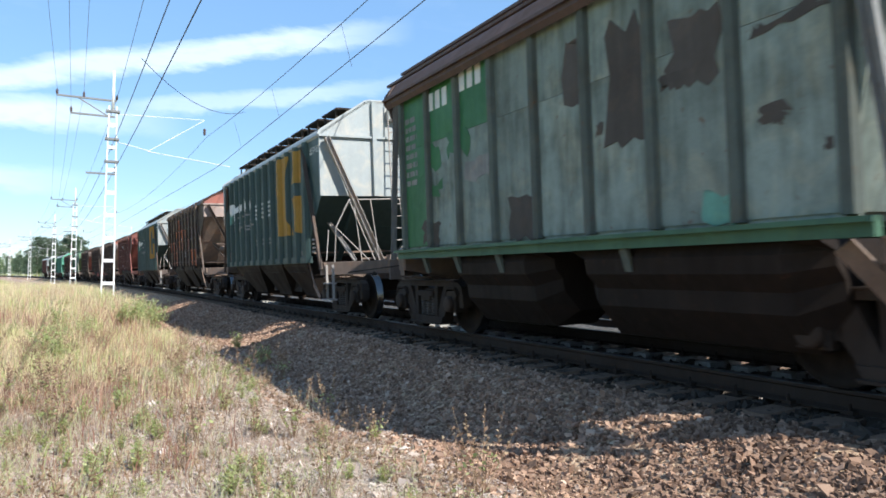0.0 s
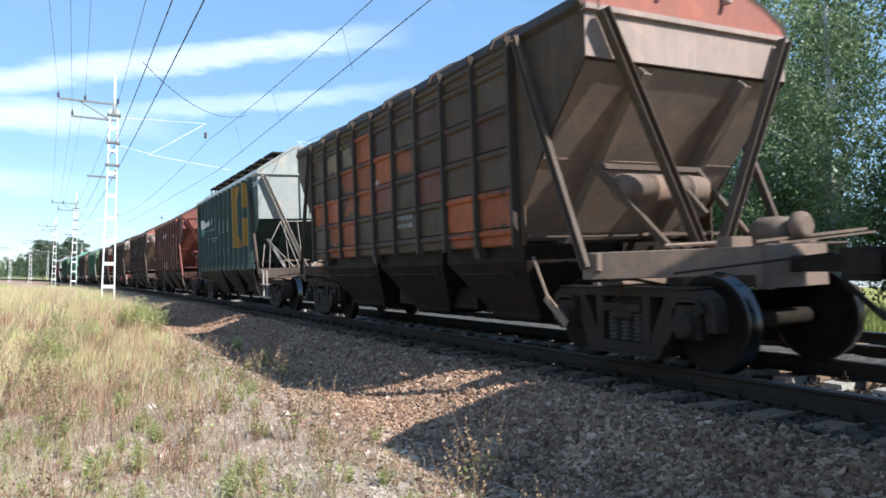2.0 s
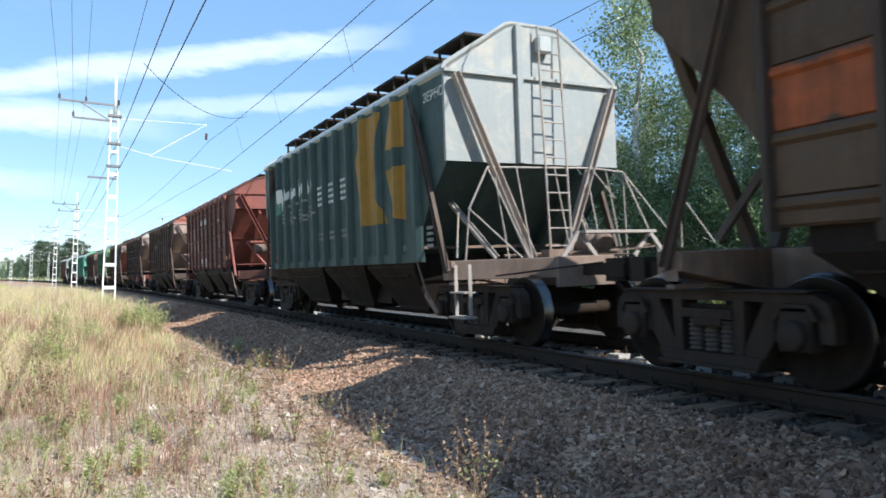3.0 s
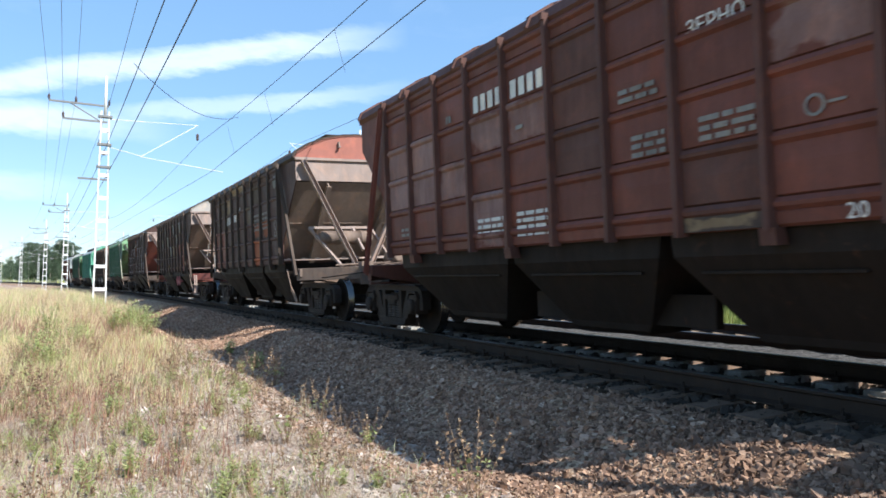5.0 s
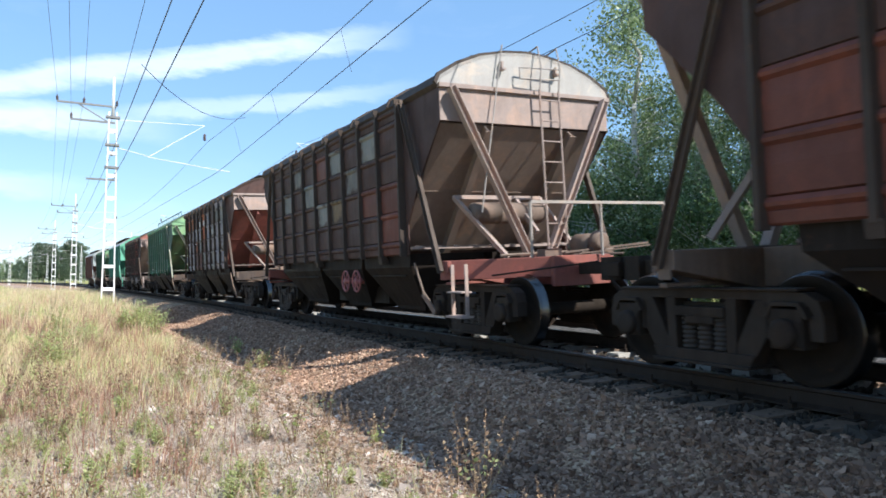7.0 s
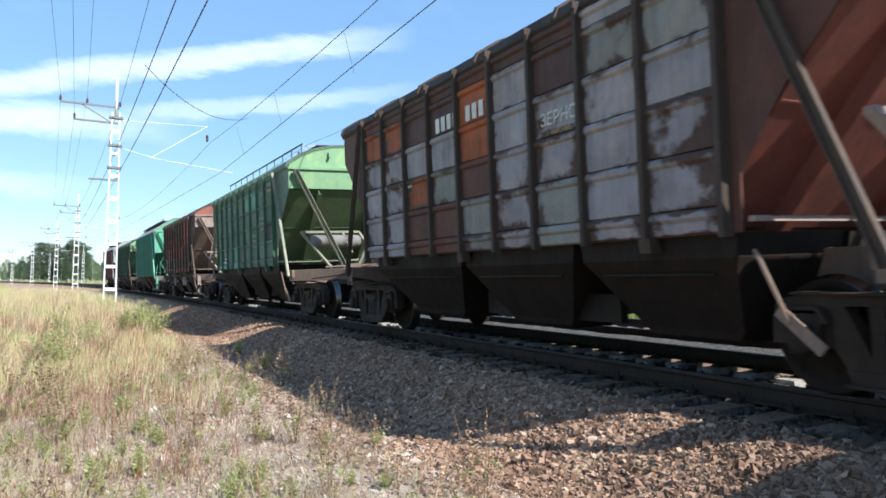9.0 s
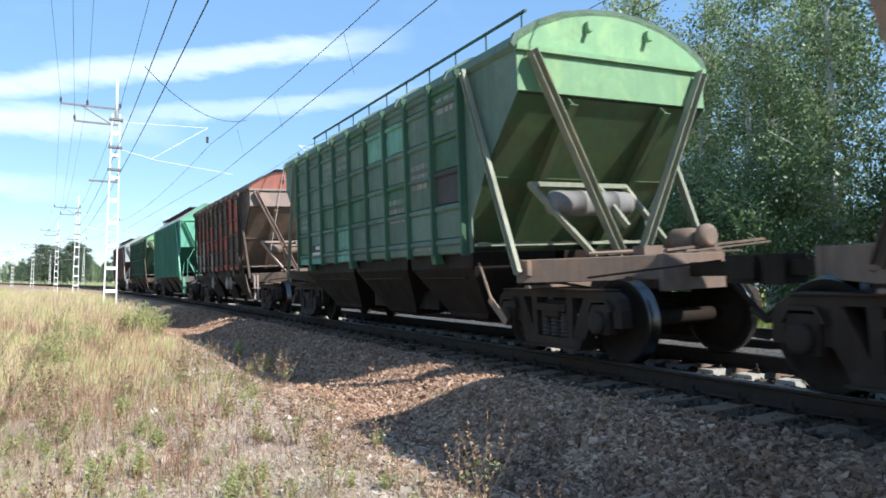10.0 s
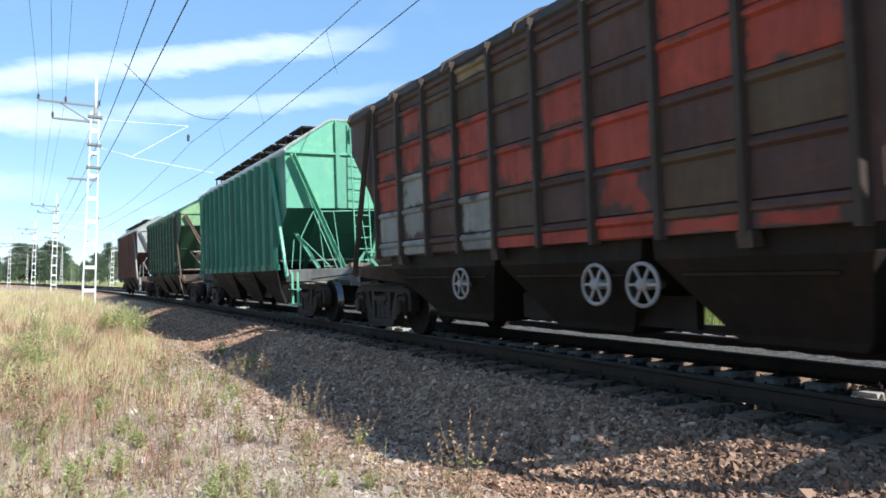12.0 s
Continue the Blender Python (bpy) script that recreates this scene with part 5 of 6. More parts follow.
def build_train():
    """All wagons in order from the head of the train; each with its place in it."""
    train = []
    w = wagon_b("dark blue-green hopper wagon ahead of the green one", TEALDK, LIGHTG, LIGHTG, TEALDK, trim=TRIM)
    train.append((-1, 0.15, *w))
    green_c = {(0, 0): GREENBR, (0, 1): GREENBR, (1, 1): GREENBR, (2, 1): GREENBR}
    w = wagon_c("old grey-green hopper wagon with patched flaking paint", GREYGREEN, OLDRIB, UMBER, green_c)
    bars(w[0], 2.7, 3.62, 1, 0.6, 0.26, 0.1, WHITE, -1.588, 1, True)
    bars(w[0], 1.75, 3.7, 1, 0.6, 0.26, 0.1, WHITE, -1.588, 2, True)
    bars(w[0], 3.55, 3.4, 8, 0.4, 0.08, 0.06, GREYP, -1.588, 12)
    rng = random.Random(5)
    for i, (y, z, wd, h, m) in enumerate(((2.75, 2.05, 0.7, 0.25, GREENBR), (2.75, 2.45, 0.7, 0.42, GREENBR), (1.85, 2.6, 0.62, 0.3, GREENBR), (2.75, 1.4, 0.6, 0.3, SOOT), (-2.1, 2.6, 0.3, 0.1, SOOT), (-0.9, 1.9, 0.12, 0.1, SOOT), (-1.1, 2.35, 0.1, 0.12, SOOT), (0.9, 2.1, 0.1, 0.12, SOOT),
                                             (-1.54, 2.21, 0.63, 1.11, SOOT), (-2.34, 2.59, 0.57, 0.55, SOOT), (-1.48, 2.64, 0.22, 0.12, GREYP), (-3.24, 2.90, 0.58, -0.08, SOOT), (-3.09, 2.12, 0.25, 0.11, SOOT), (-2.58, 1.38, 0.34, 0.27, MINT), (0.35, 1.39, 0.59, 0.45, SOOT), (-0.74, 2.72, 0.35, 0.68, SOOT), (-3.12, 2.08, 0.10, 0.06, SOOT), (1.36, 2.23, 0.66, 0.26, GREYP), (-3.52, 1.83, 0.07, 0.09, SOOT))):
        bm = bmesh.new()
        j = min(0.06, wd * 0.2)
        rim = [(y - wd / 2 + wd * (a + 0.5 - 0.5) + rng.uniform(-j, j), z + h * b + rng.uniform(-j, j)) for a, b in ((0, 0), (0.2, -0.05), (0.4, 0.06), (0.6, -0.04), (0.8, 0.05), (1, 0), (1.04, 0.3), (0.97, 0.6), (1, 1), (0.8, 1.08), (0.6, 0.94), (0.35, 1.06), (0.15, 0.96), (0, 1), (-0.04, 0.7), (0.03, 0.35))]
        prism(bm, rim, -1.589 - 0.0012 * (i % 3), -1.5862)
        part("paint_patch", done(bm, "paint_patch"), m, w[0])
    train.append((0, 1.35, *w))

    w = wagon_b("dark blue-green hopper wagon with a yellow sign and pale ends", TEALDK, LIGHTG, LIGHTG, TEALDK, trim=TRIM)
    logo_yellow(w[0])
    train.append((1, 0.0, *w))

    w = wagon_a("olive-brown hopper wagon with orange primer patches", OLIVE, RIBDARK, RUST_OR, DUSTY, inner=DUSTSHADE, trim=STRUT,
                patches={**cells(ORANGE, (0, 1), (1, 1), (1, 0), (2, 1), (2, 2), (3, 1), (3, 2), (3, 3), (5, 2), (7, 0)), **cells(OXIDE, (4, 1), (6, 1)), **cells(ORANGE, (4, 2), (2, 0), (8, 0)), **cells(TAN, (1, 3), (2, 3)), **cells(BROWN, (7, 2), (5, 4), (6, 3), (8, 2), (4, 3))})
    letters("20", 0.22, WHITE, w[0], 0.55, 2.5, label="white stencilled number")
    bars(w[0], -0.4, 1.95, 2, 0.6, 0.07, 0.06, GREYP, -1.604, 3)
    train.append((2, 0.0, *w))

    w = wagon_b("dark blue-green hopper wagon with a yellow sign and pale ends", TEALDK, LIGHTG, LIGHTG, TEALDK, trim=TRIM)
    logo_yellow(w[0])
    train.append((3, 0.0, *w))

    w = wagon_a("red oxide hopper wagon with chalky patches and white numbers", OXIDE, OXIDE_D, PALERED, PALERED, inner=PALERED, frame_mat=OXIDE_D,
                patches={**cells(PINK, (0, 1), (0, 2), (1, 1), (1, 2), (2, 1), (3, 2), (4, 2), (3, 0), (8, 2)), **cells(OXIDE_D, (5, 1), (5, 2), (5, 3), (7, 0), (6, 4))})
    bars(w[0], 1.24, 3.3, 1, 0.68, 0.21, 0.1, WHITE, -1.612, 4, True)
    bars(w[0], 0.38, 3.3, 1, 0.68, 0.21, 0.1, WHITE, -1.612, 5, True)
    bars(w[0], 2.0, 3.2, 1, 0.16, 0.1, 0.1, GREYP, -1.612, 59, True)
    letters("ЗЕРНО", 0.18, WHITE, w[0], -2.3, 3.0, -1.612, "white stencilled word")
    for i, (y, z, r, wide) in enumerate(((-1.45, 2.74, 2, 0.5), (-1.6, 2.28, 3, 0.42), (-2.4, 2.3, 3, 0.55), (1.24, 1.72, 3, 0.6), (0.34, 1.74, 4, 0.6), (0.3, 2.75, 1, 0.16), (3.6, 1.75, 2, 0.4))):
        bars(w[0], y, z, r, wide, 0.045, 0.035, WHITE if i in (3, 4) else GREYP, -1.612, 60 + i)
    part("sill_patch", shape("sill_patch", lambda bm: box(bm, -1.612, -1.59, -0.4, 0.4, LOW + 0.005, LOW + 0.13)), TAN, w[0], Matrix.Translation((0, (RIB_Y[7] + RIB_Y[8]) / 2, 0)), "dull yellowish patch along the lower edge")
    ring = bmesh.new()
    turn = [(-3.43 + 0.07 * math.cos(k * math.pi / 8), 2.18 + 0.07 * math.sin(k * math.pi / 8)) for k in range(17)]
    for (y0, z0), (y1, z1) in zip(turn, turn[1:]):
        beam(ring, (-1.611, y0, z0), (-1.611, y1, z1), 0.022, 0.004, (1, 0, 0))
    box(ring, -1.612, -1.609, -3.66, -3.53, 2.17, 2.19)
    part("painted_ring", done(ring, "painted_ring"), GREYP, w[0], None, "small pale painted ring")
    letters("20", 0.16, WHITE, w[0], -3.62, 1.36, -1.612, "white stencilled number")
    train.append((4, 0.0, *w))

    w = wagon_a("dark brown hopper wagon with orange patches and faded roof end", BROWN, RIBDARK, RUST_OR, DUSTY, inner=DUSTSHADE,
                patches={**cells(ORANGE, (6, 0), (6, 1), (7, 1)), **cells(OXIDE, (0, 0), (0, 1), (1, 0), (1, 1)), **cells(TAN, (3, 4), (4, 4), (2, 3)), **cells(OLIVE, (5, 2), (6, 3), (1, 3))})
    bars(w[0], 2.35, 2.95, 1, 0.66, 0.24, 0.1, WHITE, -1.604, 6, True)
    bars(w[0], 1.2, 2.96, 1, 0.66, 0.22, 0.1, WHITE, -1.604, 7, True)
    letters("20", 0.2, WHITE, w[0], 0.5, 3.0, label="white stencilled number")
    for y in (-1.35, -2.25):
        bars(w[0], y, 2.75, 4, 0.62, 0.06, 0.07, GREYP, -1.604, int(y * -10))
    bm = bmesh.new()
    for a, b in (((-3.55, 2.2), (-3.35, 2.5)), ((-3.35, 2.5), (-3.6, 2.75)), ((-3.6, 2.75), (-3.8, 2.45)), ((-3.8, 2.45), (-3.55, 2.2)), ((-3.3, 1.95), (-3.85, 1.95)), ((-3.85, 1.95), (-3.7, 2.15)), ((-3.3, 1.95), (-3.45, 2.15))):
        beam(bm, *((-1.612, -3.58 + (y + 3.58) * 0.55, 2.2 + (z - 2.2) * 0.55) for y, z in (a, b)), 0.028, 0.004, (1, 0, 0))
    for r in (0.05, 0.13):
        lathe(bm, [(-1.611, r), (-1.611, r + 0.035), (-1.608, r + 0.035), (-1.608, r)], 18, "x", (0, -3.58, 3.42))
    part("chalk_drawing", done(bm, "chalk_drawing"), GREYP, w[0], None, "chalky white outline drawing")
    train.append((5, 0.0, *w))

    w = wagon_a("dark brown hopper wagon with blotches and cement-grey roof end", BROWN, RIBDARK, PALE, DUSTY, inner=DUSTSHADE, frame_mat=PALERED, ladder=True, guard=TRIM, wheels=(-0.86, -1.46), wheel_mat=FADED,
                patches={**cells(GREYB, (2, 3), (3, 2), (5, 3), (6, 2), (1, 2), (4, 1), (7, 3)), **cells(OXIDE, (7, 1), (8, 0), (8, 1), (4, 3)), **cells(TAN, (5, 1))})
    train.append((6, 0.0, *w))

    w = wagon_a("brown hopper wagon with greyish-white and orange patches", OXIDE_D, RIBDARK, BROWN, DUSTY, inner=PALERED,
                patches={**cells(LILAC, (0, 0), (0, 1), (0, 2), (1, 0), (1, 1), (1, 2), (2, 2), (3, 2), (5, 0), (5, 1), (5, 2), (5, 3), (6, 1), (6, 2), (7, 0), (7, 1), (7, 2), (7, 4), (8, 0), (8, 1), (8, 2), (8, 4)), **cells(GREYB, (6, 0), (7, 3), (8, 3), (3, 1), (4, 0)), **cells(ORANGE, (0, 3), (1, 3), (4, 2), (4, 3), (2, 1)), **cells(BROWN, (6, 3), (6, 4), (1, 4), (2, 3), (2, 4), (3, 3), (5, 4), (3, 4))})
    bars(w[0], 1.18, 3.3, 1, 0.66, 0.21, 0.1, WHITE, -1.612, 8, True)
    bars(w[0], 0.28, 3.3, 1, 0.5, 0.21, 0.1, WHITE, -1.612, 9, True)
    letters("ЗЕРНО", 0.2, WHITE, w[0], -1.42, 2.68, -1.612, "white stencilled word")
    bars(w[0], -1.44, 2.62, 1, 0.58, 0.06, 0.05, TAN, -1.612, 11)
    letters("20", 0.16, WHITE, w[0], 2.25, 2.42, label="white stencilled number")
    train.append((7, 0.0, *w))

    w = wagon_a("green hopper wagon with chalked panels, mint patches and ends lightened for sunlight", GREENGREY, GREEN, GREENLIT, GREENLIT, inner=GREENIN, rail=True, tank=TANKGREY, trim=DUSTGREEN,
                patches={**cells(MINT, (5, 3), (6, 3), (3, 0)), **cells(GREEN, (0, 0), (2, 1), (3, 1), (4, 1), (6, 1), (8, 2), (4, 4), (8, 4)), **cells(BLACKP, (8, 1))}, roof=GREENGREY)
    for i, (y, z, r) in enumerate(((-1.35, 2.3, 3), (-2.25, 2.75, 3), (1.2, 3.4, 2), (2.1, 3.4, 2), (-3.2, 3.6, 2), (-2.3, 1.5, 1))):
        bars(w[0], y, z, r, 0.6, 0.08, 0.07, GREYP, -1.604, 80 + i)
    part("stencil_patch", shape("stencil_patch", lambda bm: box(bm, -1.614, -1.6, -0.39, 0.39, 1.49, 1.76)), BLACKP, w[0], Matrix.Translation((0, (RIB_Y[1] + RIB_Y[2]) / 2, 0)), "black stencil patch with white marks")
    bars(w[0], (RIB_Y[1] + RIB_Y[2]) / 2 + 0.05, 1.73, 1, 0.3, 0.08, 0.05, WHITE, -1.616, 88)
    bars(w[0], (RIB_Y[1] + RIB_Y[2]) / 2 + 0.32, 1.6, 1, 0.64, 0.08, 0.05, WHITE, -1.616, 89)
    bars(w[0], 3.76, 2.36, 2, 0.5, 0.07, 0.06, GREYP, -1.612, 90)
    for b in (0, 1, 3):
        part("sill_patch", shape("sill_patch", lambda bm: box(bm, -1.612, -1.59, -0.4, 0.4, LOW + 0.005, LOW + 0.13)), MINT, w[0], Matrix.Translation((0, (RIB_Y[b] + RIB_Y[b + 1]) / 2, 0)), "mint patch along the lower edge")
    train.append((8, 0.0, *w))

    w = wagon_a("dark brown hopper wagon with red patches and spoked hand wheels", BROWN, RIBDARK, RUST_OR, DUSTY, inner=DUSTSHADE, ladder=True, guard=GRIME, wheels=(1.6, -1.13, -1.78),
                patches={**cells(BRICK, (0, 1), (0, 2), (1, 2), (2, 1), (2, 2), (3, 1), (3, 2), (4, 1), (5, 1), (6, 0), (6, 1), (7, 2), (7, 3), (7, 4), (8, 2), (8, 3), (1, 3), (5, 2)), **cells(GREYB, (0, 0), (1, 0), (3, 0), (1, 1)), **cells(OLIVE, (2, 3), (3, 3), (8, 1), (7, 0), (4, 0), (4, 3)), **cells(TAN, (3, 4))})
    for y in (-2.4, -0.4):
        bars(w[0], y, 1.42, 1, 0.5, 0.05, 0.05, GREYP, -1.604, int(90 + y))
    for b in (4, 5, 7, 8):
        part("sill_patch", shape("sill_patch", lambda bm: box(bm, -1.612, -1.59, -0.4, 0.4, LOW + 0.005, LOW + 0.13)), BRICK, w[0], Matrix.Translation((0, (RIB_Y[b] + RIB_Y[b + 1]) / 2, 0)), "red patch along the lower edge")
    lathe_bm = bmesh.new()
    lathe(lathe_bm, [(-1.611, 0.07), (-1.611, 0.11), (-1.608, 0.11), (-1.608, 0.07)], 16, "x", (0, -3.55, 3.5))
    part("painted_ring", done(lathe_bm, "painted_ring"), GREYP, w[0], None, "small grey painted ring")
    train.append((9, 0.0, *w))

    w = wagon_b("teal green hopper wagon with ends, ladder and railings lightened for sunlight", TEAL, LIGHTG, TEALLIT, TEAL, frame_mat=GREYP)
    train.append((10, 0.0, *w))
    w = wagon_a("dark green hopper wagon with ends lightened for sunlight", DKGREEN, DKGREEN, GREENLIT, GREENLIT, inner=GREEN, trim=DUSTY)
    train.append((11, 0.0, *w))
    w = wagon_b("brown hopper wagon with white ends at the tail of the train", OXIDE_D, LIGHTG, LIGHTG, OXIDE_D)
    train.append((12, 0.0, *w))
    return train


TRAIN = build_train()


def train_at(k, t):
    """Metres along the track of the middle of wagon k: a train that slows down."""
    return 78.911 + (k - 5) * 14.72 - 12.0905 * t + 0.12574 * t * t - 0.00238 * t ** 3


# ---- overhead line ----
def mast_x(s, q):
    return float(axis_x(s)) + q


def make_mast(s, q, height, arms=True, cantilever=True, ground=None):
    """Lattice mast of two channel legs with batten plates, feeder arms and a cantilever over the track."""
    root = thing("catenary_mast", "white lattice steel mast carrying overhead railway wires", "mast", "overhead line masts")
    z0 = float(ground_z(q, s)) - 0.1
    root.matrix_world = Matrix.Translation((mast_x(s, q), s, 0))

    def leg(g):
        def build(bm):
            top = height * 0.84
            channel(bm, (g * 0.24, 0, z0), (g * 0.13, 0, top), 0.16, 0.06, (g, 0, 0))
        return build
    for g in (-1, 1):
        bm = bmesh.new()
        leg(g)(bm)
        part("leg", done(bm, "mast_leg"), MAST, root)
    n = 9
    for i in range(n):
        f = (i + 0.15) / n
        z, half = z0 + (height * 0.84 - z0) * f, 0.24 - 0.11 * f
        bm = bmesh.new()
        for y in (-0.1, 0.1):
            box(bm, -half - 0.05, half + 0.05, y - 0.012, y + 0.012, z - 0.075, z + 0.075)
        part("batten", done(bm, "mast_batten"), MAST, root)
    bm = bmesh.new()
    rod(bm, (0, 0, height * 0.82), (0, 0, height), 0.075, 8, 0.05)
    part("top_tube", done(bm, "mast_top"), MAST, root)
    if arms:
        for z, x0, x1, name in ((8.9, -2.3, 0.15, "upper_arm"), (8.15, -1.75, 0.1, "lower_arm"), (5.47, -1.05, 0.25, "cross_arm")):
            bm = bmesh.new()
            beam(bm, (x0, 0, z), (x1, 0, z), 0.09, 0.08)
            part(name, done(bm, name), GALV, root)
        bm = bmesh.new()
        beam(bm, (-1.45, 0, 8.88), (-0.1, 0, 8.1), 0.05, 0.05)
        part("arm_brace", done(bm, "arm_brace"), GALV, root)
        for x, z in ((-2.3, 8.94), (-1.22, 8.94), (-1.72, 8.19), (0.15, 8.94), (0.0, 6.6), (0.15, 5.55), (-0.2, 7.1)):
            bm = bmesh.new()
            lathe(bm, [(0, 0.02), (0.03, 0.07), (0.06, 0.03), (0.09, 0.07), (0.12, 0.03), (0.15, 0.07), (0.2, 0.03), (0.26, 0.02)], 8, "z")
            part("insulator", done(bm, "insulator"), INSUL, root, Matrix.Translation((x, 0, z)))
        for z in (8.4, 7.1, 6.05):
            bm = bmesh.new()
            box(bm, -0.3, 0.3, -0.14, 0.14, z - 0.05, z + 0.05)
            part("clamp_band", done(bm, "clamp_band"), GALV, root)
    if cantilever:
        g = 1 if q < 0 else -1
        for a, b, r, name in (((0.15, 8.3), (4.1, 8.45), 0.015, "tie_rod"), ((1.55, 6.67), (4.1, 8.45), 0.016, "bracket_tube"), ((1.55, 6.67), (5.35, 6.25), 0.018, "registration_arm"), ((0.2, 7.0), (1.6, 6.7), 0.018, "bracket_foot")):
            bm = bmesh.new()
            rod(bm, (g * a[0], 0, a[1]), (g * b[0], 0, b[1]), r, 6)
            part(name, done(bm, name), MAST, root)
        bm = bmesh.new()
        lathe(bm, [(0, 0.02), (0.05, 0.08), (0.1, 0.04), (0.15, 0.08), (0.2, 0.04), (0.25, 0.08), (0.35, 0.02)], 8, "z")
        part("insulator", done(bm, "insulator"), INSUL, root, Matrix.Translation((g * 4.1, 0, 7.7)))
    return root


MASTS = [(-17.0, -4.1), (36.0, -4.78), (87.0, -4.44), (128.0, -4.42), (180.0, -4.8), (228.0, -5.2), (275.0, -5.2)]
for s, q in MASTS:
    make_mast(s, q, 10.3)
for s, q in ((-15.0, 8.6), (38.0, 8.6), (88.0, 8.6), (140.0, 8.6), (205.0, 8.7), (262.0, 8.7)):
    make_mast(s, q, 9.6, arms=False)


def make_wire(name, points, radius, label, sag=0.0, seg=10):
    """A wire hung from point to point, each span with its sag."""
    curve = bpy.data.curves.new(name, "CURVE")
    curve.dimensions, curve.bevel_depth, curve.bevel_resolution, curve.use_fill_caps = "3D", radius, 1, True
    pts = []
    for a, b in zip(points, points[1:]):
        for i in range(seg):
            f = i / seg
            p = Vector(a).lerp(Vector(b), f)
            p.z -= sag * 4 * f * (1 - f)
            pts.append(p)
    pts.append(Vector(points[-1]))
    sp = curve.splines.new("POLY")
    sp.points.add(len(pts) - 1)
    for q, p in zip(sp.points, pts):
        q.co = (*p, 1)
    tmp = bpy.data.objects.new(name, curve)
    me = bpy.data.meshes.new_from_object(tmp)
    bpy.data.objects.remove(tmp)
    me.materials.clear()
    me.materials.append(WIRE)
    return tagged(new(name, me), label, "wire", "overhead wires")


def along(dx, z, first):
    return [(mast_x(s, q) + dx + (first if i == 0 else 0.0), s, z) for i, (s, q) in enumerate(MASTS)]


for dx, z, r, sag, first in ((-2.3, 9.2, 0.006, 0.55, -0.5), (-1.22, 9.2, 0.006, 0.55, -0.55), (-1.72, 8.42, 0.006, 0.5, -0.5), (0.18, 9.15, 0.009, 0.5, -0.6), (0.02, 6.85, 0.013, 0.4, -0.1), (0.18, 5.8, 0.013, 0.35, -0.1)):
    make_wire("feeder_wire", along(dx, z, first), r, "thin dark feeder wire strung between masts", sag)
make_wire("contact_wire", [(float(axis_x(s)) - 0.28 + (0.25 if i % 2 else -0.2), s, 6.2) for i, (s, q) in enumerate(MASTS)], 0.011, "taut contact wire above the track")
make_wire("carrier_wire", [(float(axis_x(s)) - 0.55, s, 7.65) for s, q in MASTS], 0.01, "sagging carrier wire above the contact wire", 0.75, 14)
make_wire("contact_wire", [(float(axis_x(s)) + SECOND - 0.1, s, 6.55) for s, q in MASTS], 0.009, "taut contact wire above the second track")
make_wire("carrier_wire", [(float(axis_x(s)) + SECOND, s, 8.0) for s, q in MASTS], 0.009, "sagging carrier wire above the second track", 0.75, 14)
make_wire("jumper_wire", [(1.22, 20.0, 6.52), (5.5, 28.0, 7.25)], 0.009, "slack jumper wire between feeder and carrier", 0.55)
for i, s in enumerate((10.0, 17.0, 24.0, 30.0)):
    make_wire("dropper_wire", [(float(axis_x(s)) - 0.5, s, 7.25), (float(axis_x(s)) - 0.2, s, 6.2)], 0.005, "thin dropper between carrier and contact wire", 0.0, 2)


# ---- trees ----
def tree_meshes(seed, height, spread, leaves, droop, leaf=0.13, low=0.18):
    """Trunk with limbs, and a crown of many small leaves in hanging clumps."""
    rng = np.random.default_rng(seed)
    bm = bmesh.new()
    pts = [Vector((0, 0, -0.3))]
    for i in range(1, 9):
        pts.append(Vector((rng.normal(0, 0.09) * i * 0.5, rng.normal(0, 0.09) * i * 0.5, height * 0.95 * i / 8)))
    rad = lambda f: 0.16 * (height / 13) * (1 - f) ** 0.8 + 0.012
    for i in range(8):
        rod(bm, pts[i], pts[i + 1], rad(i / 8), 8, rad((i + 1) / 8))
    heads = []
    for j in range(46):
        f = low + (0.97 - low) * (j + rng.random()) / 46
        i = min(int(f * 8), 7)
        base = pts[i].lerp(pts[i + 1], f * 8 - i)
        ang = rng.uniform(0, 2 * math.pi)
        reach = spread * (math.sin(math.pi * min(1.0, (f - low) / (1 - low) * 0.82 + 0.16)) ** 0.8) * rng.uniform(0.45, 1.1)
        tip = base + Vector((math.cos(ang) * reach, math.sin(ang) * reach, reach * rng.uniform(0.15, 0.75)))
        rod(bm, base, tip, 0.035 * (1 - f) + 0.012, 5, 0.006)
        for c in range(5):
            g = 0.3 + 0.7 * (c + rng.random()) / 5
            p = base.lerp(tip, g)
            heads.append((np.array(p), 0.35 + 0.5 * rng.random()))
    trunk = done(bm, "birch_trunk")
    trunk.materials.append(BARK)
    n = leaves
    pick = rng.integers(0, len(heads), n)
    centre = np.array([heads[i][0] for i in pick])
    size = np.array([heads[i][1] for i in pick])
    off = rng.normal(0, 1, (n, 3)) * size[:, None] * np.array([0.55, 0.55, 0.42])
    off[:, 2] -= np.abs(rng.normal(0, 1, n)) * droop * size
    c = centre + off
    a = rng.normal(0, 1, (n, 3)); a /= np.linalg.norm(a, axis=1)[:, None]
    b = np.cross(a, rng.normal(0, 1, (n, 3))); b /= np.linalg.norm(b, axis=1)[:, None]
    k = (leaf * rng.uniform(0.6, 1.3, n))[:, None]
    v = np.stack([c - a * k * 0.5, c + b * k * 0.32, c + a * k * 0.5, c - b * k * 0.32], 1).reshape(-1, 3)
    f = np.arange(n * 4).reshape(-1, 4)
    return trunk, v, f


TREE_KINDS = []
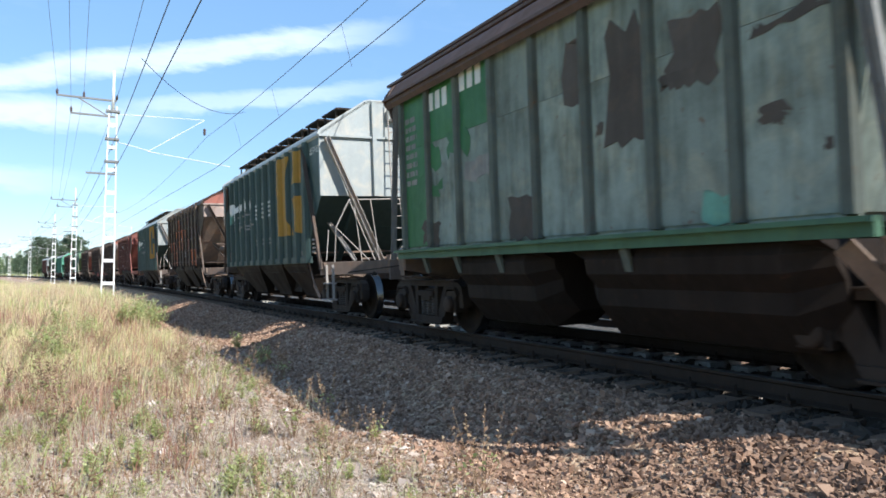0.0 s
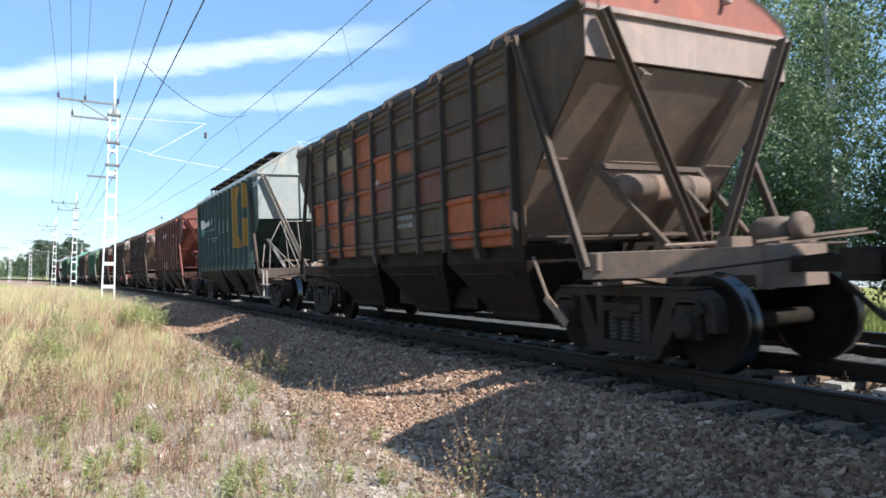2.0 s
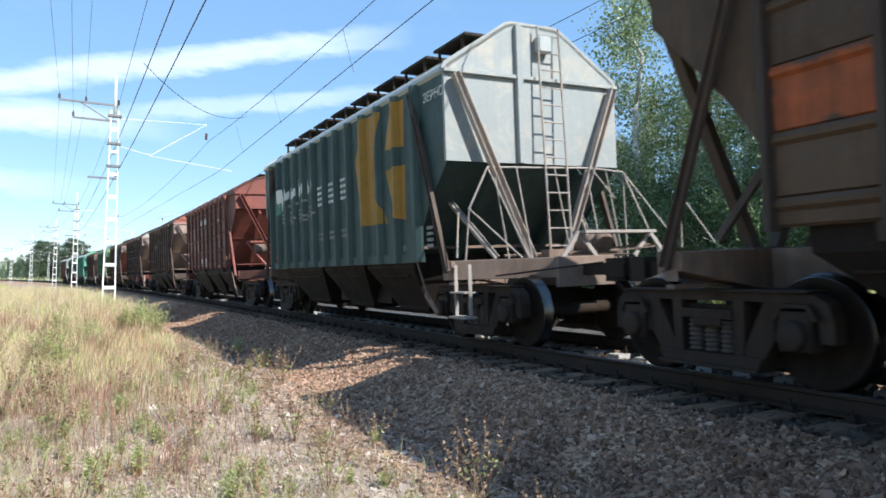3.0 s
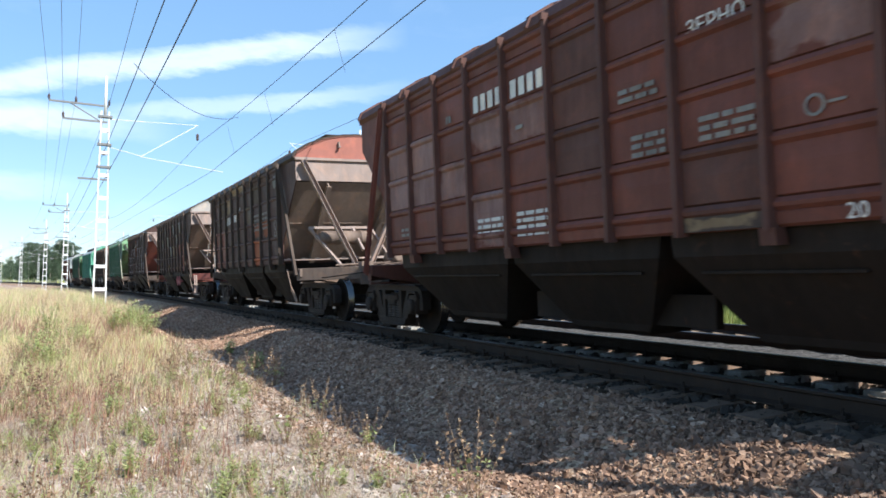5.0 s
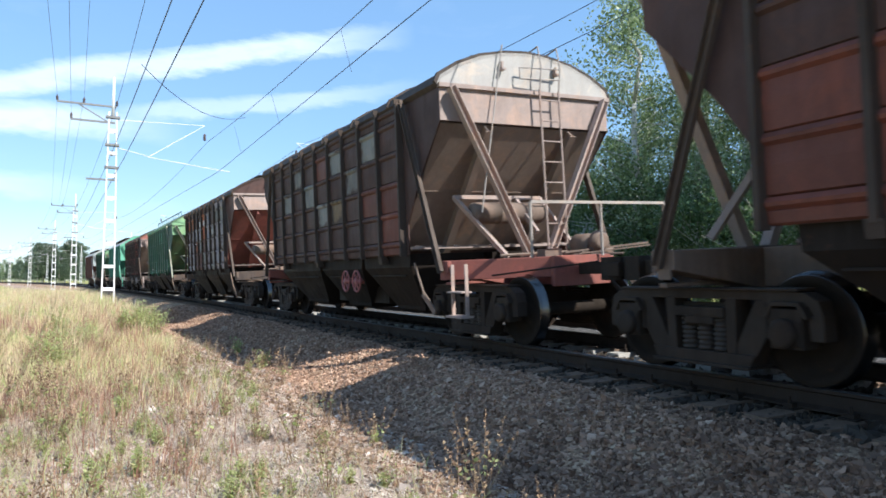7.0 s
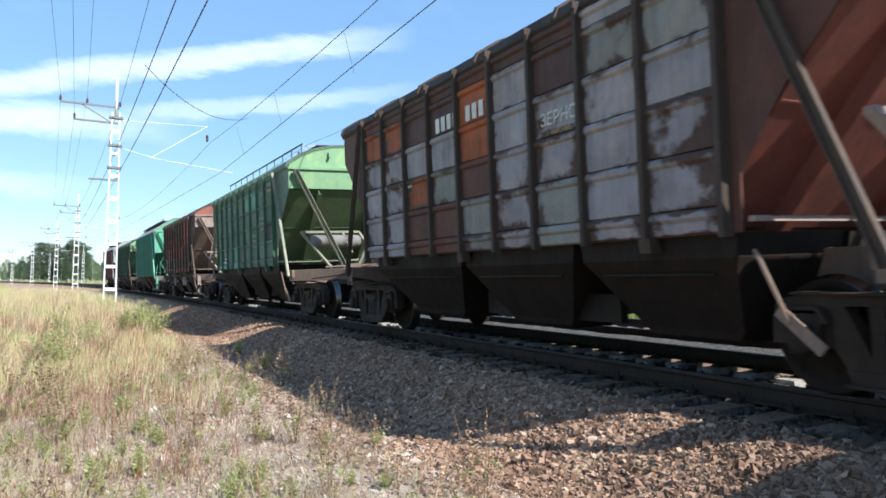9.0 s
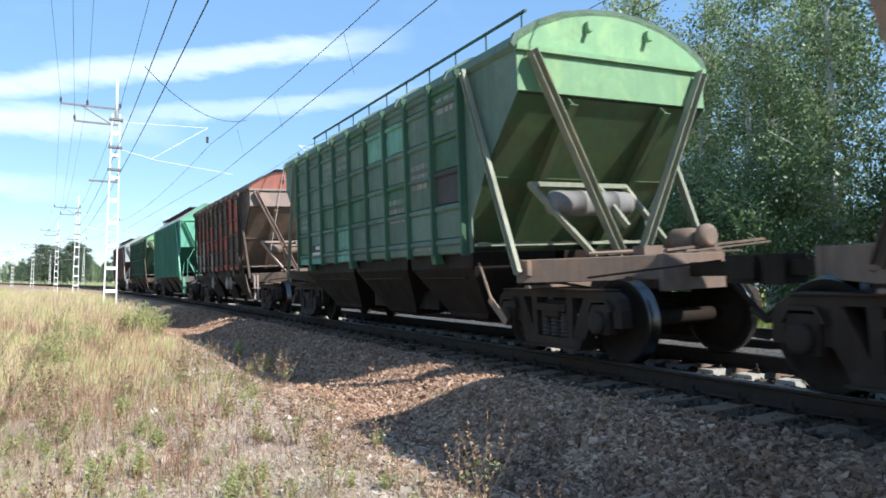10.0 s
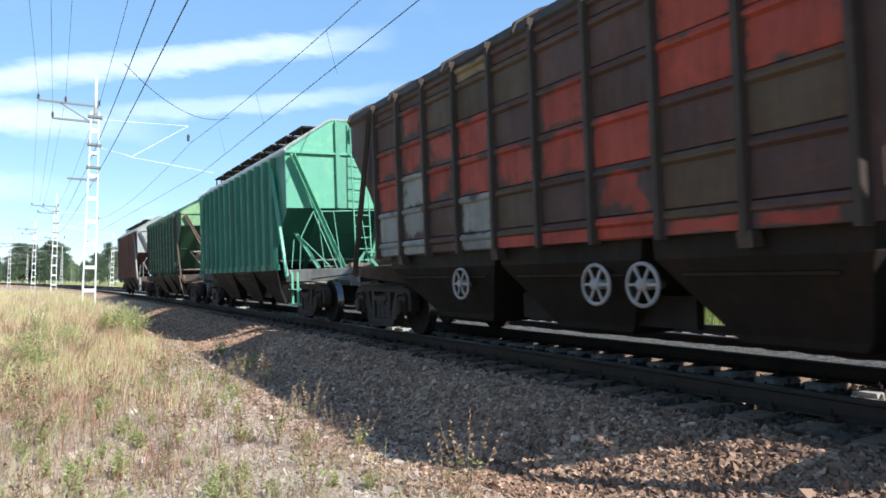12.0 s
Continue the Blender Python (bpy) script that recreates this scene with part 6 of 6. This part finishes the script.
for seed, h, sp, nl, dr, mat in ((1, 13.5, 2.6, 12500, 1.0, BIRCH_LEAF), (2, 15.0, 2.9, 14000, 1.2, BIRCH_LEAF), (3, 11.0, 2.8, 12000, 0.7, DARK_LEAF), (5, 13.0, 3.2, 13000, 1.0, BIRCH_LEAF), (6, 5.0, 2.2, 7000, 0.3, DARK_LEAF)):
    trunk, v, f = tree_meshes(seed, h, sp, nl, dr, low=0.06 if h < 6 else 0.16)
    TREE_KINDS.append((trunk, cloud_mesh("crown", v, f, [mat]), h))


def conifer_meshes(seed, height):
    """Pine: straight trunk, spreading boughs covered with needle sprays."""
    rng = np.random.default_rng(seed)
    bm = bmesh.new()
    rod(bm, (0, 0, -0.3), (0, 0, height), 0.2, 8, 0.02)
    heads = []
    for j in range(70):
        f = 0.18 + 0.8 * (j + rng.random()) / 70
        ang, reach = rng.uniform(0, 6.28), math.sin(math.pi * min(1.0, 0.25 + 0.72 * f)) ** 0.7 * 3.6 * rng.uniform(0.55, 1.1) + 0.2
        base = Vector((0, 0, height * f))
        tip = base + Vector((math.cos(ang) * reach, math.sin(ang) * reach, reach * rng.uniform(-0.15, 0.3)))
        rod(bm, base, tip, 0.03, 4, 0.006)
        heads += [np.array(base.lerp(tip, g)) for g in (0.3, 0.55, 0.75, 0.95)]
    trunk = done(bm, "conifer_trunk")
    trunk.materials.append(BARK)
    n = 9000
    c = np.array(heads)[rng.integers(0, len(heads), n)] + rng.normal(0, 1, (n, 3)) * np.array([0.42, 0.42, 0.3])
    a = rng.normal(0, 1, (n, 3)); a[:, 2] *= 0.5; a /= np.linalg.norm(a, axis=1)[:, None]
    b = np.cross(a, rng.normal(0, 1, (n, 3))); b /= np.linalg.norm(b, axis=1)[:, None]
    k = (0.42 * rng.uniform(0.6, 1.3, n))[:, None]
    v = np.stack([c - a * k * 0.5, c + b * k * 0.2, c + a * k * 0.5, c - b * k * 0.2], 1).reshape(-1, 3)
    return trunk, cloud_mesh("crown", v, np.arange(n * 4).reshape(-1, 4), [NEEDLE])


TREE_KINDS.append((*conifer_meshes(9, 14.0), 14.0))


def plant_tree(kind, x, y, z, turn, size):
    trunk, crown, h = TREE_KINDS[kind]
    names = {2: ("tree", "dense dark green deciduous tree at the wood's edge"), 4: ("bush", "dense dark green bush under the birches"), 5: ("pine_tree", "dark distant pine with a broad rounded crown")}
    name, label = names.get(kind, ("birch_tree", "tall birch with a white trunk and drooping leaves"))
    root = thing(name, label, "bush" if kind == 4 else "tree", "trees beside the railway")
    root.matrix_world = Matrix.Translation((x, y, z)) @ Matrix.Rotation(turn, 4, "Z") @ Matrix.Scale(size, 4)
    for nm, me in (("trunk", trunk), ("crown", crown)):
        ob = new(nm, me)
        ob.parent = root


def make_woods():
    rng = random.Random(11)
    for row, (q0, step) in enumerate(((16.0, 3.1), (19.5, 3.6), (24.0, 4.8))):
        y = 4.0 + row
        while y < 38.5 - row * 0.5:
            kind = rng.choice((0, 1, 3, 2, 0, 3))
            q = q0 + rng.uniform(-1.1, 1.1)
            plant_tree(kind, float(axis_x(y)) + q, y, float(ground_z(q, y)), rng.uniform(0, 6.28), rng.uniform(1.0, 1.25) * (0.5 if y > 33.0 else 0.78 if y > 27.0 else 1.0))
            if row < 2:
                plant_tree(4, float(axis_x(y)) + q + rng.uniform(-1.5, 0.5), y + 1.4, float(ground_z(q, y)), rng.uniform(0, 6.28), rng.uniform(0.8, 1.25))
            y += step * rng.uniform(0.8, 1.2)
    # the belt goes on along the outside of the curve
    y = 51.0
    while y < 480:
        for q0 in (18.0, 26.0, 35.0):
            q = q0 + rng.uniform(-3, 3)
            kind = rng.choice((2, 2, 0, 3, 2)) if y < 170 else rng.choice((2, 5, 2, 5, 0))
            plant_tree(kind, float(axis_x(y)) + q, y + rng.uniform(-3, 3), float(ground_z(q, y)), rng.uniform(0, 6.28), (rng.uniform(0.4, 0.58) if y < 90 else rng.uniform(0.6, 0.85)) if y < 190 else rng.uniform(0.45, 0.7))
        y += rng.uniform(8, 12) if y < 170 else rng.uniform(5, 8)
    # Pale birch kinds far off: their leaf colour stands in for haze.
    for i in range(44):
        y, x = rng.uniform(380, 560), -125 + i * 2.9 + rng.uniform(-2, 2)
        plant_tree(rng.choice((0, 3, 0, 2)), x, y, -1.0, rng.uniform(0, 6.28), rng.uniform(0.85, 1.2))
    # two clumps of taller pines outside the curve
    for x0, n, tall in ((-12.5, 5, 1.1), (-3.2, 6, 1.2)):
        for i in range(n):
            f = i / (n - 1) * 2 - 1
            plant_tree(5, x0 + f * 4.2 + rng.uniform(-0.5, 0.5), 290 + rng.uniform(-8, 8), -0.8, rng.uniform(0, 6.28), tall * (1.0 - 0.28 * f * f) * rng.uniform(0.94, 1.05))


make_woods()


# ---- grass and weeds ----
def blades(name, x, y, z, length, width, lean, mat, label, category, seed):
    """Curved grass blades from roots; one object of stuff."""
    rng = np.random.default_rng(seed)
    n = len(x)
    ang, tilt = rng.uniform(0, 2 * np.pi, n), rng.normal(0, 1, n) * lean
    lean_d = np.stack([np.cos(ang), np.sin(ang), np.zeros(n)], 1)
    side = np.stack([-np.sin(ang + 1.2), np.cos(ang + 1.2), np.zeros(n)], 1)
    base = np.stack([x, y, z - 0.03], 1)
    up = np.array([0, 0, 1.0])
    L, W = length[:, None], width[:, None]
    mid = base + up * L * 0.55 + lean_d * (tilt[:, None] * L * 0.25)
    tip = base + up * L * (1 - 0.25 * np.abs(tilt[:, None]).clip(0, 1.5)) + lean_d * (tilt[:, None] * L * 0.8)
    v = np.stack([base - side * W, base + side * W, mid - side * W * 0.8, mid + side * W * 0.8, tip], 1).reshape(-1, 3)
    o = (np.arange(n) * 5)[:, None]
    f = np.concatenate([o + np.array([[0, 1, 3]]), o + np.array([[0, 3, 2]]), o + np.array([[2, 3, 4]])])
    return tagged(new(name, cloud_mesh(name, v, f, [mat])), label, category, kind="stuff")


def tufted(rng, n, spots, spread):
    pick = rng.integers(0, len(spots), n)
    return spots[pick] + rng.normal(0, spread, (n, 2))


def make_grass():
    rng = np.random.default_rng(21)

    def rooted(p):
        q = p[:, 0] - axis_x(p[:, 1])
        return p[:, 0], p[:, 1], ground_z(q, p[:, 1])

    # tall dry grass on the bank
    spots = np.stack([rng.uniform(-26, 2.3, 6000), rng.uniform(12.0, 62.0, 6000)], 1)
    edge = 1.9 - np.clip((19 - spots[:, 1]), 0, 9) * 0.42 - np.clip(spots[:, 1] - 34, 0, 60) * 0.05
    keep = (spots[:, 0] < edge) & (spots[:, 0] > -0.13 * spots[:, 1] - 2.2) & (rng.random(6000) < np.clip((spots[:, 1] - 15) / 9, 0.07, 1.0))
    spots = spots[keep]
    p = tufted(rng, 52000, spots, 0.15)
    x, y, z = rooted(p)
    blades("tall_grass", x, y, z, rng.uniform(0.3, 1.0, len(x)) * (0.75 + 0.3 * rng.random(len(x)) + 0.2 * np.sin(x * 1.7) * np.sin(y * 0.9)), rng.uniform(0.004, 0.010, len(x)), 0.5, STRAW, "tall dry straw-coloured grass on the verge", "grass", 5)
    # short sparse turf in the foreground
    spots = np.stack([rng.uniform(-3.2, 2.9, 3800), rng.uniform(2.6, 21.0, 3800)], 1)
    fall = np.clip((3.0 - spots[:, 0]) / 3.4, 0.06, 1.0)
    spots = spots[rng.random(len(spots)) < fall]
    p = tufted(rng, 84000, spots, 0.12)
    x, y, z = rooted(p)
    blades("short_grass", x, y, z, rng.gamma(2.6, 0.042, len(x)) + 0.02, rng.uniform(0.0018, 0.0048, len(x)), 0.95, TURF, "short dry turf growing in the gravel", "grass", 6)
    spots = np.stack([rng.uniform(-2.6, 1.9, 900), rng.uniform(8.5, 19.0, 900)], 1)
    keep = rng.random(900) < np.clip((spots[:, 1] - 7.5) / 9 - (spots[:, 0] + 0.4) * 0.22, 0.05, 1)
    p = tufted(rng, 22000, spots[keep], 0.14)
    x, y, z = rooted(p)
    blades("mixed_grass", x, y, z, rng.uniform(0.12, 0.6, len(x)) * (0.5 + 0.5 * rng.random(len(x))), rng.uniform(0.002, 0.006, len(x)), 0.6, STRAW, "thin mixed green and withered grass", "grass", 9)
    # russet seed stems in drifts
    spots = np.stack([rng.uniform(-4.5, 2.1, 1500), rng.uniform(6.0, 30.0, 1500)], 1)
    drift = np.sin(spots[:, 0] * 1.9 + 0.6) + np.sin(spots[:, 1] * 0.8 + spots[:, 0]) + 0.6 * np.sin(spots[:, 1] * 2.1)
    keep = (drift > -0.2) & (spots[:, 0] < 2.2 - np.clip(20 - spots[:, 1], 0, 14) * 0.07) & (spots[:, 0] > -0.13 * spots[:, 1] - 1.2)
    p = tufted(rng, 9000, spots[keep], 0.13)
    x, y, z = rooted(p)
    blades("russet_stems", x, y, z, rng.uniform(0.15, 0.7, len(x)) * np.clip(0.45 + (y - 6) * 0.05, 0.45, 1.15), rng.uniform(0.0025, 0.006, len(x)), 0.3, RUSSET, "reddish-brown seed stems among the grass", "grass", 14)
    # bleached straw that lies on the ground
    n = 26000
    gx, gy = 2.6 - np.abs(rng.normal(0, 2.0, n)), 2.4 + 17 * rng.random(n) ** 1.3
    gz = ground_z(gx - axis_x(gy), gy)
    ang, half = rng.uniform(0, np.pi, n), rng.uniform(0.03, 0.13, n)
    along_d = np.stack([np.cos(ang) * half, np.sin(ang) * half, rng.normal(0, 0.012, n)], 1)
    wide_d = np.stack([-np.sin(ang), np.cos(ang), np.zeros(n)], 1) * rng.uniform(0.0015, 0.004, n)[:, None]
    c = np.stack([gx, gy, gz + rng.uniform(0.012, 0.035, n)], 1)
    v = np.stack([c - along_d - wide_d, c + along_d - wide_d * 0.5, c + along_d + wide_d * 0.5, c - along_d + wide_d], 1).reshape(-1, 3)
    tagged(new("straw_litter", cloud_mesh("straw_litter", v, np.arange(n * 4).reshape(-1, 4), [LITTER])), "bleached straw and twigs lying on the gravel", "grass", kind="stuff")
    # field beyond the second track
    spots = np.stack([rng.uniform(13.4, 23.0, 5200), rng.uniform(-4, 75, 5200)], 1)
    spots[:, 0] += axis_x(spots[:, 1]) - D
    p = tufted(rng, 44000, spots, 0.18)
    x, y, z = rooted(p)
    blades("field_grass", x, y, z, rng.uniform(0.3, 0.85, len(x)), rng.uniform(0.006, 0.014, len(x)), 0.5, GREEN_BLADE, "sunlit yellow-green grass beyond the tracks", "grass", 7)


make_grass()


def weed_mesh(name, seed, height, stems, leafn, leaf, mats, seedy):
    """An upright weed: thin stems, small leaves along them, seed heads at the top."""
    rng = np.random.default_rng(seed)
    v, f, m = [], [], []

    def quad(c, a, b, mi):
        k = len(v)
        v.extend([c - a, c + b, c + a, c - b])
        f.append((k, k + 1, k + 2, k + 3)), m.append(mi)
    for s in range(stems):
        ang, out = rng.uniform(0, 6.28), rng.uniform(0.03, 0.5) * height
        h = height * rng.uniform(0.55, 1.0)
        base = np.array([rng.normal(0, 0.02), rng.normal(0, 0.02), -0.03])
        tip = np.array([math.cos(ang) * out, math.sin(ang) * out, h])
        side = np.array([-math.sin(ang), math.cos(ang), 0]) * 0.004
        k = len(v)
        v.extend([base - side, base + side, tip + side * 0.4, tip - side * 0.4])
        f.append((k, k + 1, k + 2, k + 3)), m.append(1)
        side2 = np.array([math.cos(ang), math.sin(ang), 0]) * 0.004
        k = len(v)
        v.extend([base - side2, base + side2, tip + side2 * 0.4, tip - side2 * 0.4])
        f.append((k, k + 1, k + 2, k + 3)), m.append(1)
        for i in range(leafn):
            g = rng.uniform(0.15, 1.0) ** (0.5 if seedy else 0.9)
            c = base + (tip - base) * g
            d = rng.normal(0, 1, 3); d[2] = abs(d[2]) * 0.7; d /= np.linalg.norm(d)
            b = np.cross(d, rng.normal(0, 1, 3)); b /= np.linalg.norm(b)
            sz = leaf * rng.uniform(0.5, 1.2) * (1.25 - 0.7 * g)
            quad(c + d * sz * 0.55, d * sz * 0.5, b * sz * (0.3 if seedy else 0.2), 1 if (seedy and g > 0.55) else 0)
    return cloud_mesh(name, np.array(v), np.array(f), mats, m)


WEED_KINDS = {
    "green": weed_mesh("leafy_weed", 31, 0.5, 16, 13, 0.1, [WEED, SEED], False),
    "tall": weed_mesh("tall_leafy_weed", 32, 1.0, 22, 24, 0.11, [WEED, SEED], False),
    "dry": weed_mesh("dry_weed", 33, 0.62, 9, 22, 0.05, [WEED, SEED], True),
    "stalk": weed_mesh("dry_stalk", 34, 0.34, 3, 10, 0.03, [SEED, SEED], True),
}
WEED_LABEL = {"green": "low green leafy weed in the gravel", "tall": "tall green weed among the dry grass", "dry": "dry brown weed with seed heads", "stalk": "thin dry brown stalk"}


def plant(kind, x, y, size, turn):
    q = x - float(axis_x(y))
    ob = tagged(new("weed", WEED_KINDS[kind]), WEED_LABEL[kind], "plant", "weeds in the gravel")
    ob.matrix_world = Matrix.Translation((x, y, float(ground_z(q, y)))) @ Matrix.Rotation(turn, 4, "Z") @ Matrix.Scale(size, 4)


def make_weeds():
    rng = random.Random(8)
    for kind, x, y, size in (("dry", 2.72, 10.66, 1.05), ("dry", 2.82, 10.96, 0.7), ("dry", 2.49, 6.29, 0.7), ("green", 2.59, 6.49, 0.4), ("green", 2.9, 12.8, 0.75), ("green", 3.1, 13.2, 0.6), ("green", 2.6, 12.4, 0.5),
                             ("green", 2.20, 11.10, 0.5), ("green", 0.47, 9.04, 0.5), ("green", -0.57, 7.68, 0.5), ("green", 1.2, 5.2, 0.3), ("dry", 1.9, 6.0, 0.6), ("dry", 1.55, 7.0, 0.75),
                             ("tall", 1.75, 20.5, 1.0), ("tall", 1.35, 20.8, 1.05), ("tall", 1.6, 22.0, 1.05), ("tall", 1.0, 21.0, 0.9), ("tall", 1.95, 23.0, 0.9), ("tall", -1.6, 17.5, 0.6), ("tall", -1.3, 18.0, 0.5),
                             ("tall", -1.2, 13.2, 0.45), ("dry", -0.7, 13.6, 0.8), ("tall", -1.4, 12.0, 0.4), ("green", -1.15, 10.8, 0.7), ("green", 3.0, 15.5, 0.8)):
        plant(kind, x, y, size, rng.uniform(0, 6.28))
    for i in range(42):
        y = 4.0 + 11.0 * rng.random()
        plant("green", rng.uniform(max(-1.9, -0.12 * y - 0.4), 2.3), y, rng.uniform(0.18, 0.5), rng.uniform(0, 6.28))
    spots = []
    for i in range(520):
        y = rng.uniform(3.0, 17)
        x = rng.uniform(max(-2.0, -0.11 * y - 0.5), 2.75)
        spots.append((rng.choice(("stalk", "stalk", "stalk", "stalk", "stalk", "dry")), x, y, rng.uniform(0.4, 1.1)))
    for i in range(110):
        y = rng.uniform(6, 20)
        spots.append((rng.choice(("green", "dry")), rng.uniform(-0.13 * y - 0.8, 0.9 - 0.03 * y), y, rng.uniform(0.35, 0.7)))
    for i in range(230):
        y = rng.uniform(3.2, 15)
        spots.append((rng.choice(("green", "dry", "green")), rng.uniform(max(-2.0, -0.12 * y - 0.5), 2.2), y, rng.uniform(0.18, 0.5)))
    for i in range(150):
        y = rng.uniform(14, 30)
        spots.append((rng.choice(("dry", "dry", "dry", "green", "stalk", "tall")), rng.uniform(-0.12 * y, 1.7 - max(0, 19 - y) * 0.4), y, rng.uniform(0.5, 0.85)))
    verts, faces, index, base = [], [], [], 0
    for kind, x, y, size in spots:
        me = WEED_KINDS[kind]
        co, fa, mi = np.empty(len(me.vertices) * 3, dtype=np.float32), np.empty(len(me.polygons) * 4, dtype=np.int32), np.empty(len(me.polygons), dtype=np.int32)
        me.vertices.foreach_get("co", co), me.loops.foreach_get("vertex_index", fa), me.polygons.foreach_get("material_index", mi)
        co, fa = co.reshape(-1, 3) * size, fa.reshape(-1, 4)
        t = rng.uniform(0, 6.28)
        c, n = math.cos(t), math.sin(t)
        q = x - float(axis_x(y))
        verts.append(np.stack([co[:, 0] * c - co[:, 1] * n + x, co[:, 0] * n + co[:, 1] * c + y, co[:, 2] + float(ground_z(q, y))], 1))
        faces.append(fa + base), index.append(mi + (1 if kind == "stalk" else 0))
        base += len(co)
    me = cloud_mesh("dry_stalks", np.concatenate(verts), np.concatenate(faces), [WEED, SEED], np.clip(np.concatenate(index), 0, 1))
    tagged(new("dry_stalks", me), "many thin dry stalks and small green sprigs standing in the turf", "plants", kind="stuff")


make_weeds()


# ---- crushed stone ----
def make_stones():
    rng = np.random.default_rng(77)
    cube = np.array([(x, y, z) for z in (-1, 1) for x, y in ((-1, -1), (1, -1), (1, 1), (-1, 1))]) * 0.72
    tri = np.array([(0, 2, 1), (0, 3, 2), (4, 5, 6), (4, 6, 7), (0, 1, 5), (0, 5, 4), (1, 2, 6), (1, 6, 5), (2, 3, 7), (2, 7, 6), (3, 0, 4), (3, 4, 7)])

    def heap(name, q, s, size, mat, label):
        n = len(q)
        jitter = np.clip(1 + rng.normal(-0.1, 0.38, (n, 8, 3)), 0.05, 1.6)
        v = cube[None] * jitter * (size[:, None] * rng.uniform(0.55, 1.25, (n, 3)))[:, None, :]
        a = rng.uniform(0, 2 * np.pi, n)
        ca, sa = np.cos(a)[:, None], np.sin(a)[:, None]
        tilt = rng.normal(0, 0.6, n)[:, None]
        x, y, z = v[..., 0] * ca - v[..., 1] * sa, v[..., 0] * sa + v[..., 1] * ca, v[..., 2] * 0.8 + v[..., 0] * tilt * 0.7
        base = np.stack([axis_x(s) + q, s, ground_z(q, s) + size * 0.25], 1)
        v = np.stack([x, y, z], -1) + base[:, None, :]
        f = tri[None] + (np.arange(n) * 8)[:, None, None]
        ob = new(name, cloud_mesh(name, v.reshape(-1, 3), f.reshape(-1, 3), [mat]))
        return tagged(ob, label, "gravel", kind="stuff")
    n = 105000
    s = 0.8 + 34 * rng.random(n) ** 1.8
    q = -1.25 - 2.9 * rng.random(n) ** 0.9
    size = rng.gamma(3.6, 0.0037, n) + 0.006
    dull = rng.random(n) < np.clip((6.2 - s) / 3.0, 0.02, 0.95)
    heap("ballast", q[~dull], s[~dull], size[~dull], BALLAST, "angular tan crushed stone along the track")
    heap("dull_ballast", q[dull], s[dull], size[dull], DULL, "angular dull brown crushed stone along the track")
    n = 30000
    s = 2.3 + 14 * rng.random(n) ** 1.4
    x = 2.9 - np.abs(rng.normal(0, 1.7, n))
    q = x - axis_x(s)
    heap("verge_gravel", q, s, rng.gamma(2.2, 0.0048, n) + 0.004, PEBBLE, "small pale gravel scattered over dry soil")
    n = 20000
    s = 1 + 26 * rng.random(n) ** 1.3
    heap("middle_ballast", rng.uniform(-1.4, 1.5, n), s, rng.gamma(5.0, 0.005, n) + 0.008, OILY, "oily crushed stone between the rails")


make_stones()

# ---- sleepers of the near track ----
for s in SLEEPERS_AT:
    part("sleeper", me_sleeper, SLEEPER, TRACK, on_track(float(s), 0, 0, -0.195))


def motions():
    """The train rolls past; every wheelset turns with the way that it covers."""
    times = [i * 0.25 for i in range(49)]
    for k, shift, root, turning in TRAIN:
        walk(root, [(t, on_track(train_at(k, t) + shift)) for t in times])
    ticks = [i / FPS for i in range(361)]
    way = [(train_at(0, 0.0) - train_at(0, t)) / 0.478 for t in ticks]
    for k, shift, root, turning in TRAIN:
        for wheelset, y in turning:
            walk(wheelset, [(t, Matrix.Translation((0, y, 0.475)) @ Matrix.Rotation(a + k, 4, "X")) for t, a in zip(ticks, way)])


motions()
